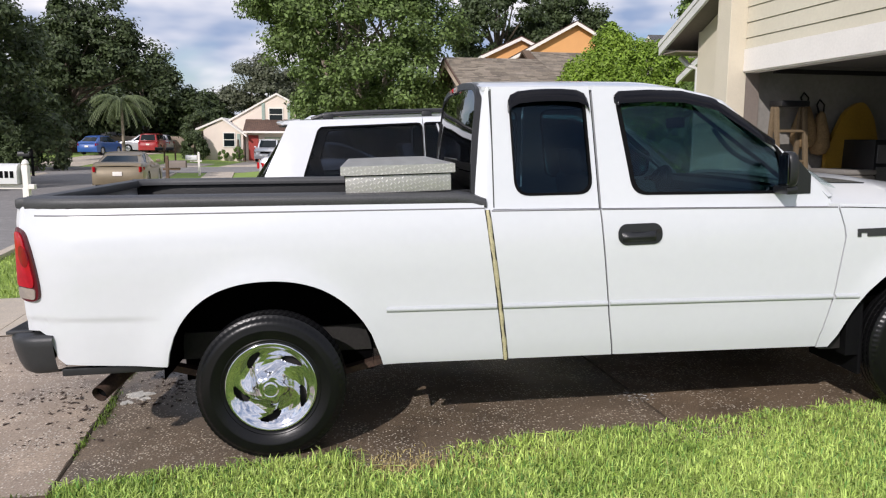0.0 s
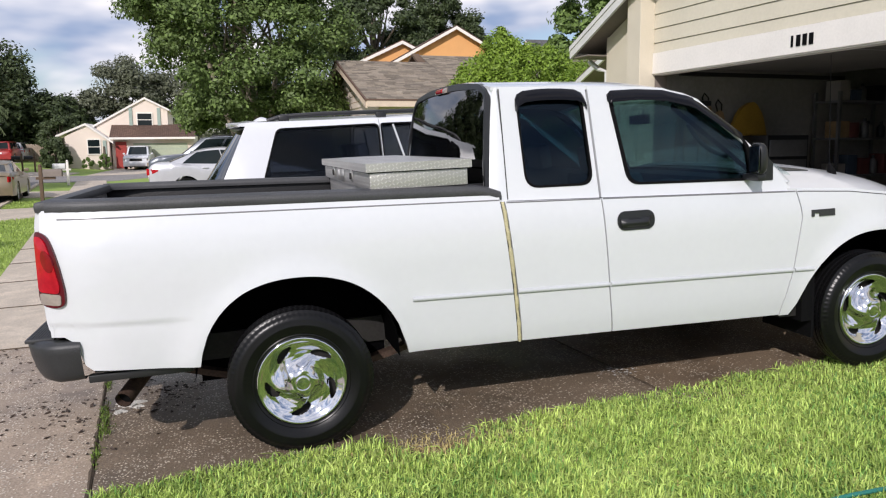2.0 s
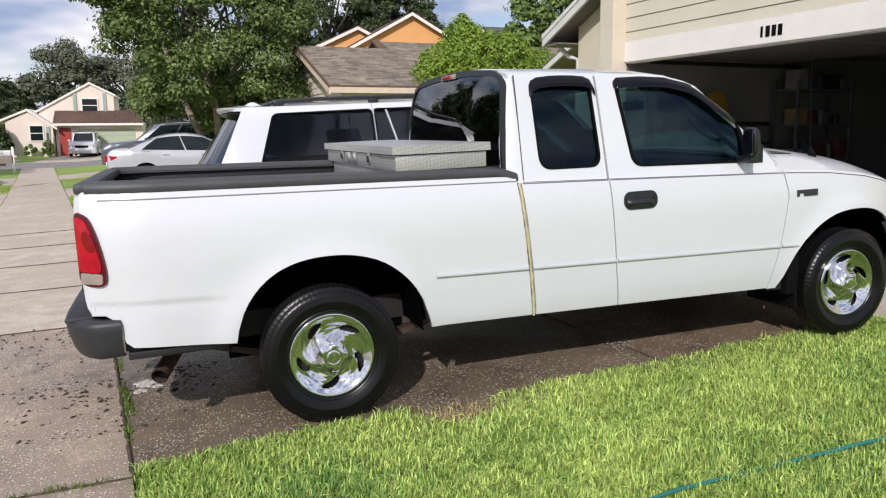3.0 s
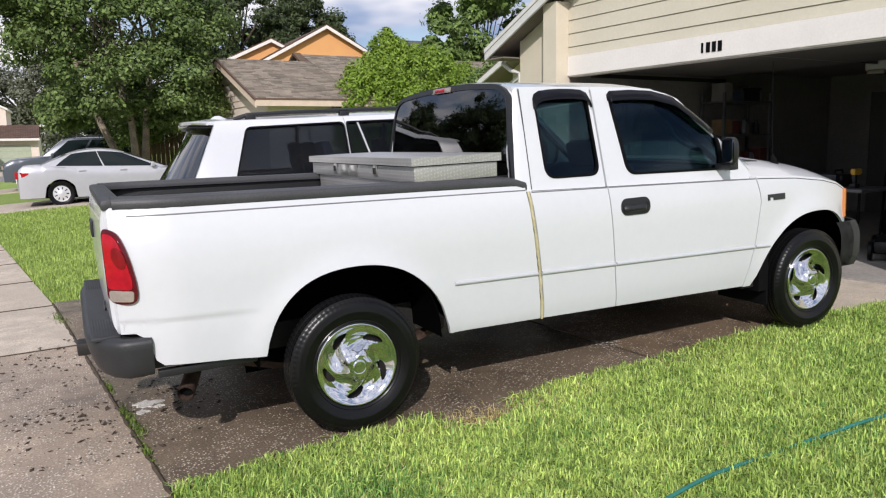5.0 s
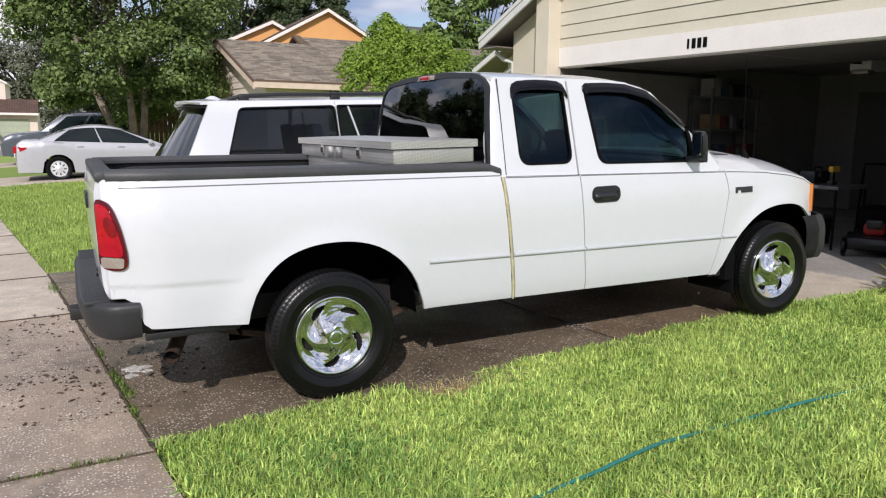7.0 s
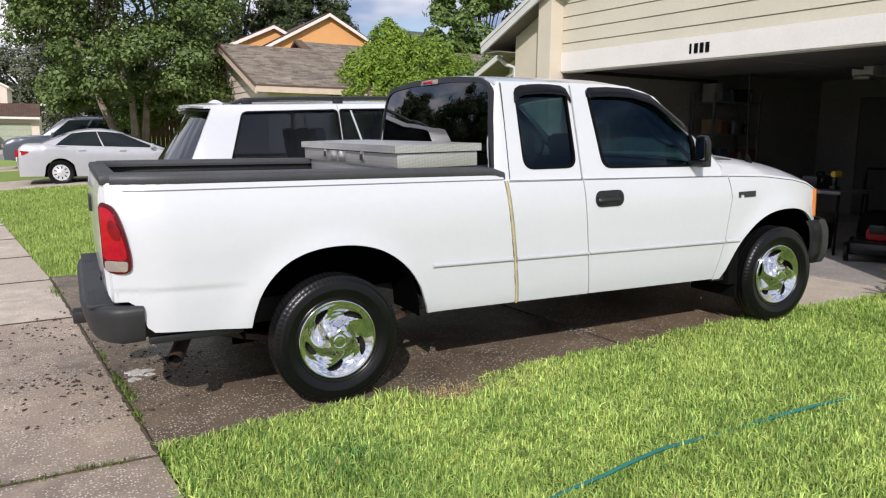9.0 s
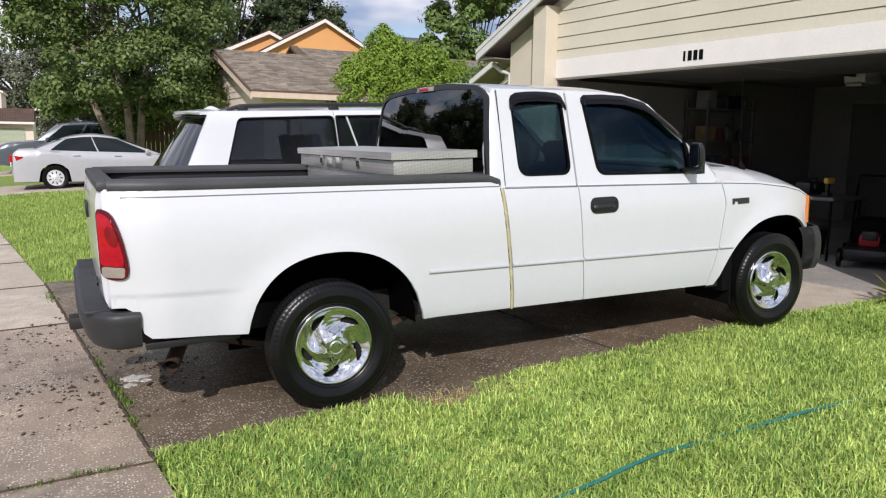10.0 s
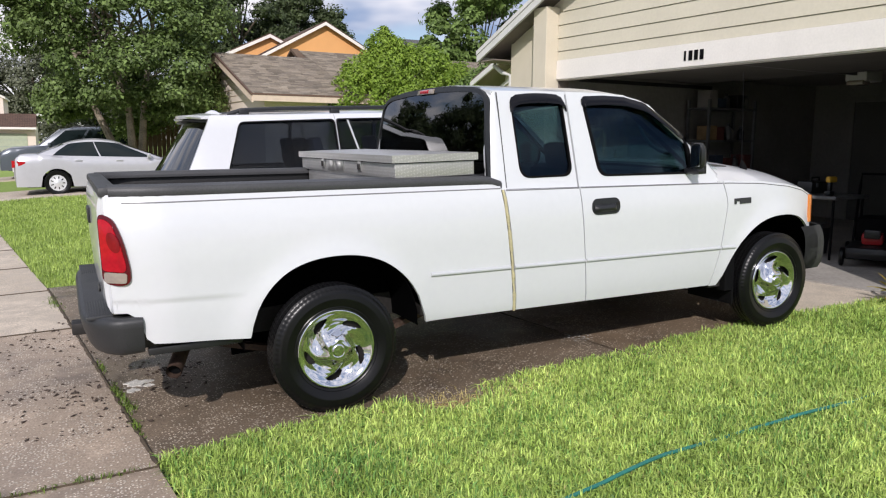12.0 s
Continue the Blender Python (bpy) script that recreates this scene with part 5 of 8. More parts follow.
SEDAN_LOW = ((0.0, 0.90), (0.06, 1.00), (0.16, 1.035), (0.62, 1.06), (1.0, 1.02), (3.25, 0.97), (3.6, 0.93), (4.25, 0.80), (4.50, 0.66), (4.54, 0.60))
SUV_LOW = ((0.0, 0.98), (0.10, 1.12), (3.2, 1.10), (3.5, 1.08), (4.4, 1.00), (4.68, 0.88), (4.75, 0.80))


car("silver four-door sedan with red tail lights parked on a neighbouring drive", pose(-2.45, 18.55, 0.08, 0, 0, 0), SILVER_PAINT, 4.54, 1.76, tuple((a, b * 0.97) for a, b in SEDAN_LOW), ((0.46, 1.0), (3.50, 0.93)), ((1.22, 1.32), (2.40, 1.345)), (0.95, 3.55), name="sedan")
car("slate blue sport utility vehicle with roof rails parked on a drive", pose(1.40, 27.6, 0.16, 0, 0, 180), BLUE_PAINT, 4.75, 1.86, SUV_LOW, ((0.06, 1.08), (3.52, 1.06)), ((0.30, 1.68), (2.72, 1.70)), (0.92, 3.75), 0.36, "sport_utility_vehicle", rails=True, van=True)
car("tan gold sedan parked at the kerb of the street", pose(-7.95, 23.25, -0.20, 0, 0, 97), GOLD_PAINT, 4.7, 1.78, tuple((a, b * 0.93) for a, b in SEDAN_LOW), ((0.42, 0.96), (3.42, 0.90)), ((1.16, 1.22), (2.42, 1.25)), (0.95, 3.60), name="sedan")
car("white pickup-style utility vehicle parked before a far garage", pose(-7.0, 59.9, -0.10, 0, 0, -90), WHITE_PAINT, 4.75, 1.86, SUV_LOW, ((0.06, 1.08), (3.52, 1.06)), ((0.30, 1.66), (2.72, 1.68)), (0.92, 3.75), 0.36, "sport_utility_vehicle", van=True)
car("bright blue hatchback parked far down the street", pose(-21.4, 59.2, 0.34, 0, 0, 80), BRIGHT_BLUE, 4.2, 1.76, SEDAN_LOW, ((0.20, 1.0), (3.42, 0.96)), ((0.9, 1.42), (2.42, 1.45)), (0.85, 3.4), name="hatchback")
car("red sport utility vehicle parked beside a grey one", pose(-18.8, 66.8, 0.38, 0, 0, 91), RED_PAINT, 4.6, 1.82, SUV_LOW, ((0.06, 1.08), (3.52, 1.06)), ((0.30, 1.66), (2.72, 1.68)), (0.92, 3.75), 0.36, "sport_utility_vehicle", van=True)
car("grey sport utility vehicle parked beside a red one", pose(-17.7, 70.7, 0.38, 0, 0, 178), SILVER_PAINT, 4.6, 1.82, SUV_LOW, ((0.06, 1.08), (3.52, 1.06)), ((0.30, 1.60), (2.72, 1.62)), (0.92, 3.75), 0.36, "sport_utility_vehicle", van=True)


# ---------------- the house with the garage ----------------
HOUSE = pose(5.36, 0, 0, 0, 0, 5.37)
FLOOR = 0.19
house = thing("house_with_garage", "cream house with clapboard gable over an open double garage", "house", HOUSE)
RIDGE_Y, RIDGE_Z, EAVE_Y, EAVE_Z = 2.5, 4.64, 6.48, 2.84


def roof_z(y):
    return RIDGE_Z - (RIDGE_Z - EAVE_Z) / (EAVE_Y - RIDGE_Y) * abs(y - RIDGE_Y)


part("gable_backing", Geo().loft([[(x, -1.05, 2.39), (x, 6.05, 2.39), (x, 6.05, roof_z(6.05) - 0.06), (x, RIDGE_Y, RIDGE_Z - 0.06), (x, -1.05, roof_z(-1.05) - 0.06)] for x in (0.02, 0.14)]), STUCCO, house, smooth=0)
part("wall", Geo().box(0.0, 5.25, 0.0, 0.14, 6.05, 2.40), STUCCO, house, smooth=0)
part("wall", Geo().box(0.0, 5.26, 2.40, 0.019, 6.05, 2.98), STUCCO, house, smooth=0)
part("wall", Geo().box(0.0, -1.05, 0.0, 0.14, 0.06, 2.385), STUCCO, house, smooth=0)
part("side_wall", Geo().box(0.14, 5.93, 0.0, 6.4, 6.05, 2.95), STUCCO, house, smooth=0)
part("side_wall", Geo().box(0.14, -1.05, 0.0, 6.4, -0.93, 2.95), STUCCO, house, smooth=0)
part("column", Geo().box(-0.22, 4.97, 0.0, 0.018, 5.25, 3.36, 0.006), STUCCO, house, "cream stucco corner column", smooth=0)
trim = part("garage_trim", Geo().box(-0.028, -1.0, 2.388, 0.016, 4.966, 2.645, 0.005), TRIM_WHITE, house, "broad white board over the garage opening", smooth=0)
part("opening_lining", Geo().box(0.0, 0.06, 2.375, 0.14, 4.97, 2.389), TRIM_WHITE, house, smooth=0)
# the jamb borrows the soffit's brown so that it looks shaded
part("opening_jamb", Geo().box(0.019, 4.966, 0.0, 0.20, 5.25, 2.386), SOFFIT, house, smooth=0)
for k in range(11):
    z0 = 2.648 if k == 0 else 2.595 + 0.175 * k
    z1 = 2.595 + 0.175 * (k + 1) - 0.006
    reach = (RIDGE_Z - 0.10 - z1) / (RIDGE_Z - EAVE_Z) * (EAVE_Y - RIDGE_Y)
    if reach < 0.1:
        continue
    y0, y1 = max(-1.0, RIDGE_Y - reach), min(4.966, RIDGE_Y + reach)
    part("plank", Geo().add([(-0.016, y0, z0), (-0.016, y1, z0), (-0.003, y1, z1), (-0.003, y0, z1), (0.019, y0, z0), (0.019, y1, z0), (0.019, y1, z1), (0.019, y0, z1)], [(0, 1, 2, 3), (7, 6, 5, 4), (0, 4, 5, 1), (2, 6, 7, 3), (1, 5, 6, 2), (0, 3, 7, 4)]), SIDING, house, smooth=0)
# house number as plain bars
for k in range(4):
    y = 2.72 - 0.078 * k
    part("number_bar", Geo().box(-0.036, y - (0.014 if k == 0 else 0.026), 2.455, -0.029, y + (0.014 if k == 0 else 0.026), 2.565, 0.004), BLACK, trim, "black plain bar in place of a numeral")


def slope(x0, x1, ya, za, yb, zb, thick, name, material, parent, label=""):
    """A pitched slab between two level lines."""
    g = Geo().slab(lambda u, v: Vector((lerp(x0, x1, u), lerp(ya, yb, v), lerp(za, zb, v))), 2, 2, lambda u, v: (0, 0, -thick))
    return part(name, g, material, parent, label, smooth=0)


for y1 in (EAVE_Y, 2 * RIDGE_Y - EAVE_Y):
    slope(-0.34, 7.0, RIDGE_Y, RIDGE_Z + 0.05, y1, EAVE_Z + 0.05, 0.045, "roof_slope", SHINGLE, house)
    slope(-0.30, 7.0, RIDGE_Y, RIDGE_Z + 0.002, y1, EAVE_Z + 0.002, 0.05, "soffit", SOFFIT, house)
    slope(-0.335, -0.300, RIDGE_Y, RIDGE_Z + 0.004, y1, EAVE_Z + 0.004, 0.120, "rake_board", FASCIA, house, "weathered white rake board")
    slope(-0.350, -0.336, RIDGE_Y, RIDGE_Z + 0.050, y1, EAVE_Z + 0.050, 0.06, "drip_edge", FASCIA, house)
    s = 1 if y1 > 3 else -1
    part("eave_board", Geo().box(-0.33, y1 - s * 0.02, EAVE_Z - 0.11, 7.0, y1 + s * 0.015, EAVE_Z + 0.03, 0.004), FASCIA, house, smooth=0)
    part("eave_soffit", Geo().box(-0.30, y1, EAVE_Z - 0.11, 7.0, 6.06 if s > 0 else -1.06, EAVE_Z - 0.095), SOFFIT, house, smooth=0)
# the wing set back behind
part("wing_wall", Geo().box(1.9, 6.05, 0.0, 2.05, 8.75, 3.3), STUCCO, house, smooth=0)
part("wing_side_wall", Geo().box(2.05, 8.62, 0.0, 7.5, 8.75, 2.7), STUCCO, house, smooth=0)
slope(1.48, 8.0, 5.2, 4.44, 9.33, 2.72, 0.045, "wing_roof", SHINGLE, house)
slope(1.50, 8.0, 5.2, 4.40, 9.33, 2.68, 0.05, "wing_soffit", SOFFIT, house)
slope(1.46, 1.50, 5.2, 4.40, 9.33, 2.68, 0.10, "wing_rake_board", FASCIA, house)
slope(1.86, 1.89, 5.6, 3.92, 8.85, 2.62, 0.07, "wing_frieze", FASCIA, house)
part("downpipe", Geo().tube([(-0.02, 6.46, 2.70), (0.02, 6.30, 2.58), (0.04, 6.10, 2.52), (0.04, 6.10, 0.25)], 0.035, 8), FASCIA, house, "white downpipe")

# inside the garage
# wall colour darkened so that it carries some of the garage's dimness
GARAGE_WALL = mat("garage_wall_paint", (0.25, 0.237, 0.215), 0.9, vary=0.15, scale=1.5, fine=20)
GARAGE_FLOOR = mat("garage_floor_concrete", (0.36, 0.335, 0.30), 0.8, vary=0.25, scale=2, fine=30)
part("garage_floor", Geo().slab(lambda u, v: Vector((lerp(-0.05, 6.2, u), lerp(-0.9, 5.9, v), FLOOR)), 2, 2, lambda u, v: (0, 0, -0.1)), GARAGE_FLOOR, house, smooth=0)
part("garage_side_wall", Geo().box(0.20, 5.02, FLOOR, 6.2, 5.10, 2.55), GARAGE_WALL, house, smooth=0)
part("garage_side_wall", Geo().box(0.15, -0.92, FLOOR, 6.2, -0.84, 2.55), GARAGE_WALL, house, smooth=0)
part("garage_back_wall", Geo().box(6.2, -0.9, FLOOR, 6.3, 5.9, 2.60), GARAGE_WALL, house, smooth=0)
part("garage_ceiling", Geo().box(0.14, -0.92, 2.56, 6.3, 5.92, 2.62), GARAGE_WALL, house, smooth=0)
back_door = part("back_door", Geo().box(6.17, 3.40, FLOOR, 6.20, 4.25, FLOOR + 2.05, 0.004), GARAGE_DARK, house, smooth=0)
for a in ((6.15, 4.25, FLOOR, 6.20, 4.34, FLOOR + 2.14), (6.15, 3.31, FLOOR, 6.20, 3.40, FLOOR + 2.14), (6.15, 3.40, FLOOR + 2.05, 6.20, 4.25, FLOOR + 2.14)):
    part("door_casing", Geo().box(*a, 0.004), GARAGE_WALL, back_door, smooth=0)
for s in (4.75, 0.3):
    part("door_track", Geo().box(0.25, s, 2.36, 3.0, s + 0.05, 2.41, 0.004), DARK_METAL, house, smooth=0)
part("raised_garage_door", Geo().box(0.45, 0.36, 2.44, 2.7, 4.72, 2.485, 0.004), GARAGE_DARK, house, "sectional garage door raised under the ceiling, darkened for shade", smooth=0)


def inside(x, y, z=FLOOR, rz=0):
    return HOUSE @ pose(x, y, z, 0, 0, rz)


# board yellow, wood, dull white and mute colours are darkened for indoor shade
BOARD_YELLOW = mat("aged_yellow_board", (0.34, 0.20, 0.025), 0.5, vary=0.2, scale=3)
YELLOW = mat("yellow_plastic", (0.62, 0.36, 0.03), 0.45, vary=0.15)
BROWN_CLOTH = mat("brown_canvas", (0.26, 0.17, 0.08), 0.9, vary=0.3, scale=8, fine=60, bump=0.3)
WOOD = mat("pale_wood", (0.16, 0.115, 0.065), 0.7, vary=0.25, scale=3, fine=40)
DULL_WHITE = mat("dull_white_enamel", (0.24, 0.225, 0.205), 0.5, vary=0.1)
WHITE_ENAMEL = mat("white_enamel", (0.62, 0.62, 0.60), 0.4, vary=0.05)
BLUE_PLASTIC = mat("blue_plastic", (0.04, 0.16, 0.40), 0.4, vary=0.1)
RED_PLASTIC = mat("red_plastic", (0.40, 0.02, 0.02), 0.4, vary=0.1)
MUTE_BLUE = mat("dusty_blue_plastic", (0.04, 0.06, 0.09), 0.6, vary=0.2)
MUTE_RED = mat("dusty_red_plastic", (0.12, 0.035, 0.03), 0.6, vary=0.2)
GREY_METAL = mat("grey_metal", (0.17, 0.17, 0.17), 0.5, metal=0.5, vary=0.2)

board = thing("body_board", "yellow foam board leaning against the garage wall", "board", inside(1.40, 4.68, 1.34))
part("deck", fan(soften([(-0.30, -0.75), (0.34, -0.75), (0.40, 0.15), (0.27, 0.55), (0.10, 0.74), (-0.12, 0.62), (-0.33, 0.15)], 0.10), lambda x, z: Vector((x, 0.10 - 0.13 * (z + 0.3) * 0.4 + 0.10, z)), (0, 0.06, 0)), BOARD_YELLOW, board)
part("stringer", Geo().box(-0.012, 0.16, -0.30, 0.012, 0.17, 0.2, 0.003), WOOD, board)
stool = thing("step_ladder", "wooden step ladder with a black top against the wall", "ladder", inside(0.45, 4.72))
for x in (-0.14, 0.14):
    for y0, y1 in ((-0.22, 0.0), (0.22, 0.05)):
        part("leg", Geo().box(-0.025, -0.02, 0, 0.025, 0.02, 1.80, 0.004, pose(x * 1.3, y0, 0, math.degrees(math.atan2(-(y1 - y0), 1.8)), 0, 0)), WOOD, stool)
for z in (0.35, 0.75, 1.15, 1.5):
    part("step", Geo().box(-0.17, -0.20 + z * 0.1, z, 0.17, -0.06 + z * 0.1, z + 0.03, 0.004), WOOD, stool)
part("top", Geo().box(-0.18, -0.10, 1.79, 0.18, 0.14, 1.86, 0.015), BLACK_PLASTIC, stool)
for x, s, z in ((0.76, 1.0, 2.02), (0.98, 0.8, 1.94)):
    bag = thing("hanging_bag", "brown canvas bag hanging on the garage wall", "bag", inside(x, 4.88, z), group="bags on the garage wall")
    part("sack", Geo().spin([(0.02, 0.0), (0.06 * s, -0.03), (0.09 * s, -0.12), (0.14 * s, -0.28), (0.15 * s, -0.42), (0.10 * s, -0.50), (0.0, -0.52)], 16), BROWN_CLOTH, bag)
    part("strap", Geo().tube([(0.03, 0, -0.02), (0.05, 0.02, 0.08), (0.0, 0.04, 0.14), (-0.05, 0.02, 0.08), (-0.03, 0, -0.02)], 0.010, 6), BLACK, bag)
freezer = thing("chest_freezer", "dull grey-white chest freezer standing in the garage", "freezer", inside(1.05, 4.55))
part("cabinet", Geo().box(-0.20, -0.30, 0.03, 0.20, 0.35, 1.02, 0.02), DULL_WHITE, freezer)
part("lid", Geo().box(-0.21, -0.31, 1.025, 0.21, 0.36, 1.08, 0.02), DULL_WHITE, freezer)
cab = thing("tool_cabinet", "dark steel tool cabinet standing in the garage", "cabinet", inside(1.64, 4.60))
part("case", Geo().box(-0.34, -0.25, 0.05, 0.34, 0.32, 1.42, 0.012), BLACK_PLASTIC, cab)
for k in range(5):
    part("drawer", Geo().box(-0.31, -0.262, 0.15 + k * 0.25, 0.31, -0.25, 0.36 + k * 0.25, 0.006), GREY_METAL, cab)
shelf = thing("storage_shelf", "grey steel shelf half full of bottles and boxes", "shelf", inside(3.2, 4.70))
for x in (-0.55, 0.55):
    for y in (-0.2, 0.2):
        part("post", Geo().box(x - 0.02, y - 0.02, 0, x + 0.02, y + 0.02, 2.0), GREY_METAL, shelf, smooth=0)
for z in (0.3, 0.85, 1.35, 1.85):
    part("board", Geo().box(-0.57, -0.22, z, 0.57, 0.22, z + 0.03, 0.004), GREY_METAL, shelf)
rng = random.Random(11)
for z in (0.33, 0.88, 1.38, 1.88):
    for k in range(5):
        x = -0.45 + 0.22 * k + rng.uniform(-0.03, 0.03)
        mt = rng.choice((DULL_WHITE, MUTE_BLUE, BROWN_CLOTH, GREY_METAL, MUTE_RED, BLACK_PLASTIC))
        if rng.random() < 0.55:
            b = thing("bottle", "plastic bottle standing on the garage shelf", "bottle", inside(3.2 + x, 4.62 + rng.uniform(-0.05, 0.05), FLOOR + z), group="things on the shelf")
            h = rng.uniform(0.18, 0.30)
            part("flask", Geo().spin([(0.0, 0), (0.05, 0), (0.055, 0.01), (0.055, h * 0.65), (0.02, h * 0.85), (0.0, h * 0.86)], 14), mt, b)
            part("cap", Geo().spin([(0.0, h * 0.84), (0.022, h * 0.84), (0.022, h), (0.0, h)], 12), BLACK_PLASTIC, b)
        else:
            b = thing("storage_box", "small box standing on the garage shelf", "box", inside(3.2 + x, 4.62, FLOOR + z), group="things on the shelf")
            part("carton", Geo().box(-0.09, -0.12, 0, 0.09, 0.12, rng.uniform(0.14, 0.30), 0.006), mt, b)
for k, (y, h) in enumerate(((2.9, 1.35), (2.7, 1.20), (2.45, 1.45), (2.2, 1.25))):
    tool = thing(("rake", "shovel", "broom", "shovel")[k], "long-handled garden tool hanging on the back wall", "garden tool", inside(6.10, y, FLOOR + 0.55), group="garden tools on the back wall")
    part("handle", Geo().tube([(0.02, 0, 0.18), (0.02, 0, h)], 0.014, 8), WOOD, tool)
    part("blade", Geo().box(-0.01, -0.11, -0.06, 0.03, 0.11, 0.20, 0.012), GREY_METAL if k != 2 else BROWN_CLOTH, tool)
opener = thing("garage_door_opener", "white garage door opener hanging from the ceiling", "door opener", inside(3.35, 2.55, 2.36))
part("housing", Geo().box(-0.20, -0.15, 0.0, 0.20, 0.15, 0.16, 0.03), WHITE_ENAMEL, opener)
part("lamp_cover", Geo().box(-0.22, -0.12, -0.05, -0.04, 0.12, 0.02, 0.03), CLEAR_LENS, opener)
part("rail", Geo().box(-3.0, -0.02, 0.08, -0.18, 0.02, 0.12), GREY_METAL, opener)
part("hanger", Geo().box(-0.16, -0.13, 0.15, -0.13, -0.10, 0.205).box(0.13, 0.10, 0.15, 0.16, 0.13, 0.205), GREY_METAL, opener)

mower = thing("push_mower", "black and red push mower standing on the garage floor", "mower", inside(1.5, 1.25, FLOOR, 25))
part("deck", Geo().box(-0.36, -0.25, 0.08, 0.36, 0.25, 0.22, 0.06), BLACK_PLASTIC, mower)
part("engine", Geo().box(-0.12, -0.11, 0.22, 0.10, 0.11, 0.36, 0.05), RED_PLASTIC, mower)
part("air_filter", Geo().box(-0.16, -0.08, 0.30, -0.10, 0.08, 0.40, 0.02), BLACK_PLASTIC, mower)
part("handlebar", Geo().tube([(0.30, -0.22, 0.2), (0.75, -0.22, 0.85), (0.85, -0.22, 0.98), (0.85, 0.22, 0.98), (0.75, 0.22, 0.85), (0.30, 0.22, 0.2)], 0.014, 8), BLACK, mower)
part("grass_bag", Geo().box(0.34, -0.22, 0.16, 0.80, 0.22, 0.50, 0.10), BLACK, mower)
for x in (-0.30, 0.30):
    for y in (-0.27, 0.27):
        part("wheel", Geo().spin([(0.0, 0.025), (0.09, 0.025), (0.105, 0.015), (0.105, -0.015), (0.09, -0.025), (0.0, -0.025)], 20, pose(x, y, 0.105, 90)), RUBBER, mower)
table = thing("folding_table", "dark folding table standing in the garage", "table", inside(1.65, 2.05))
part("tabletop", Geo().box(-0.35, -0.45, 0.70, 0.35, 0.40, 0.74, 0.012), GREY_METAL, table)
for x in (-0.30, 0.30):
    for y in (-0.40, 0.35):
        part("leg", Geo().tube([(x, y, 0), (x, y, 0.70)], 0.015, 8), BLACK, table)
drill = thing("cordless_drill", "yellow cordless drill standing on the table", "drill", inside(1.50, 1.80, FLOOR + 0.74))
part("grip", Geo().box(-0.025, -0.02, 0.05, 0.025, 0.02, 0.16, 0.01), BLACK_PLASTIC, drill)
part("battery", Geo().box(-0.05, -0.035, 0, 0.05, 0.035, 0.05, 0.01), BLACK_PLASTIC, drill)
part("motor", Geo().box(-0.05, -0.03, 0.15, 0.10, 0.03, 0.22, 0.02), YELLOW, drill)
ball = thing("play_ball", "blue rubber ball lying on a bin in the garage", "ball", inside(1.2, 0.55, FLOOR + 0.50))
part("skin", Geo().spin([(0.17 * math.sin(a), 0.17 - 0.17 * math.cos(a)) for a in np.linspace(0.02, math.pi - 0.02, 18)], 28), BLUE_PLASTIC, ball)
bin_ = thing("storage_bin", "black plastic storage bin with a grey lid", "bin", inside(1.2, 0.55))
part("tub", Geo().loft([[(-0.24 * s, -0.20 * s, z), (0.24 * s, -0.20 * s, z), (0.24 * s, 0.20 * s, z), (-0.24 * s, 0.20 * s, z)] for z, s in ((0.0, 0.85), (0.46, 1.0))]), BLACK_PLASTIC, bin_, smooth=0)
part("lid", Geo().box(-0.26, -0.22, 0.46, 0.26, 0.22, 0.50, 0.01), GREY_METAL, bin_)
seat_bag = thing("gear_bag", "grey gear bag standing on the garage floor", "bag", inside(1.55, 0.78))
part("sack", Geo().box(-0.16, -0.16, 0.0, 0.16, 0.14, 0.60, 0.09), SEAT, seat_bag)
cooler = thing("cool_box", "black cool box with a grey lid under the table", "cool box", inside(1.62, 2.15))
part("tub", Geo().loft([[(-0.26 * s, -0.18 * s, z), (0.26 * s, -0.18 * s, z), (0.26 * s, 0.18 * s, z), (-0.26 * s, 0.18 * s, z)] for z, s in ((0.0, 0.9), (0.32, 1.0))]), BLACK_PLASTIC, cooler, smooth=0)
part("lid", Geo().box(-0.28, -0.20, 0.32, 0.28, 0.20, 0.38, 0.02), GREY_METAL, cooler)
part("handle", Geo().tube([(-0.27, -0.12, 0.22), (-0.31, -0.10, 0.30), (-0.31, 0.10, 0.30), (-0.27, 0.12, 0.22)], 0.012, 6), BLACK, cooler)
case = thing("tool_case", "black plastic tool case standing on the table", "tool case", inside(1.72, 2.12, FLOOR + 0.74))
part("shell", Geo().box(-0.22, -0.10, 0.0, 0.22, 0.10, 0.15, 0.03), BLACK_PLASTIC, case)
part("handle", Geo().tube([(-0.08, 0, 0.14), (-0.07, 0, 0.19), (0.07, 0, 0.19), (0.08, 0, 0.14)], 0.010, 6), BLACK, case)
for dx in (-0.12, 0.12):
    part("latch", Geo().box(dx - 0.02, -0.108, 0.08, dx + 0.02, -0.098, 0.13, 0.004), GREY_METAL, case)
chair = thing("folding_chair", "dark folding camp chair standing in the garage", "chair", inside(2.15, 0.95, FLOOR, 30))
part("seat", Geo().slab(lambda u, v: Vector((lerp(-0.23, 0.23, u), lerp(-0.22, 0.22, v), 0.42 - 0.05 * math.sin(math.pi * u))), 8, 4, lambda u, v: (0, 0, -0.012)), MUTE_BLUE, chair)
part("backrest", Geo().slab(lambda u, v: Vector((lerp(-0.24, 0.24, u), 0.22 + 0.12 * v + 0.04 * math.sin(math.pi * u), lerp(0.44, 0.90, v))), 8, 4, lambda u, v: (0, 0.012, 0)), MUTE_BLUE, chair)
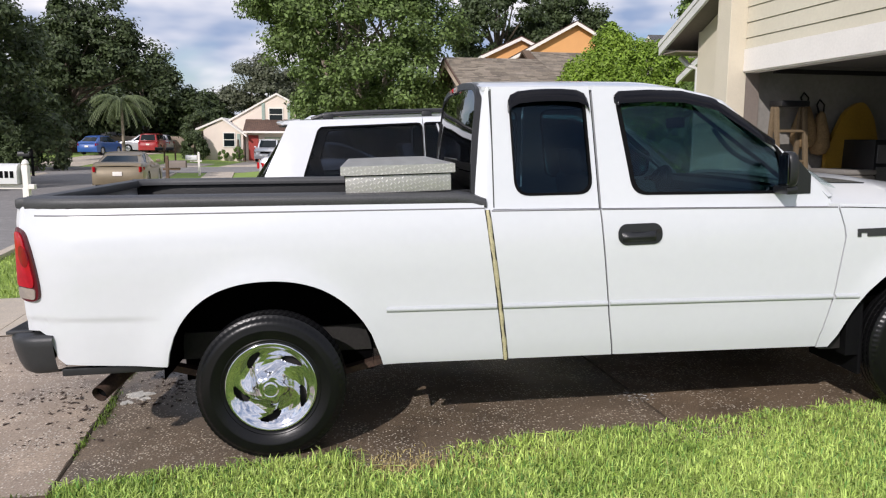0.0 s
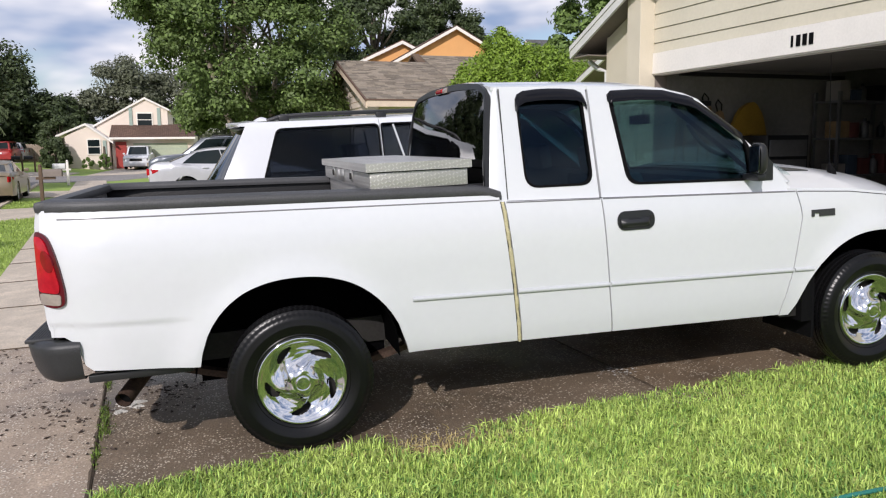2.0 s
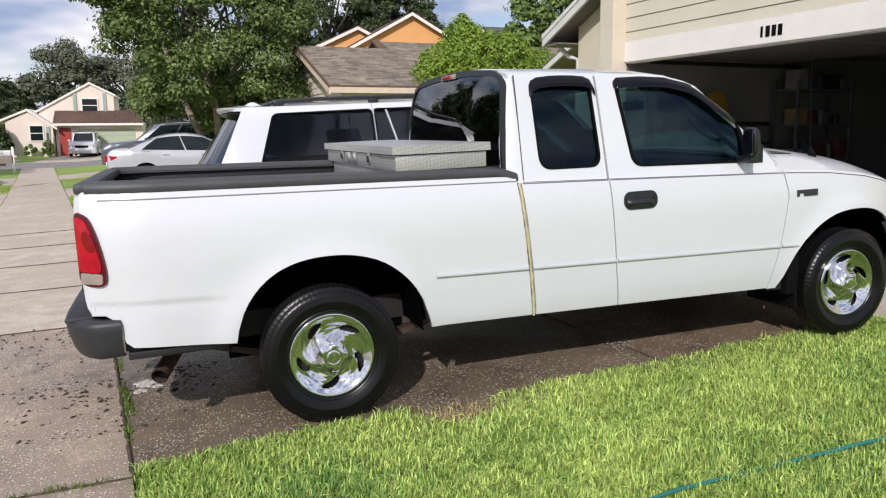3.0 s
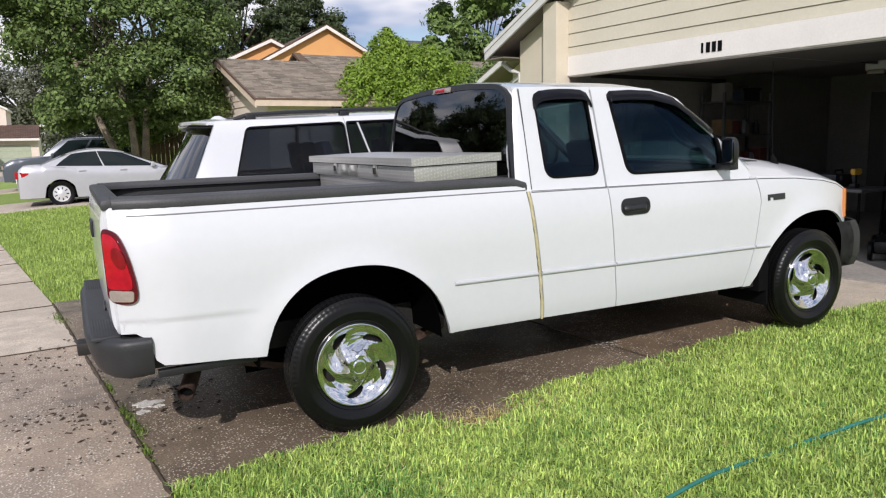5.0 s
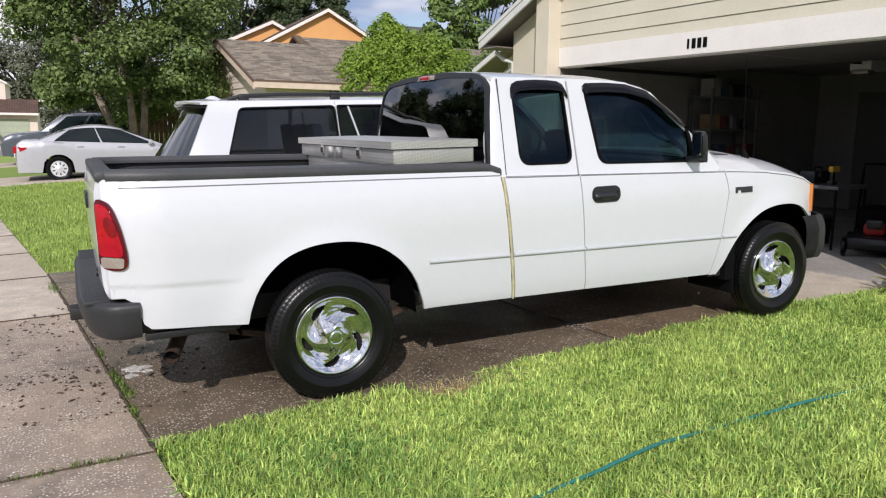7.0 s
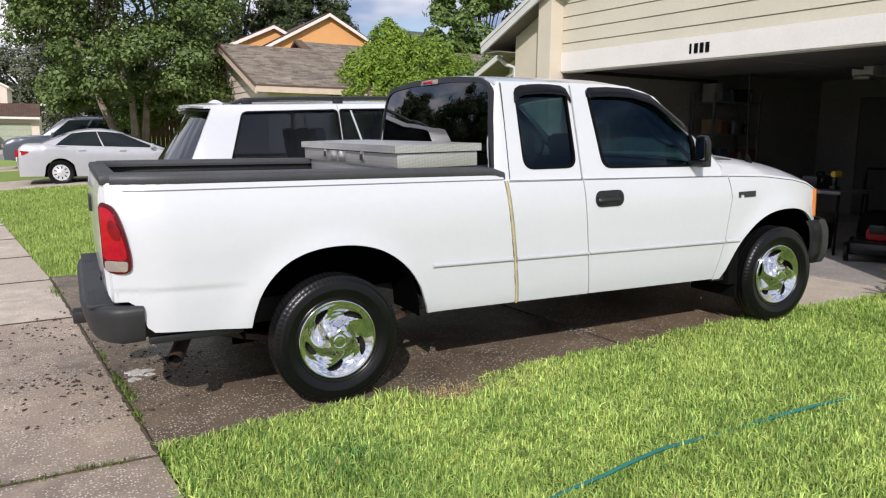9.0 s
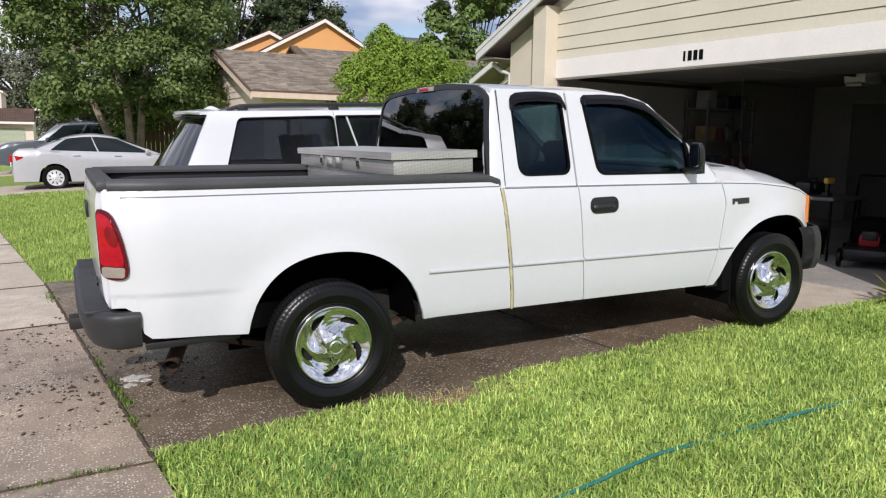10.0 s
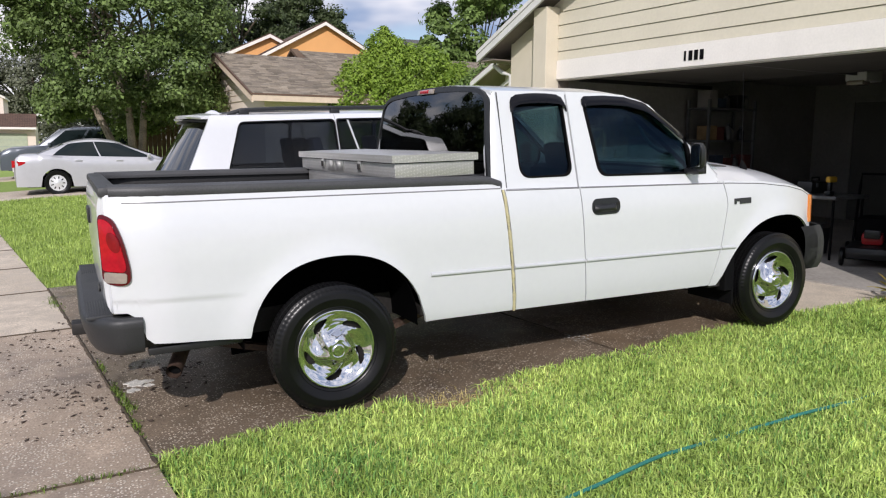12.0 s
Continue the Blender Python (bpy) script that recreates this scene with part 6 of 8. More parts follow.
for dx in (-0.24, 0.24):
    part("leg", Geo().tube([(dx, -0.24, 0.0), (dx, 0.34, 0.90)], 0.012, 6), GREY_METAL, chair)
    part("leg", Geo().tube([(dx, 0.26, 0.0), (dx, -0.24, 0.44), (dx, -0.22, 0.62)], 0.012, 6), GREY_METAL, chair)
    part("armrest", Geo().box(dx - 0.025, -0.24, 0.61, dx + 0.025, 0.20, 0.635, 0.008), BLACK_PLASTIC, chair)
jug = thing("fuel_can", "red plastic fuel can standing on the garage floor", "can", inside(1.30, 0.80))
part("tank", Geo().box(-0.10, -0.08, 0.0, 0.10, 0.08, 0.22, 0.03), RED_PLASTIC, jug)
part("spout", Geo().tube([(0.06, 0, 0.21), (0.08, 0, 0.27), (0.14, 0, 0.31)], 0.018, 8), YELLOW, jug)


# ---------------- neighbouring houses ----------------
def brick_rows(name, color, dark, sx, sy):
    """Roof shingle: courses with broken joints, by a brick pattern that follows the slope."""
    m = mat(name, color, 0.95, vary=0.2, scale=0.7, fine=18, other=dark)
    n, l = m.node_tree.nodes, m.node_tree.links
    tc, mp, bk = n.new("ShaderNodeTexCoord"), n.new("ShaderNodeMapping"), n.new("ShaderNodeTexBrick")
    mp.inputs["Scale"].default_value = (sx, sy, 1)
    bk.inputs["Scale"].default_value = 1.0
    bk.inputs["Mortar Size"].default_value = 0.045
    bk.inputs["Color1"].default_value, bk.inputs["Color2"].default_value = (1.22, 1.19, 1.15, 1), (0.62, 0.60, 0.60, 1)
    bk.inputs["Mortar"].default_value = (0.40, 0.38, 0.37, 1)
    mx = n.new("ShaderNodeMix")
    mx.data_type, mx.blend_type = "RGBA", "MULTIPLY"
    mx.inputs[0].default_value = 1.0
    b = n["Principled BSDF"]
    src = b.inputs["Base Color"].links[0].from_socket
    l.new(tc.outputs["Object"], mp.inputs[0])
    l.new(mp.outputs[0], bk.inputs["Vector"])
    l.new(src, mx.inputs[6])
    l.new(bk.outputs["Color"], mx.inputs[7])
    l.new(mx.outputs[2], b.inputs["Base Color"])
    return m


SHINGLE_ROWS = brick_rows("shingle_courses", (0.27, 0.228, 0.188), (0.185, 0.155, 0.128), 1.9, 5.5)
BROWN_ROOF = brick_rows("brown_shingle_courses", (0.155, 0.095, 0.070), (0.11, 0.07, 0.055), 1.6, 5.0)
GREY_ROOF = brick_rows("grey_shingle_courses", (0.16, 0.165, 0.17), (0.11, 0.115, 0.12), 1.6, 5.0)


def gable_house(name, label, m, x0, x1, half, eave, ridge, wall, roof, over=0.45, trim_mat=TRIM_WHITE):
    """A gabled block along x with its gables at x0 and x1; its middle is at y = 0."""
    t = thing(name, label, "house", m)
    part("wall", Geo().loft([[(x, -half, -0.3), (x, half, -0.3), (x, half, eave), (x, 0, ridge - 0.10), (x, -half, eave)] for x in (x0, x1)]), wall, t, smooth=0)
    run = (ridge - eave) / half
    for s in (-1, 1):
        y1, z1 = s * (half + over), eave - run * over
        slope(x0 - over, x1 + over, 0, ridge + 0.05, y1, z1 + 0.05, 0.06, "roof", roof, t)
        part("eave_board", Geo().box(x0 - over, y1 - 0.02, z1 - 0.14, x1 + over, y1 + 0.02, z1 + 0.02), trim_mat, t, smooth=0)
        for x in (x0 - over, x1 + over):
            slope(x - 0.02, x + 0.03, 0, ridge - 0.012, y1, z1 - 0.012, 0.17, "rake_board", trim_mat, t)
    return t


neighbour = gable_house("neighbour_house", "cream house with a grey-brown shingle gable roof", pose(3.45, 20.6, 0, 0, 0, 3.0), 0.0, 16.0, 3.7, 2.84, 4.12, CREAM_FAR, SHINGLE_ROWS, trim_mat=mat("tan_trim", (0.66, 0.53, 0.42), 0.7))
slope(2.55, 15.5, 0.9, 4.50, -3.4, 3.0, 0.06, "upper_roof", SHINGLE_ROWS, neighbour)
slope(2.55, 15.5, 0.9, 4.50, 5.0, 3.0, 0.06, "upper_roof", SHINGLE_ROWS, neighbour)
BROWN_TRIM = mat("brown_drip_edge", (0.13, 0.075, 0.055), 0.7, vary=0.2)
for s in (-1, 1):
    slope(-0.49, -0.455, 0, 4.180, s * 4.17, 4.180 - 4.17 * (4.12 - 2.84) / 3.7, 0.055, "drip_edge", BROWN_TRIM, neighbour)
    part("drip_edge", Geo().box(-0.46, s * 4.15 - 0.03, 2.700, 16.4, s * 4.15 + 0.045, 2.745), BROWN_TRIM, neighbour, smooth=0)
SHINGLE_TAB = mat("shingle_tab", (0.290, 0.248, 0.195), 0.95, vary=0.2, scale=0.9, fine=30, bump=0.3, other=(0.20, 0.170, 0.140), island=0.34)


def shingle_field(parent, x0, x1, ya, za, yb, zb, seed):
    """Three-tab shingles lapped down a slope, each a little askew."""
    q5 = random.Random(seed)
    g5 = Geo()
    run = Vector((0, yb - ya, zb - za))
    up5 = Vector((0, zb - za, ya - yb)).normalized()
    if up5.z < 0:
        up5 = -up5
    rows5 = int(run.length / 0.130)
    down = run / rows5
    for j in range(rows5):
        x = x0 - q5.uniform(0, 0.3)
        while x < x1:
            w = q5.uniform(0.18, 0.34)
            a, b = max(x + 0.006, x0), min(x + w, x1)
            x += w
            if b - a < 0.03:
                continue
            top = Vector((0, ya, za)) + down * j + up5 * 0.006
            low = Vector((0, ya, za)) + down * (j + 1.02 + q5.uniform(-0.03, 0.05)) + up5 * (0.020 + q5.uniform(0, 0.008))
            base = low - up5 * 0.020
            g5.add([(a, top.y, top.z), (b, top.y, top.z), (b, low.y, low.z), (a, low.y, low.z), (a, base.y, base.z), (b, base.y, base.z)], [(0, 1, 2, 3), (3, 2, 5, 4), (0, 3, 4), (1, 5, 2)])
    ob = part("shingles", g5, SHINGLE_TAB, parent, smooth=0, recalc=False)
    return tagged(ob, "lapped grey-brown roof shingles", kind="stuff")


shingle_field(neighbour, -0.44, 12.0, 0.0, 4.175, -4.15, 2.740, 61)
shingle_field(neighbour, 2.56, 13.5, 0.9, 4.505, -3.4, 3.005, 62)
dormer = part("dormer_gable", Geo().loft([[(x, -0.16, 3.95), (x, 1.80, 3.95), (x, 0.90, 4.44)] for x in (2.50, 2.54)]), TRIM_WHITE, neighbour, smooth=0)
for ya, yb in ((0.9, -0.35), (0.9, 2.15)):
    slope(2.30, 2.55, ya, 4.56, yb, 3.95, 0.09, "dormer_rake", WOOD_FENCE, dormer)
for k in range(6):
    part("gable_plank", Geo().box(-0.03, -3.4 + 0.52 * k, 2.66 + 0.19 * k, 0.0, 3.4 - 0.55 * k, 2.68 + 0.19 * k + 0.14), CREAM_FAR, neighbour, smooth=0)
gable_house("orange_house", "two-storey orange stucco house with white gable trim", pose(11.5, 36.0, 0, 0, 0, 90), 0.0, 9.0, 3.6, 5.75, 7.72, ORANGE, BROWN_ROOF, 0.3)
gable_house("orange_house_wing", "lower gable of the orange stucco house", pose(8.9, 37.5, 0, 0, 0, 90), 0.0, 8.0, 1.9, 6.2, 7.10, ORANGE, BROWN_ROOF, 0.25)
gable_house("grey_roof_house", "house with a dark grey roof behind the shrubs", pose(11.3, 31.0, 0, 0, 0, 0), 2.7, 14.0, 4.0, 3.9, 6.40, CREAM_FAR, GREY_ROOF)

# the far house with the red door
far = thing("far_house", "pale pink two-storey house with red front door and green garage door", "house", pose(0, 60, 0.1))
part("garage_wall", Geo().box(-9.2, 0, -0.3, -3.1, 7, 2.3), CREAM_FAR, far, smooth=0)
part("left_wing", Geo().loft([[(-12.4, y, -0.3), (-9.3, y, -0.3), (-9.3, y, 1.9), (-10.9, y, 3.1), (-12.4, y, 2.25)] for y in (-0.6, 7)]), CREAM_FAR, far, smooth=0)
part("upper_storey", Geo().loft([[(-10.4, y, 2.2), (-5.1, y, 2.2), (-5.1, y, 4.35), (-6.75, y, 5.18), (-10.4, y, 3.10)] for y in (1.2, 7)]), CREAM_FAR, far, smooth=0)
part("skirt_roof", Geo().slab(lambda u, v: Vector((lerp(-9.3, -3.0, u), lerp(-0.6, 1.25, v), lerp(2.15, 3.2, v))), 2, 2, lambda u, v: (0, 0, -0.08)), BROWN_ROOF, far, smooth=0)
for pts, y in (([(-13.0, 2.35), (-10.9, 3.25), (-9.0, 1.85)], -0.75), ([(-10.7, 3.10), (-6.75, 5.33), (-4.95, 4.40)], 1.05)):
    for a, b in zip(pts, pts[1:]):
        part("rake_board", Geo().add([(a[0], y, a[1] - 0.16), (b[0], y, b[1] - 0.16), (b[0], y, b[1]), (a[0], y, a[1]), (a[0], y + 6, a[1] - 0.16), (b[0], y + 6, b[1] - 0.16), (b[0], y + 6, b[1]), (a[0], y + 6, a[1])], [(0, 1, 2, 3), (7, 6, 5, 4), (0, 4, 5, 1), (2, 6, 7, 3), (1, 5, 6, 2), (0, 3, 7, 4)]), TRIM_WHITE, far, smooth=0)
part("eave_board", Geo().box(-9.3, -0.66, 2.02, -3.0, -0.6, 2.18), TRIM_WHITE, far, smooth=0)
gd = part("garage_door", Geo().box(-7.65, -0.04, -0.2, -3.65, 0.02, 1.72), GREEN_DOOR, far, "pale green garage door", smooth=0)
for k in range(1, 4):
    part("panel_groove", Geo().box(-7.65, -0.05, -0.2 + 0.48 * k, -3.65, -0.041, -0.17 + 0.48 * k), TEAL, gd, smooth=0)
part("front_door", Geo().box(-8.95, -0.05, -0.2, -8.15, 0.02, 1.85), RED_DOOR, far, "red front door", smooth=0)
for x0, x1, z0, z1, y in ((-10.8, -9.98, 0.95, 2.0, -0.62), (-7.35, -6.30, 3.08, 4.05, 1.18)):
    w = part("window", Geo().box(x0 - 0.08, y - 0.05, z0 - 0.08, x1 + 0.08, y + 0.03, z1 + 0.08), TRIM_WHITE, far, smooth=0)
    for a, b in ((z0, (z0 + z1) / 2 - 0.03), ((z0 + z1) / 2 + 0.03, z1)):
        part("pane", Geo().box(x0, y - 0.06, a, x1, y - 0.049, b), CAR_GLASS, w, smooth=0)
for x in (-7.85, -5.75):
    part("trim_strip", Geo().box(x - 0.12, 1.12, 3.1, x + 0.12, 1.19, 4.5), TEAL, far, smooth=0)
part("trim_strip", Geo().box(-9.75, -0.68, 0.3, -9.50, -0.61, 1.95), TEAL, far, smooth=0)
gable_house("grey_house", "far pale house with a grey roof behind a fence", pose(-25.5, 84, 0.2, 0, 0, 0), -2.0, 5.5, 4.0, 1.95, 3.75, CREAM_FAR, GREY_ROOF, trim_mat=FASCIA)
gable_house("brown_house", "low brown house shaded by trees", pose(-31.0, 72, 0.2, 0, 0, 0), -3.0, 4.5, 3.2, 2.0, 3.4, WOOD_FENCE, BROWN_ROOF)


def picket_fence(label, x0, x1, y, z, h, material, step=0.15):
    t = thing("wooden_fence", label, "fence", pose(x0, y, z))
    n = int((x1 - x0) / step)
    me = None
    for k in range(n):
        if me is None:
            p = part("board", Geo().box(0, -0.012, 0, step - 0.012, 0.012, h, 0.003), material, t, smooth=0)
            me = p.data
        else:
            p = new("board", me)
            p.parent = t
        p.location = (k * step, 0, 0.01 * ((k * 7) % 5))
    part("rail", Geo().box(0, 0.012, h * 0.25, n * step, 0.05, h * 0.25 + 0.08), material, t, smooth=0)
    part("rail", Geo().box(0, 0.012, h * 0.8, n * step, 0.05, h * 0.8 + 0.08), material, t, smooth=0)
    return t


picket_fence("weathered brown wooden fence behind the big tree", 0.9, 3.3, 24.5, 0.25, 1.85, WOOD_FENCE)
TAN_FENCE = mat("tan_fence_wood", (0.34, 0.27, 0.21), 0.9, vary=0.2, scale=2, fine=20)
picket_fence("tan wooden fence between two far houses", -24.5, -15.3, 72, 0.1, 1.75, TAN_FENCE, 0.2)


# ---------------- mailboxes ----------------
def mailbox(label, m, size=1.0, post=TRIM_WHITE, box_mat=WHITE_ENAMEL, bars=False, h=1.0):
    t = thing("mailbox", label, "mailbox", m)
    part("post", Geo().box(-0.05, -0.05, 0, 0.05, 0.05, h + 0.30, 0.008).spin([(0.0, 0), (0.05, 0), (0.06, 0.03), (0.035, 0.08), (0.0, 0.10)], 12, pose(0, 0, h + 0.30)), post, t)
    part("arm", Geo().box(-0.42, -0.045, h - 0.09, 0.14, 0.045, h - 0.01, 0.008), post, t)
    b = Geo()
    prof = [(-0.10, 0.0), (0.10, 0.0), (0.10, 0.14), (0.085, 0.19), (0.05, 0.225), (0.0, 0.235), (-0.05, 0.225), (-0.085, 0.19), (-0.10, 0.14)]
    b.loft([[(x, y * size, h + z * size) for y, z in prof] for x in (-0.62, -0.08)])
    bx = part("box", b, box_mat, t)
    if bars:
        for k in range(4):
            part("number_bar", Geo().box(-0.44 + 0.085 * k, -0.107 * size, h + 0.10, -0.385 + 0.085 * k, -0.101 * size, h + 0.21, 0.002), BLACK, bx, "dark plain bar in place of a numeral")
    return t


mailbox("white wooden mailbox on a white post by the street", pose(-5.09, 9.45, -0.20, 0, 0, -4), 1.4, bars=True, h=1.05)
mailbox("white mailbox on a white post down the street", pose(-7.70, 35, -0.22, 0, 0, 0), h=0.80)
for x, y in ((-12.9, 52), (-13.7, 52.2)):
    mailbox("dark mailbox on a brown post down the street", pose(x, y, -0.05), post=WOOD_FENCE, box_mat=BLACK_PLASTIC, h=0.85)
mailbox("weathered brown mailbox on a wooden post at the kerb", pose(-6.1, 22.5, -0.20, 0, 0, 180), post=WOOD_FENCE, box_mat=SOFFIT, h=0.85)
mailbox("black mailbox on a black post across the street", pose(-15.4, 34.6, -0.2), post=BLACK, box_mat=BLACK_PLASTIC, h=0.95)


# ---------------- trees and shrubs ----------------
def raw_mesh(name, verts, loops, sizes, material, parent=None):
    """A large mesh straight from arrays."""
    me = bpy.data.meshes.new(name)
    me.vertices.add(len(verts))
    me.vertices.foreach_set("co", np.asarray(verts, dtype=np.float32).ravel())
    me.loops.add(len(loops))
    me.loops.foreach_set("vertex_index", np.asarray(loops, dtype=np.int32))
    me.polygons.add(len(sizes))
    starts = np.concatenate(([0], np.cumsum(sizes)[:-1])).astype(np.int32)
    me.polygons.foreach_set("loop_start", starts)
    me.update(calc_edges=True)
    me.validate()
    me.materials.append(material)
    ob = new(name, me)
    if parent:
        ob.parent = parent
    return ob


def leaf_cloud(name, centres, size, material, parent, seed, up=0.4, long=1.6, out=None):
    """One four-cornered leaf at each centre, turned towards out where that is given."""
    r = np.random.RandomState(seed)
    n = len(centres)
    nrm = r.normal(size=(n, 3)) * (1.0 if out is None else 0.5) + np.array((0, -0.15, up))
    if out is not None:
        nrm = nrm + out
    nrm /= np.linalg.norm(nrm, axis=1)[:, None]
    a = np.cross(nrm, r.normal(size=(n, 3)))
    a /= np.linalg.norm(a, axis=1)[:, None]
    b = np.cross(nrm, a)
    s = size * r.uniform(0.65, 1.35, (n, 1))
    fold = nrm * s * 0.15
    quad = np.stack((centres - a * s * long * 0.5, centres + b * s * 0.42 + fold, centres + a * s * long * 0.5, centres - b * s * 0.42 + fold), axis=1).reshape(-1, 3)
    return raw_mesh(name, quad, np.arange(n * 4), np.full(n, 4), material, parent)


def tree(label, x, y, z, height, crown, leaves, size, material, seed, trunk=0.22, stems=1, clumps=70, low=0.3, spread=0.55, name="tree", bark=None, foot=0.0, allow=None, belly=0.0):
    """Trunk or trunks, limbs that reach into the clumps, and a crown of single leaves with gaps."""
    t = thing(name, label, "tree", pose(x, y, z))
    r = np.random.RandomState(seed)
    rx, ry, rz = crown
    cz = height - rz
    cl = []
    while len(cl) < clumps:
        d = r.normal(size=3)
        d /= np.linalg.norm(d)
        q = d * r.uniform(0.35, 1.0) ** 0.45
        if q[2] < -1 + low * r.uniform(0.2, 1.4):
            continue
        wob = 1 + belly * max(0.0, -q[2]) ** 0.6 + 0.16 * math.sin(3 * math.atan2(d[1], d[0]) + seed) + 0.12 * math.sin(5 * d[2] + seed)
        c = (q[0] * rx * wob, q[1] * ry * wob, cz + q[2] * rz * min(1.15, wob))
        if allow is None or allow(*c):
            cl.append(c)
    cl = np.array(cl)
    wood = Geo()
    tops = []
    for k in range(stems):
        a = 2 * math.pi * k / stems + seed
        off = 0.0 if stems == 1 else 0.17
        top = Vector((foot * 0.4 + math.cos(a) * rx * 0.42 * (stems > 1), math.sin(a) * ry * 0.42 * (stems > 1), cz * r.uniform(0.75, 1.0)))
        base = Vector((foot + math.cos(a) * off, math.sin(a) * off, -0.15))
        mid = base.lerp(top, 0.5) + Vector((r.uniform(-0.3, 0.3), r.uniform(-0.3, 0.3), 0)) * (1.0 if stems > 1 else 0.5)
        w = trunk / math.sqrt(stems)
        wood.tube([base, base + Vector((0, 0, 0.3)), mid, top, top + Vector((0, 0, rz * 0.5))], [w * 1.6, w * 1.15, w * 0.75, w * 0.40, w * 0.12], 8)
        tops.append((mid, top, w))
    for c in cl[:: max(1, len(cl) // 26)]:
        mid, top, w = tops[r.randint(len(tops))]
        s = mid.lerp(top, r.uniform(0.1, 1.0))
        e = Vector(c)
        wood.tube([s, s.lerp(e, 0.5) + Vector((0, 0, 0.12 * (e - s).length * r.uniform(-0.3, 1))), e], [w * 0.42, w * 0.26, w * 0.08], 6)
    part("trunk", wood, bark or BARK, t)
    per = leaves // len(cl)
    pts, nrm = [], []
    for c in cl:
        rad = spread * (rx * ry * rz) ** (1 / 3) * 0.42 * r.uniform(0.65, 1.35)
        d = r.normal(size=(per, 3))
        d /= np.linalg.norm(d, axis=1)[:, None]
        # sprays of leaves over the outside of a flattened tuft, ragged at its rim
        fray = 1 + 0.35 * np.sin(3 * np.arctan2(d[:, 1], d[:, 0]) + c[0] * 7) * np.sin(4 * d[:, 2] + c[2] * 5)
        q = d * (r.uniform(0.25, 1.0, per) ** 0.5 * fray)[:, None] * rad
        q[:, 2] = q[:, 2] * 0.62 - 0.18 * rad * (d[:, 0] ** 2 + d[:, 1] ** 2)
        pts.append(np.array(c) + q + r.normal(size=(per, 3)) * rad * 0.10)
        nrm.append(d)
    leaf_cloud("crown", np.concatenate(pts), size, material, t, seed, 0.55, 1.5, np.concatenate(nrm))
    return t


def open_below(x, y, z):
    """The big tree: clear of the cars below, pulled in low on the street side, hollow round its stems."""
    if z < (2.30 if y < 0.3 or x < 0.2 else 1.65) + 0.2 * math.sin(2.1 * x + y):
        return False
    if x < -1.55 and z < 4.4 or x < -2.35 and z < 5.6 or x < -2.7 or x > 3.3 and z < 4.6:
        return False
    return not (z < 2.8 and 0.8 < x < 1.5 and y < 0.6)


tree("big broad-leaved tree with several stems and a full green crown", -0.25, 22.2, 0.15, 10.6, (3.25, 3.0, 4.75), 175000, 0.086, LEAF, 3, 0.24, 4, 320, 0.02, 0.41, bark=BARK_PALE, foot=0.95, allow=open_below, belly=0.45)
tree("bright green tree behind the house", 15.6, 26.3, 0.2, 9.0, (2.7, 2.3, 3.6), 42000, 0.145, LEAF_MID, 5, 0.12, 1, 130, 0.0, 0.46)
tree("dark pine-like tree behind the orange house", 12.0, 62, 0.4, 15.5, (4.4, 4, 5.4), 26000, 0.21, LEAF_DARK, 8, 0.35, 1, 60)
tree("dark tall tree behind the orange house", 16.8, 64, 0.4, 16.2, (3.6, 3.6, 5.2), 26000, 0.21, LEAF_DARK, 9, 0.35, 1, 60)
tree("dark tall tree behind the orange house", 20.3, 63, 0.4, 13.0, (2.2, 2.4, 4.0), 20000, 0.18, LEAF_DARK, 31, 0.35, 1, 60, 0.3, 0.7)
tree("dark spreading oak across the street", -15.4, 26, -0.2, 8.6, (3.4, 3.8, 4.0), 48000, 0.140, LEAF_DARK, 12, 0.26, 1, 150, 0.0, 0.50, belly=0.5)
tree("tall dark oak across the street", -16.0, 44, 0.0, 9.9, (3.5, 3.2, 4.3), 40000, 0.170, LEAF_DARK, 14, 0.22, 1, 130, 0.0, 0.52, foot=-1.8, allow=lambda x, y, z: z > 5.0 or x < -1.0)
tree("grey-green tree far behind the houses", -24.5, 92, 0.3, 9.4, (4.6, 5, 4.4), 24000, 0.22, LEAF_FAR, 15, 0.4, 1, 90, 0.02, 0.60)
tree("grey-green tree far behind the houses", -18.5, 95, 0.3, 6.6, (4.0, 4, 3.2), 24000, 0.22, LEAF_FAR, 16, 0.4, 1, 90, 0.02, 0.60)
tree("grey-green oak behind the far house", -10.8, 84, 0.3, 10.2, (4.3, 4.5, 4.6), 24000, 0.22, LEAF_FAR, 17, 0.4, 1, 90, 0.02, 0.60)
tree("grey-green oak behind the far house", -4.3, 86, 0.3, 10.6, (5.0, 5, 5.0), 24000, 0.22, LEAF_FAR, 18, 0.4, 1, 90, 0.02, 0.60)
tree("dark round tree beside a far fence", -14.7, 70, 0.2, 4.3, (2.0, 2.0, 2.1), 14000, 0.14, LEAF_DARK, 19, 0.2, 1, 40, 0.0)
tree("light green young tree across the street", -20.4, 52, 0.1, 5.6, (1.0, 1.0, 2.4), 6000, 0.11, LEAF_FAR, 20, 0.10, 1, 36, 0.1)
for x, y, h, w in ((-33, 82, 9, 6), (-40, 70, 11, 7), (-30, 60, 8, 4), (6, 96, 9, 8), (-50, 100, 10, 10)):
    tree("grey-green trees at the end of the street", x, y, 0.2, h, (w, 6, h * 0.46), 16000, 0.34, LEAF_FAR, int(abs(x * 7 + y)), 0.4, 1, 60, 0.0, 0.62)


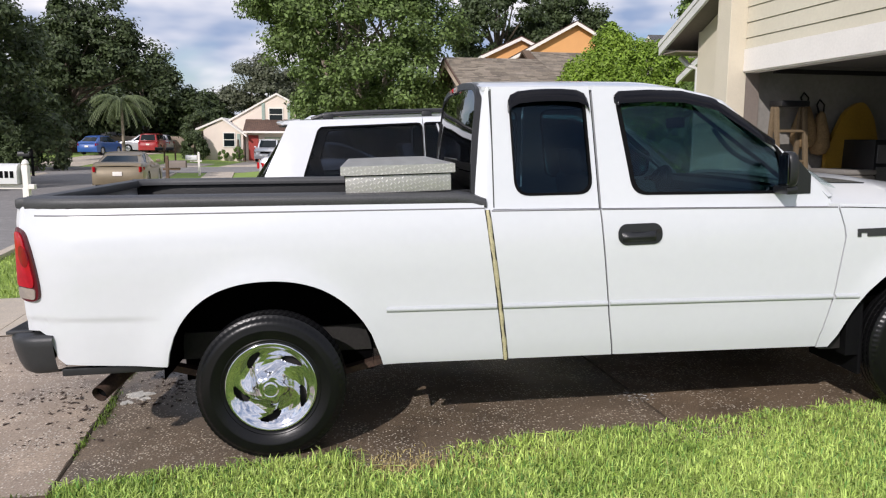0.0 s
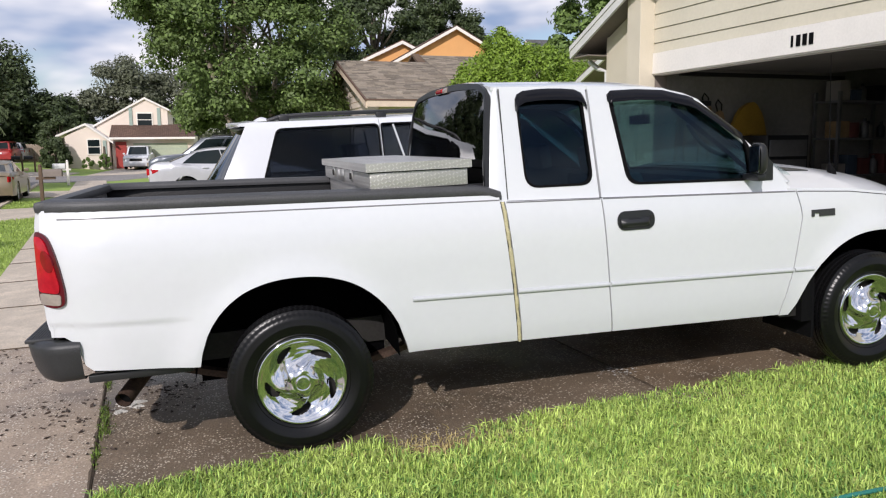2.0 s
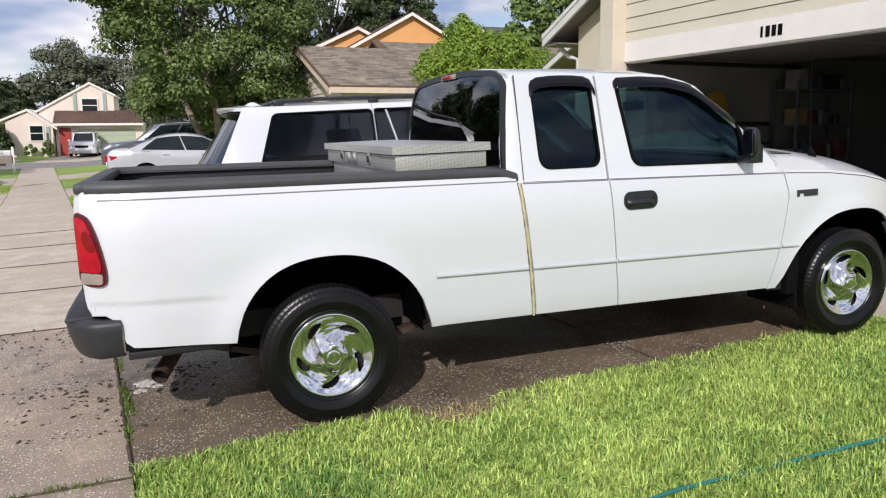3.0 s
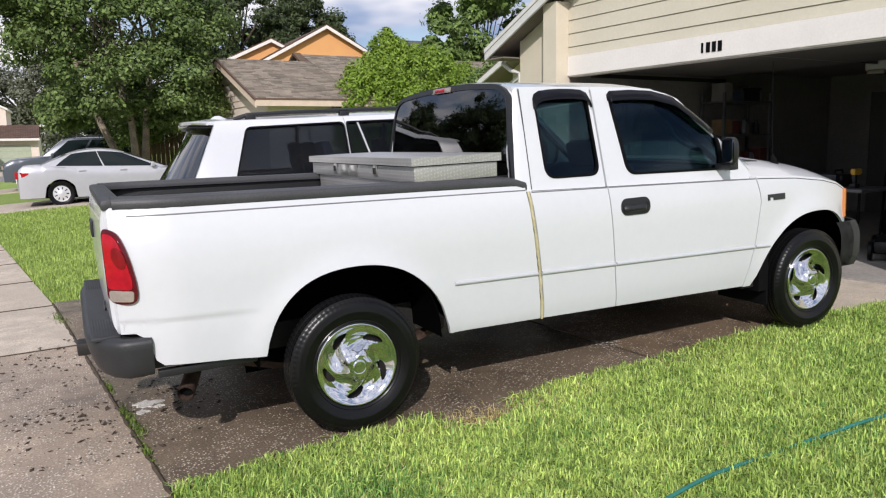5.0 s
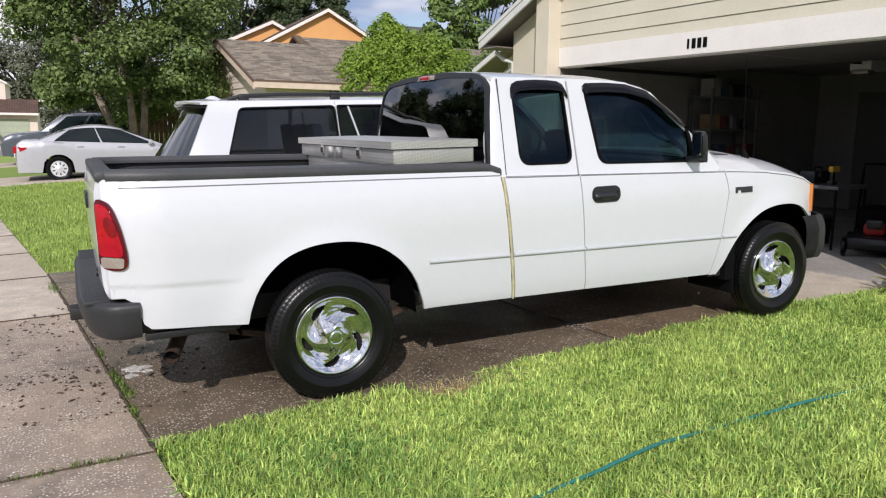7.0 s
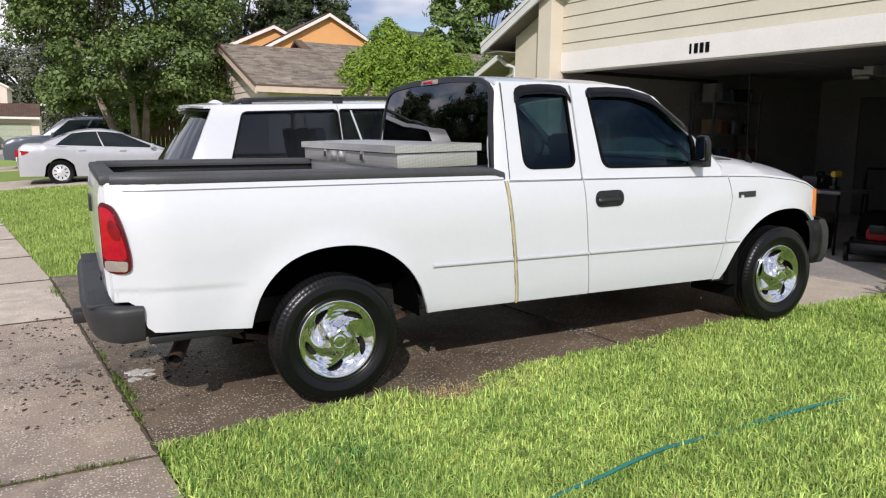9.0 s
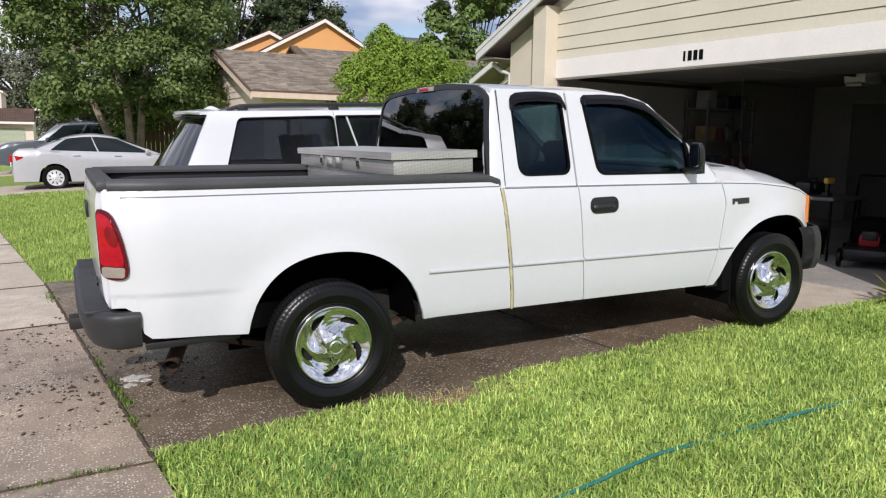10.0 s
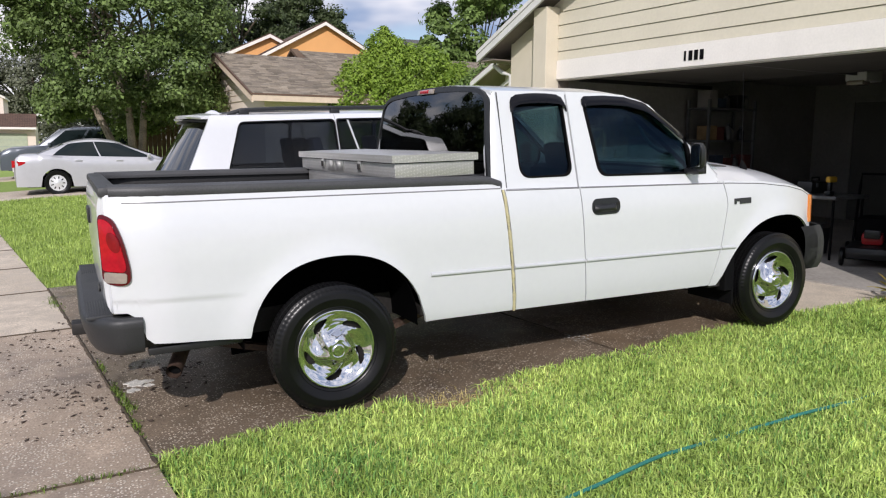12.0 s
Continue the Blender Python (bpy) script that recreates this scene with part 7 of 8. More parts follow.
for x, y, h, w in ((-26.5, 72, 9.8, 4.4), (-21.8, 77, 9.4, 4.0), (-17.2, 80, 6.6, 3.0), (-30.5, 58, 9.5, 4.0)):
    tree("dark green trees crowded behind the far drive", x, y, 0.3, h, (w, 3.6, h * 0.47), 16000, 0.26, LEAF_DARK, int(abs(x * 5 + y)), 0.25, 1, 80, 0.0, 0.62)


def shrub(label, x, y, z, lobes, leaves, size, material, seed, name="shrub"):
    """Upright lobes covered in small upright sprays."""
    t = thing(name, label, "shrub", pose(x, y, z))
    r = np.random.RandomState(seed)
    part("stem", Geo().tube([(0, 0, -0.1), (0, 0, 1.5)], [0.14, 0.08], 8), BARK, t)
    vol = sum(a[3] * a[4] for a in lobes)
    pts, nrm = [], []
    for cx, cy, z0, rad, h in lobes:
        # the lobe is built of many upright billows
        puffs = max(6, int(rad * h * 60))
        each = int(leaves * rad * h / vol / puffs)
        for k in range(puffs):
            th, v = r.uniform(0, 2 * math.pi), (k + r.uniform()) / puffs
            prof = interp(v, (0, 0.25, 0.55, 0.8, 0.93, 1.0), (0.86, 1.0, 0.92, 0.66, 0.36, 0.02))
            rr = rad * prof * r.uniform(0.86, 1.04)
            c = np.array((cx + rr * math.cos(th), cy + rr * math.sin(th), z0 + v * h))
            b = (0.15 + 0.11 * r.uniform()) * min(1.0, rad)
            d = r.normal(size=(each, 3)) + np.array((0.5 * math.cos(th), 0.5 * math.sin(th), 0.35))
            d /= np.linalg.norm(d, axis=1)[:, None]
            pts.append(c + d * b * r.uniform(0.55, 1.1, (each, 1)) * np.array((1, 1, 1.35)))
            nrm.append(d)
    leaf_cloud("crown", np.concatenate(pts), size, material, t, seed, 0.25, 2.0, np.concatenate(nrm))
    return t


shrub("bright green clipped juniper with pointed lobes", 7.6, 17.3, 0.2, ((-0.30, 0, 0.2, 0.85, 4.30), (0.15, 0.1, 0.2, 1.75, 3.95), (-0.95, -0.2, 0.2, 1.25, 3.40), (1.20, 0.2, 0.2, 1.60, 3.80), (2.3, 0.2, 0.2, 1.55, 3.35), (3.3, 0.4, 0.2, 1.4, 3.05)), 115000, 0.055, LEAF_BRIGHT, 21)
shrub("dark green leafy shrub beside the juniper", 9.9, 15.5, 0.2, ((0, 0, 0.1, 1.25, 3.3), (1.2, 0.3, 0.1, 1.2, 3.0), (-0.7, 0.5, 0.1, 0.9, 2.7)), 42000, 0.070, LEAF_MID, 27)
shrub("dark green undergrowth below the oaks", -17.9, 41, -0.1, ((0, 0, 0, 1.7, 2.6), (-2.2, 1.0, 0, 1.9, 3.0), (-4.6, 2.0, 0, 2.2, 3.2)), 16000, 0.13, LEAF_DARK, 24)
shrub("dark green undergrowth below the oaks", -15.6, 25, -0.2, ((0, 0, 0, 1.3, 2.1), (-1.8, 0.8, 0, 1.6, 2.4)), 12000, 0.11, LEAF_DARK, 25)
shrub("dark green shrub by the far house", -12.9, 58.5, 0.1, ((0, 0, 0, 0.9, 2.0),), 2500, 0.16, LEAF_DARK, 22)
shrub("low green shrub by the far house wall", -9.6, 58.8, 0.1, ((0, 0, 0, 0.4, 0.9), (-1.2, 0, 0, 0.35, 0.6)), 1500, 0.12, LEAF_MID, 23)

palm = thing("palm_tree", "grey-green palm with drooping fronds down the street", "palm tree", pose(-18.1, 57.5, 0.25))
part("trunk", Geo().tube([(0, 0, -0.1), (0.05, 0, 2.0), (0.0, 0, 4.3)], [0.15, 0.10, 0.09], 10), BARK_PALE, palm)
rng = random.Random(5)
PALM = leafy("palm_leaf", (0.150, 0.185, 0.085), (0.095, 0.125, 0.055))
for k in range(34):
    a, lift = 2 * math.pi * k / 34 + rng.uniform(-0.1, 0.1), rng.uniform(0.2, 1.1)
    g = Geo()
    pts = [Vector((math.cos(a) * 2.5 * s, math.sin(a) * 2.5 * s, 4.3 + lift * 2.0 * s - 2.6 * s * s)) for s in np.linspace(0, 1, 9)]
    g.tube(pts, 0.02, 4)
    side = Vector((-math.sin(a), math.cos(a), 0))
    for i in range(1, 9):
        for s in (-1, 1):
            for d in (0, 0.33, 0.67):
                p = pts[i - 1].lerp(pts[i], d)
                q = p + side * s * 0.55 * (1.05 - i / 10) + Vector((0, 0, -0.28))
                w = (pts[i] - pts[i - 1]).normalized() * 0.055
                g.add([p - w, p + w, q], [(0, 1, 2)])
    part("frond", g, PALM, palm, smooth=0, recalc=False)

croton = thing("croton_plant", "yellow and green spiky plant beside the garage", "plant", pose(5.02, -0.02, land(5, 0)))
CROTON = leafy("croton_leaf", (0.48, 0.33, 0.03), (0.14, 0.17, 0.02), 0.4)
for k in range(26):
    a, el = 2 * math.pi * k * 0.381, 0.35 + 0.9 * ((k * 7) % 26) / 26
    d = Vector((math.cos(a) * math.cos(el), math.sin(a) * math.cos(el), math.sin(el)))
    side = d.cross(Vector((0, 0, 1))).normalized()
    ln = 0.22 + 0.16 * ((k * 5) % 9) / 9
    g = Geo()
    rows = [(s, Vector((0, 0, 0.06)) + d * ln * s - Vector((0, 0, 0.10 * s * s))) for s in np.linspace(0, 1, 6)]
    for (s, p), (s2, p2) in zip(rows, rows[1:]):
        w, w2 = 0.028 * math.sin(math.pi * min(1, s * 0.9 + 0.1)), 0.028 * math.sin(math.pi * min(1, s2 * 0.9 + 0.1))
        g.add([p - side * w, p + side * w, p2 + side * w2, p2 - side * w2], [(0, 1, 2, 3)])
    part("leaf", g, CROTON, croton, smooth=0, recalc=False)


# ---------------- ground, paving, street ----------------
def aggregate(name, base, dark, pebble, speck=0.5, rough=0.75, wet=0.0):
    """Worn concrete with pebbles showing, stains at two scales and damp patches."""
    m = bpy.data.materials.new(name)
    m.use_nodes = True
    n, l = m.node_tree.nodes, m.node_tree.links
    b = n["Principled BSDF"]
    tc = n.new("ShaderNodeTexCoord")

    def noise_at(s, d=4.0):
        t = n.new("ShaderNodeTexNoise")
        t.inputs["Scale"].default_value, t.inputs["Detail"].default_value = s, d
        l.new(tc.outputs["Object"], t.inputs["Vector"])
        return t.outputs[0]

    def ramp(x, a, c):
        r = n.new("ShaderNodeMapRange")
        r.inputs["From Min"].default_value, r.inputs["From Max"].default_value = a, c
        l.new(x, r.inputs[0])
        return r.outputs[0]

    def mix(f, a, c, kind="MIX"):
        k = n.new("ShaderNodeMix")
        k.data_type, k.blend_type = "RGBA", kind
        for i, q in ((0, f), (6, a), (7, c)):
            if isinstance(q, tuple):
                k.inputs[i].default_value = (*q, 1)
            elif isinstance(q, float):
                k.inputs[i].default_value = q
            else:
                l.new(q, k.inputs[i])
        return k.outputs[2]
    stain, mottle, grit = noise_at(0.9), noise_at(5.0), noise_at(90.0, 2.0)
    col = mix(ramp(stain, 0.40, 0.60), dark, base)
    col = mix(ramp(mottle, 0.40, 0.62), tuple(c * 0.74 for c in base), col, "MIX")
    vor = n.new("ShaderNodeTexVoronoi")
    vor.inputs["Scale"].default_value = 62.0
    l.new(tc.outputs["Object"], vor.inputs["Vector"])
    near = n.new("ShaderNodeMapRange")
    near.inputs["From Min"].default_value, near.inputs["From Max"].default_value = 0.40, 0.24
    wobble = n.new("ShaderNodeMath")
    wobble.operation = "MULTIPLY_ADD"
    wobble.inputs[1].default_value = 0.75
    l.new(noise_at(160.0, 2.0), wobble.inputs[0])
    l.new(vor.outputs["Distance"], wobble.inputs[2])
    shift = n.new("ShaderNodeMath")
    shift.operation = "SUBTRACT"
    shift.inputs[1].default_value = 0.36
    l.new(wobble.outputs[0], shift.inputs[0])
    l.new(shift.outputs[0], near.inputs[0])
    sep = n.new("ShaderNodeSeparateColor")
    l.new(vor.outputs["Color"], sep.inputs[0])
    pick = n.new("ShaderNodeMath")
    pick.operation = "GREATER_THAN"
    thin = n.new("ShaderNodeMapRange")
    thin.inputs["From Min"].default_value, thin.inputs["From Max"].default_value = 0.38, 0.62
    thin.inputs["To Min"].default_value, thin.inputs["To Max"].default_value = 1 - speck * 0.25, 1 - speck * 1.35
    l.new(noise_at(2.6), thin.inputs[0])
    l.new(sep.outputs[0], pick.inputs[0])
    l.new(thin.outputs[0], pick.inputs[1])
    both = n.new("ShaderNodeMath")
    both.operation = "MULTIPLY"
    l.new(near.outputs[0], both.inputs[0])
    l.new(pick.outputs[0], both.inputs[1])
    soft = n.new("ShaderNodeMath")
    soft.operation = "MULTIPLY"
    soft.inputs[1].default_value = 0.95
    l.new(both.outputs[0], soft.inputs[0])
    col = mix(soft.outputs[0], col, pebble)
    col = mix(ramp(grit, 0.40, 0.60), mix(0.50, tuple(c * 0.34 for c in base), col), col)
    l.new(col, b.inputs["Base Color"])
    rg = n.new("ShaderNodeMapRange")
    rg.inputs["From Min"].default_value, rg.inputs["From Max"].default_value = 0.40, 0.58
    rg.inputs["To Min"].default_value, rg.inputs["To Max"].default_value = rough - wet, rough
    l.new(stain, rg.inputs[0])
    l.new(rg.outputs[0], b.inputs["Roughness"])
    add = n.new("ShaderNodeMath")
    add.operation = "ADD"
    l.new(both.outputs[0], add.inputs[0])
    l.new(grit, add.inputs[1])
    bp = n.new("ShaderNodeBump")
    bp.inputs["Strength"].default_value, bp.inputs["Distance"].default_value = 0.8, 0.004
    l.new(add.outputs[0], bp.inputs["Height"])
    l.new(bp.outputs[0], b.inputs["Normal"])
    return m


DRIVE = aggregate("dark_exposed_aggregate", (0.320, 0.232, 0.152), (0.135, 0.098, 0.066), (0.92, 0.82, 0.66), 0.62, 0.7, 0.3)
DRIVE_DAMP = aggregate("damp_exposed_aggregate", (0.265, 0.200, 0.138), (0.090, 0.068, 0.050), (0.90, 0.80, 0.64), 0.62, 0.62, 0.32)
APRON = aggregate("brown_exposed_aggregate", (0.54, 0.425, 0.320), (0.205, 0.160, 0.125), (0.96, 0.88, 0.75), 0.70, 0.75, 0.25)
PAVE = aggregate("pale_worn_concrete", (0.71, 0.610, 0.49), (0.56, 0.475, 0.37), (0.55, 0.51, 0.46), 0.25, 0.85)
DRIVE_PALE = aggregate("tan_worn_concrete", (0.76, 0.66, 0.53), (0.62, 0.53, 0.42), (0.5, 0.46, 0.4), 0.22, 0.85)
ASPHALT = aggregate("grey_asphalt", (0.335, 0.315, 0.300), (0.270, 0.255, 0.245), (0.40, 0.385, 0.36), 0.25, 0.9)
SOIL = mat("lawn_soil", (0.085, 0.125, 0.035), 0.95, vary=0.35, scale=1.1, fine=25, bump=0.5, other=(0.040, 0.058, 0.020))
FAR_GRASS = mat("far_lawn", (0.24, 0.33, 0.065), 0.95, vary=0.25, scale=0.35, fine=9, bump=0.6, other=(0.17, 0.25, 0.045))

xs = [-400, -250, -150, -100, -70, -50, -40, -30, -24, -18, -14] + [-12 + 0.6 * i for i in range(42)] + [14, 18, 24, 30, 40, 60, 90, 150, 250, 400]
ys = [-200, -100, -50, -25, -12] + [-8 + 0.6 * i for i in range(44)] + [20, 24, 30, 36, 45, 60, 80, 120, 180, 260, 400]
g = Geo()
g.add([(x, y, land(x, y) - 0.045) for y in ys for x in xs], [(j * len(xs) + i, j * len(xs) + i + 1, (j + 1) * len(xs) + i + 1, (j + 1) * len(xs) + i) for j in range(len(ys) - 1) for i in range(len(xs) - 1)])
tagged(part("ground", g, FAR_GRASS, smooth=30, recalc=False), "green mown lawn reaching to the horizon", "ground", kind="structure")


def slab_piece(name, material, parent, x0, x1, y0, y1, lift=0.0, depth=0.10, nx=6, ny=6, gap=0.008, skew0=None, skew1=None):
    """One concrete slab laid on the land; skew0 and skew1 give its ends along x for each y."""
    lo, hi = skew0 or (lambda y: x0), skew1 or (lambda y: x1)

    def at(u, v):
        y = lerp(y0 + gap, y1 - gap, v)
        x = lerp(lo(y) + gap, hi(y) - gap, u)
        edge = 0.006 if (u in (0, 1) or v in (0, 1)) else 0.0
        return Vector((x, y, land(x, y) + lift - edge))
    return part(name, Geo().slab(at, nx, ny, lambda u, v: (0, 0, -depth)), material, parent, smooth=20)


drive = tagged(thing("drive", "damp brown exposed-aggregate concrete drive", "drive"), kind="structure")
EDGE_FAR = 5.15
for y0, y1 in ((-0.16, 2.55), (2.55, EDGE_FAR)):
    slab_piece("slab", DRIVE_DAMP, drive, 0, 2.10, y0, y1, skew0=lambda y: walk_edge(y) + 0.004, skew1=lambda y: 2.12 - 0.09 * y)
    slab_piece("slab", DRIVE, drive, 2.12, 4.2, y0 + 0.0, y1, skew0=lambda y: 2.12 - 0.09 * y, skew1=lambda y: 4.10 - 0.092 * y)
    slab_piece("slab", DRIVE_PALE, drive, 4.2, 5.3, y0 + 0.0, y1, skew0=lambda y: 4.10 - 0.092 * y, skew1=lambda y: 5.32 - 0.094 * y)
pavement = tagged(thing("pavement", "worn concrete footpath in slabs beside the lawns", "pavement"), kind="structure")
cuts = [-9.0, -7.4, -5.8, -4.2, -2.6, -0.24, 3.02, 4.96, 6.65, 8.3, 9.9, 11.5, 13.1, 14.7, 16.3, 17.9, 19.5, 21.1, 22.7, 24.3, 25.9, 27.5, 29.1, 30.7, 32.3, 33.9, 35.5, 37.1, 38.7]
for a, b in zip(cuts, cuts[1:]):
    mt = APRON if -3 < a < 3 else PAVE
    slab_piece("slab", mt, pavement, 0, 1, a, b, skew0=lambda y: walk_edge(y) - 1.42, skew1=lambda y: walk_edge(y), nx=4, ny=5, gap=0.004)
apron = tagged(thing("apron", "concrete apron between footpath and street", "apron"), kind="structure")
for a, b in ((-0.6, 2.4), (2.4, 4.9)):
    slab_piece("slab", APRON if a < 0 else PAVE, apron, 0, 1, a, b, lift=-0.01, skew0=lambda y: walk_edge(y) - 2.95, skew1=lambda y: walk_edge(y) - 1.432, nx=4)
for y0, y1, x1, nm in ((16.9, 20.1, 3.2, "sedan"), (26.4, 29.2, 3.2, "suv")):
    d = tagged(thing("neighbour_drive", "pale concrete drive of a neighbouring house", "drive"), kind="structure")
    slab_piece("slab", PAVE, d, 0, x1, y0, y1, skew0=lambda y: walk_edge(y) + 0.01, skew1=lambda y: x1)
    slab_piece("slab", PAVE, d, 0, x1, y0 - 0.5, y1 + 0.5, lift=-0.01, skew0=lambda y: walk_edge(y) - 2.95, skew1=lambda y: walk_edge(y) - 1.432)
street = tagged(thing("street", "grey asphalt street with a concrete kerb", "street"), kind="structure")
g = Geo().slab(lambda u, v: Vector((walk_edge(lerp(-40, 40, v)) - 3.15 - 6.3 * u, lerp(-40, 40, v), land(walk_edge(lerp(-40, 40, v)) - 3, lerp(-40, 40, v)) - 0.030)), 8, 90, lambda u, v: (0, 0, -0.1))
part("carriageway", g, ASPHALT, street, smooth=30)
g = Geo().slab(lambda u, v: Vector((lerp(-60, 30, u), lerp(38.0, 46.5, v), land(lerp(-60, 30, u), lerp(38.0, 46.5, v)) - 0.022)), 60, 6, lambda u, v: (0, 0, -0.1))
part("crossing_carriageway", g, ASPHALT, street, smooth=30)
for off, n in ((2.95, 1), (9.4, 2)):
    g = Geo().slab(lambda u, v: Vector((walk_edge(lerp(-30, 37.5, v)) - off - 0.25 * u, lerp(-30, 37.5, v), land(walk_edge(lerp(-30, 37.5, v)) - off, lerp(-30, 37.5, v)) + (0.03 if (u > 0.5) == (n == 2) else -0.015))), 3, 80, lambda u, v: (0, 0, -0.15))
    part("kerb", g, PAVE, street, smooth=30)
for x0, x1, y0, y1 in ((-8.9, -3.4, 46.6, 59.9), (-21.6, -17.6, 46.6, 68.0), (-13.2, -10.2, 46.6, 52.0)):
    d = tagged(thing("far_drive", "pale concrete drive of a far house", "drive"), kind="structure")
    slab_piece("slab", PAVE, d, x0, x1, y0, y1, lift=-0.005)

# ---------------- lawns ----------------
GRASS = leafy("grass_blade", (0.495, 0.605, 0.160), (0.240, 0.375, 0.070), 0.50, 0.16)
GRASS_DEEP = leafy("deep_green_grass_blade", (0.200, 0.370, 0.085), (0.120, 0.250, 0.055), 0.40, 0.16)
GRASS_FAR = leafy("short_grass_blade", (0.370, 0.470, 0.120), (0.230, 0.330, 0.068), 0.35, 0.16)
GRASS_DRY = leafy("dry_grass_blade", (0.62, 0.52, 0.24), (0.44, 0.36, 0.14), 0.35)


def lawn_edge(x):
    """Where the near lawn ends against the drive."""
    return float(np.interp(x, (-1.4, -1.0, -0.3, 0.36, 0.52, 0.76, 0.92, 2.0, 3.5, 4.3, 5.2, 7.0), (-0.22, -0.17, -0.06, -0.05, -0.24, -0.24, -0.02, 0.07, 0.20, 0.15, 0.12, 0.12)))


def blades(name, px, py, pz, length, width, material, seed, bend=0.85):
    """Grass: one bent, tapering blade at each root, combed into tufts."""
    r = np.random.RandomState(seed)
    n = len(px)
    comb = 2.2 * np.sin(px * 6.7 + 1.7 * np.sin(py * 8.3)) + 1.9 * np.sin(py * 9.1 + 2.1 * np.sin(px * 5.6 + 1.0))
    th = comb + r.normal(size=n) * 2.4
    lean = np.where(r.uniform(size=n) < 0.30, r.uniform(0.8, 1.6, n), r.uniform(0.05, 0.65, n)) * bend
    ln = length * r.uniform(0.50, 1.30, n)
    wd = width * r.uniform(0.6, 1.3, n)
    up = np.array((0, 0, 1.0))
    d = np.stack((np.cos(th), np.sin(th), np.zeros(n)), axis=1)
    tw = th + math.pi / 2 + r.normal(size=n) * 0.45
    s = np.stack((np.cos(tw), np.sin(tw), r.normal(size=n) * 0.25), axis=1) * wd[:, None] * 0.5
    root = np.stack((px, py, pz), axis=1)
    mid = root + d * (lean * ln * 0.36)[:, None] + up * (ln * np.maximum(0.40, 0.66 - 0.08 * lean))[:, None]
    tip = root + d * (lean * ln * 0.98)[:, None] + up * (ln * np.maximum(0.30, 1.0 - 0.42 * lean))[:, None]
    verts = np.stack((root - s * 0.8, root + s * 0.8, mid - s, mid + s, tip), axis=1).reshape(-1, 3)
    base = (np.arange(n) * 5)[:, None]
    loops = (base + np.array((0, 1, 3, 2, 2, 3, 4))).ravel()
    return raw_mesh(name, verts, loops, np.tile((4, 3), n), material)


def heights(px, py):
    return np.array([land(a, b) for a, b in zip(px, py)])


r = np.random.RandomState(77)
n = 410000
px, py = r.uniform(-1.5, 7.4, n), r.uniform(-2.6, 0.30, n)
edge = np.array([lawn_edge(a) for a in px])
rough_edge = edge + 0.01 + 0.030 * np.sin(px * 9) * np.sin(px * 23 + 1) + r.normal(size=n) * 0.018
left = -1.03 - 0.105 * py + 0.02 + r.normal(size=n) * 0.02
worn = np.exp(-(((px - 0.60) / 0.25) ** 4 + ((py + 0.16) / 0.17) ** 4)) + 0.45 * np.exp(-(((px - 0.95) / 0.22) ** 2 + ((py + 0.12) / 0.10) ** 2))
keep = (py < rough_edge) & (px > left) & (r.uniform(size=n) > worn * 0.92) & ((py > -0.85 - 0.50 * (px + 1.0)) | (r.uniform(size=n) < 0.2))
px, py = px[keep], py[keep]
patch = np.sin(px * 1.7 + 0.6) * np.sin(py * 2.3 + 1.1) + 0.6 * np.sin(px * 5.1 + py * 4.2)
dry = r.uniform(size=len(px)) < 0.030 + 0.035 * np.clip(patch, 0, 1) + 0.35 * np.exp(-(((px - 0.88) / 0.38) ** 2 + ((py + 0.15) / 0.15) ** 2)) + 0.30 * np.exp(-(((px + 0.06) / 0.10) ** 2 + ((py + 0.55) / 0.07) ** 2)) + 0.25 * np.exp(-(((px + 0.25) / 0.14) ** 2 + ((py + 0.80) / 0.06) ** 2))
tuft = 0.072 + 0.010 * patch
lush = ~dry & (r.uniform(size=len(px)) < 0.10 + 0.20 * np.clip(np.sin(px * 2.9 + 2.0) * np.sin(py * 3.7 + 0.4), 0, 1) + 0.55 * np.exp(-(((px + 0.22) / 0.30) ** 2 + ((py + 0.72) / 0.24) ** 2)))
for nm, sel, mt, what in (("lawn_grass", ~dry & ~lush, GRASS, "thick bright green lawn grass beside the drive"), ("lush_lawn_grass", lush, GRASS_DEEP, "deep green tufts in the lawn"), ("dry_lawn_grass", dry, GRASS_DRY, "dry straw-coloured blades among the lawn grass")):
    ob = blades(nm, px[sel], py[sel], heights(px[sel], py[sel]) - 0.035, (tuft * (0.75 if nm == "dry_lawn_grass" else 1.0))[sel], 0.0060, mt, len(nm), 1.05)
    tagged(ob, what, "grass", kind="stuff")
n = 36000
px, py = r.uniform(-0.6, 7.4, n), r.uniform(-6.6, -2.6, n)
keep = px > -1.03 - 0.105 * py + 0.02 + r.normal(size=n) * 0.02
ob = blades("open_lawn_grass", px[keep], py[keep], heights(px[keep], py[keep]) - 0.035, 0.065, 0.011, GRASS, 7)
tagged(ob, "bright green lawn grass away from the drive", "grass", kind="stuff")
n = 90000
px, py = r.uniform(-4.2, 3.0, n), r.uniform(5.15, 16.9, n)
keep = px > -1.555 - 0.150 * (py - 5.0) + 0.02 + r.normal(size=n) * 0.03
ob = blades("neighbour_lawn_grass", px[keep], py[keep], heights(px[keep], py[keep]) - 0.035, 0.066, 0.0095, GRASS_FAR, 8)
tagged(ob, "bright green lawn between two drives", "grass", kind="stuff")
n = 70000
px, py = r.uniform(-8.2, -2.4, n), r.uniform(4.95, 24, n)
we = -1.555 - 0.150 * (py - 5.0)
keep = (px < we - 1.45) & (px > we - 2.93) & ~((py > 16.4) & (py < 20.6)) & ~((py > 25.9) & (py < 29.7))
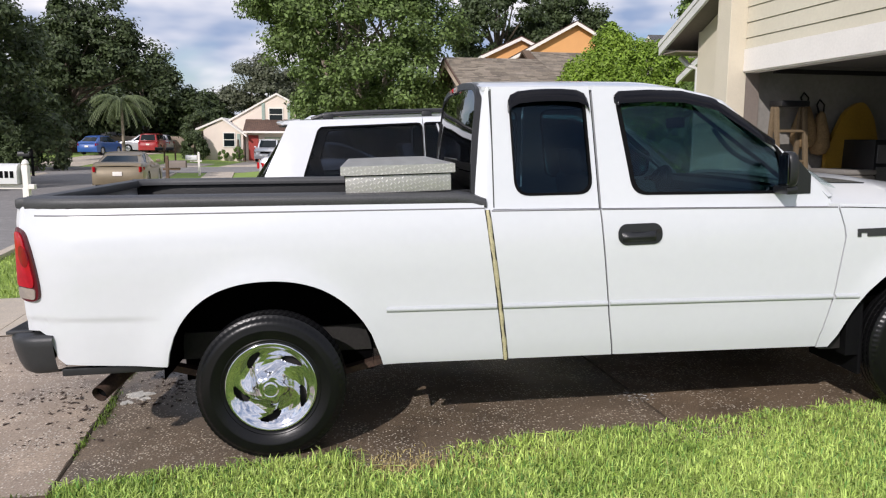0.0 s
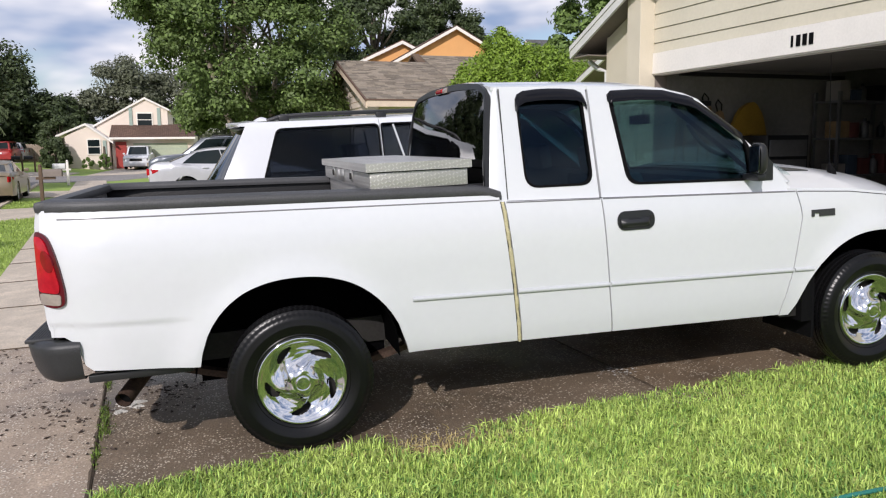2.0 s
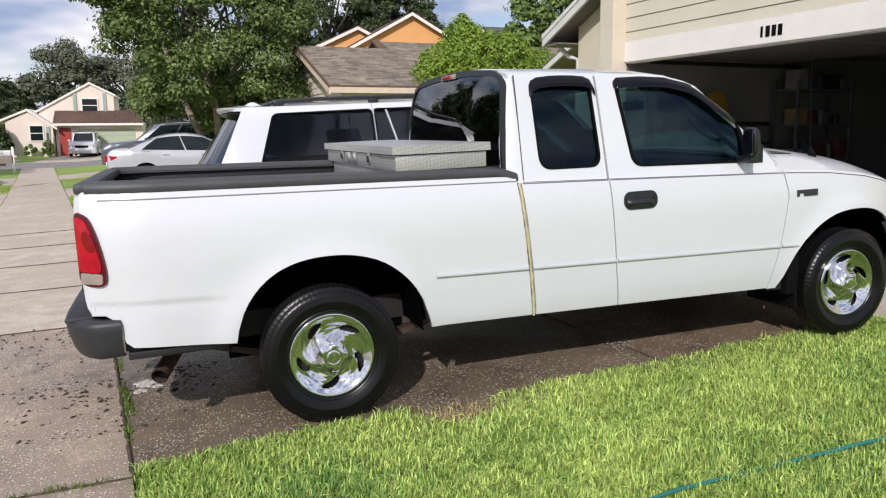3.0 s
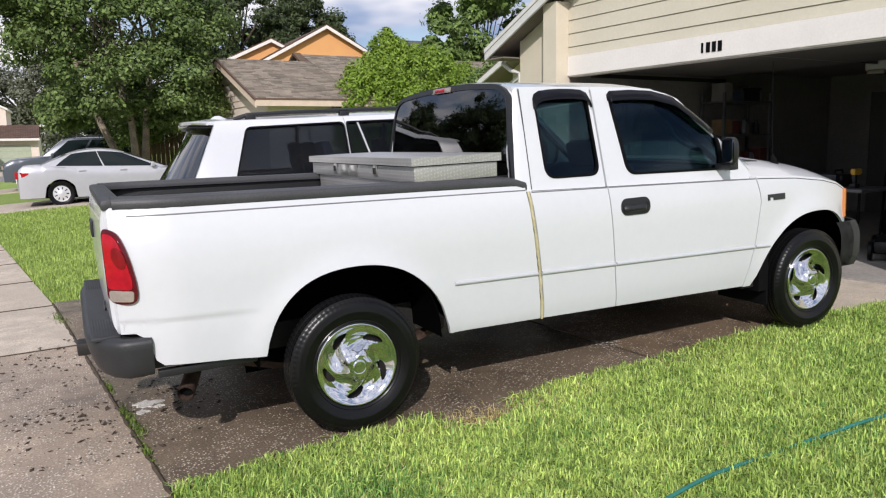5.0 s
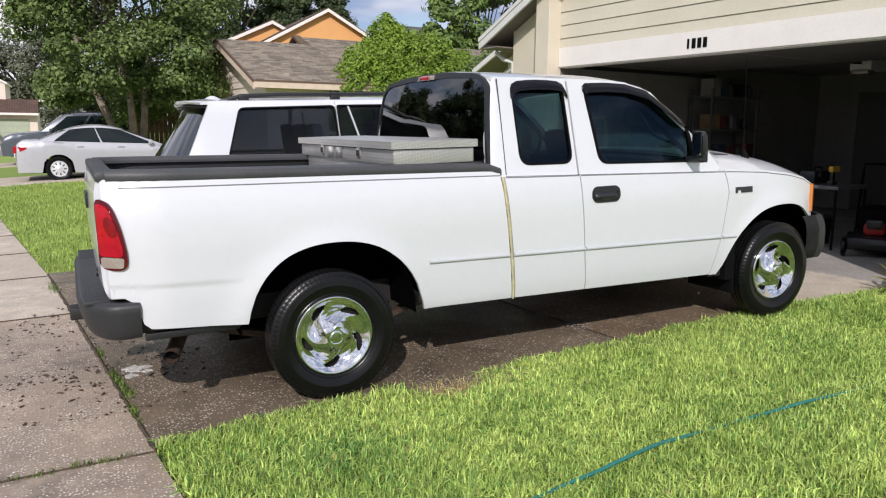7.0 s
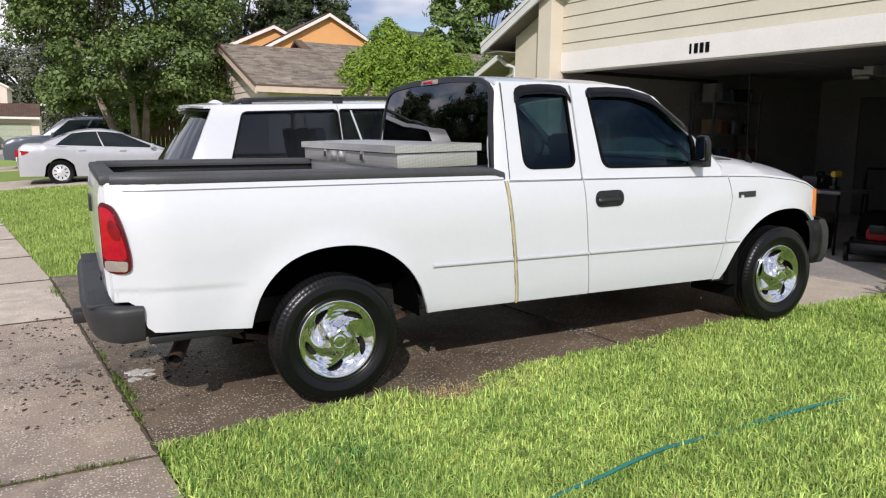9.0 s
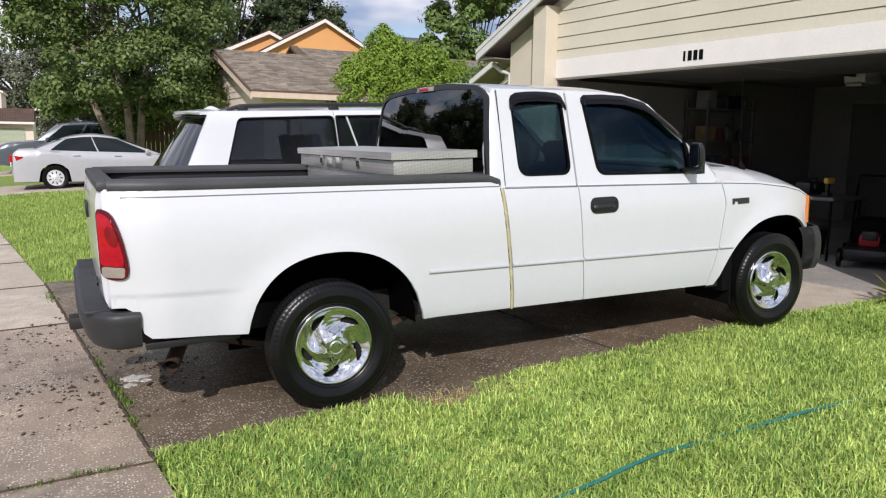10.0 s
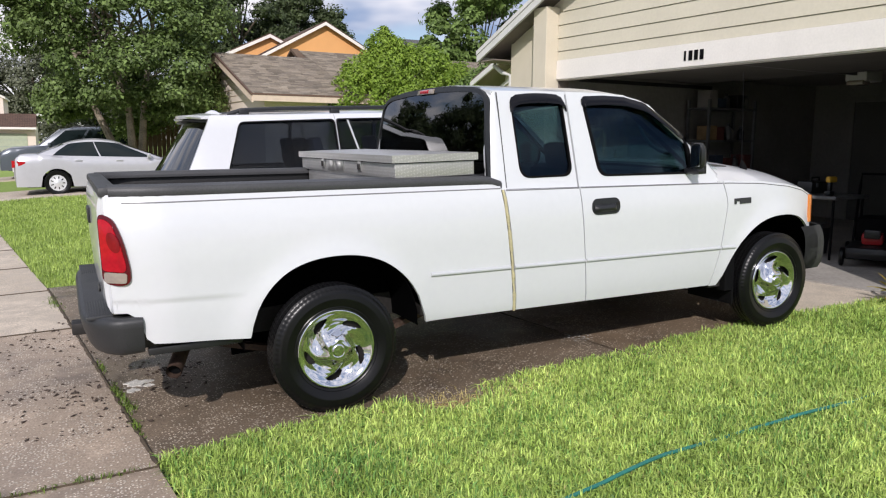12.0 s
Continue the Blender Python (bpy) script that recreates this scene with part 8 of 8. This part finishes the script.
ob = blades("verge_grass", px[keep], py[keep], heights(px[keep], py[keep]) - 0.035, 0.055, 0.012, GRASS_FAR, 9)
tagged(ob, "strip of green grass between footpath and street", "grass", kind="stuff")
tagged(part("lawn_soil", Geo().slab(lambda u, v: (lambda x, y: Vector((x, y, land(x, y) - 0.030)))(lerp(-1.02 - 0.105 * lerp(-2.65, -0.05, v), 7.4, u), lerp(-2.65, lawn_edge(lerp(-1.0, 7.4, u)) + 0.02, v)), 60, 24, lambda u, v: (0, 0, -0.02)), SOIL, smooth=30), "dark soil and thatch under the lawn", "soil", kind="structure")

EARTH = mat("bare_dry_earth", (0.25, 0.175, 0.105), 0.95, vary=0.4, scale=9, fine=70, bump=0.9, other=(0.10, 0.070, 0.042))
outline = [(0.57 + 0.27 * (1 + 0.16 * math.sin(3 * a + 1)) * math.cos(a), -0.13 + 0.16 * (1 + 0.18 * math.sin(5 * a)) * math.sin(a)) for a in np.linspace(0, 2 * math.pi, 49)[:-1]]
tagged(part("bare_earth", fan(outline, lambda x, y: Vector((x, y, land(x, y) - 0.012 - 0.014 * (((x - 0.57) / 0.27) ** 2 + ((y + 0.13) / 0.16) ** 2) + 0.004 * math.sin(60 * x) * math.sin(70 * y))), (0, 0, -0.02), 8), EARTH), "dry bare earth where the lawn has worn away", "soil", kind="structure")
q = np.random.RandomState(91)
ex, ey = 0.60 + q.normal(size=420) * 0.16, -0.15 + q.normal(size=420) * 0.075
ob = blades("straw", ex, ey, heights(ex, ey) - 0.020, 0.045, 0.0045, GRASS_DRY, 12, 1.9)
tagged(ob, "flattened dry straw over the worn patch of lawn", "straw", kind="stuff")

# weeds in the joint, leaf litter and clods, the hose
WEED = leafy("weed_blade", (0.16, 0.25, 0.04), (0.10, 0.15, 0.03), 0.4)
for k, (x, y, m_, rad) in enumerate(((-1.085, 0.80, 160, 0.05), (-1.12, 1.05, 110, 0.045), (-1.06, 0.38, 70, 0.035), (-1.25, -0.235, 70, 0.04), (-1.52, -0.24, 40, 0.035), (-1.50, 4.2, 120, 0.07), (-1.18, 1.65, 60, 0.03))):
    q = np.random.RandomState(300 + k)
    along = q.normal(size=m_) * rad * 2.4
    cross = q.normal(size=m_) * rad * 0.32
    wx, wy = (x + along, y + cross) if y < 0 else (x + cross - 0.105 * along, y + along)
    ob = blades("weed", wx, wy, heights(wx, wy) - 0.008, 0.030, 0.006, WEED, 310 + k, 1.2)
    tagged(ob, "small green weed growing in the concrete joint", "weed", group="weeds in the joints", kind="stuff")
JOINT_SOIL = mat("joint_soil", (0.075, 0.055, 0.035), 0.95, vary=0.5, scale=12, fine=60, bump=0.5)


def joint(a, b, width, parent, seed):
    """Dirt that fills a joint, of uneven width."""
    q3 = random.Random(seed)
    a, b = Vector(a), Vector(b)
    n3 = max(6, int((b - a).length / 0.05))
    side3 = Vector((-(b - a).y, (b - a).x)).normalized()
    ws = [width * q3.uniform(0.35, 1.2) for _ in range(n3 + 1)]

    def at(u, v):
        k = round(u * n3)
        p = a.lerp(b, u) + side3 * ws[k] * (v - 0.5)
        return Vector((p.x, p.y, land(p.x, p.y) + 0.0035 - 0.006 * abs(2 * v - 1)))
    part("joint_dirt", Geo().slab(at, n3, 2, lambda u, v: (0, 0, -0.03)), JOINT_SOIL, parent, smooth=40)


joint((walk_edge(-0.2), -0.2), (walk_edge(5.1), 5.1), 0.028, pavement, 1)
for i, y in enumerate((-0.24, 3.02, 4.96, 6.65, 8.3, 9.9)):
    joint((walk_edge(y) - 1.42, y), (walk_edge(y), y), 0.013, pavement, 20 + i)
joint((2.12 + 0.0144, -0.16), (2.12 - 0.46, 5.1), 0.014, drive, 40)
joint((4.115, -0.16), (4.10 - 0.47, 5.1), 0.022, drive, 41)
CHALK = mat("chalky_mortar", (0.62, 0.60, 0.55), 0.9, vary=0.4, scale=22, fine=120, bump=0.4)
for cx, cy, sx, sy, sd in ((-0.99, 1.16, 0.075, 0.055, 1), (-1.03, 1.02, 0.035, 0.03, 2), (-0.93, 1.08, 0.03, 0.022, 3)):
    outline = [(cx + sx * (1 + 0.28 * math.sin(3 * a + sd) + 0.18 * math.sin(7 * a + 2 * sd)) * math.cos(a), cy + sy * (1 + 0.25 * math.sin(4 * a + sd) + 0.2 * math.sin(9 * a)) * math.sin(a)) for a in np.linspace(0, 2 * math.pi, 41)[:-1]]
    part("mortar_smear", fan(outline, lambda x, y: Vector((x, y, land(x, y) + 0.0035)), (0, 0, -0.008)), CHALK, drive, "chalky dried mortar on the concrete")
LITTER = mat("dark_leaf_litter", (0.058, 0.040, 0.030), 0.9, vary=0.5, scale=30, fine=90)
q = np.random.RandomState(41)
g = Geo()
count = 0
drifts = [(q.normal(-1.55, 0.36), q.uniform(0.35, 3.2), q.uniform(0.05, 0.22)) for _ in range(22)] + [(q.uniform(-1.0, -0.5), q.uniform(0.8, 1.7), 0.10) for _ in range(6)]
while count < 1000:
    dx, dy, dr = drifts[q.randint(len(drifts))]
    x, y = dx + q.normal() * dr, dy + q.normal() * dr * 0.7
    if q.uniform() < 0.25:
        x, y = q.normal(-1.55, 0.40), q.uniform(0.2, 3.3)
    if x < -2.6:
        continue
    s = 0.003 + 0.014 * q.uniform() ** 3
    m = pose(x, y, land(x, y) + s * 0.25 - 0.002, q.uniform(-25, 25), q.uniform(-25, 25), q.uniform(0, 360))
    pts = [m @ Vector((s * a * q.uniform(0.6, 1.5), s * b * q.uniform(0.6, 1.2), s * c * 0.55)) for a, b, c in ((-1.4, 0, 0), (0, -0.9, 0), (1.4, 0.5, 0), (0.3, 0.9, 0), (0.1, 0.1, 0.8), (-0.1, 0, -0.6))]
    g.add(pts, [(0, 1, 4), (1, 2, 4), (2, 3, 4), (3, 0, 4), (1, 0, 5), (2, 1, 5), (3, 2, 5), (0, 3, 5)])
    count += 1
tagged(part("leaf_litter", g, LITTER, smooth=0), "dark clods and leaf litter scattered on the concrete", "litter", kind="stuff")
PALE_GRIT = mat("pale_grit", (0.38, 0.36, 0.33), 0.9, vary=0.2, scale=30)
g = Geo()
for k in range(90):
    x, y = (q.normal(2.03, 0.07), q.normal(0.52, 0.05)) if k < 60 else (q.normal(-1.0, 0.05), q.normal(1.05, 0.07))
    s = 0.003 + 0.008 * q.uniform() ** 2
    m = pose(x, y, land(x, y) + s * 0.2, 0, 0, q.uniform(0, 360))
    pts = [m @ Vector((s * a * q.uniform(0.6, 1.5), s * b * q.uniform(0.6, 1.2), s * c * 0.4)) for a, b, c in ((-1.3, 0, 0), (0, -1, 0), (1.3, 0, 0), (0, 1, 0), (0.1, 0.1, 1))]
    g.add(pts, [(0, 1, 4), (1, 2, 4), (2, 3, 4), (3, 0, 4), (3, 2, 1, 0)])
tagged(part("pale_grit", g, PALE_GRIT, smooth=0), "pale crumbs of grit on the dark concrete", "grit", kind="stuff")

HOSE = mat("teal_hose_rubber", (0.018, 0.160, 0.130), 0.45, vary=0.2)
hose = thing("garden_hose", "teal green garden hose lying across the lawn", "hose")
path = [(-0.9, -2.10), (-0.3, -1.72), (0.38, -1.51), (0.80, -1.45), (1.22, -1.38), (1.66, -1.35), (2.06, -1.37), (2.55, -1.36), (3.02, -1.28), (3.8, -1.10), (4.6, -1.00), (5.2, -1.05)]
pts = []
for i in range(len(path) - 1):
    for k in range(6):
        s = k / 6
        a, b = Vector(path[i]), Vector(path[i + 1])
        pa, pb = Vector(path[max(0, i - 1)]), Vector(path[min(len(path) - 1, i + 2)])
        q2 = 0.5 * ((2 * a) + (b - pa) * s + (2 * pa - 5 * a + 4 * b - pb) * s * s + (3 * a - pa - 3 * b + pb) * s ** 3)
        pts.append((q2.x, q2.y, land(q2.x, q2.y) + 0.018 + 0.012 * math.sin(i * 2.3 + s * 2)))
part("tube", Geo().tube(pts, 0.0095, 8), HOSE, hose)
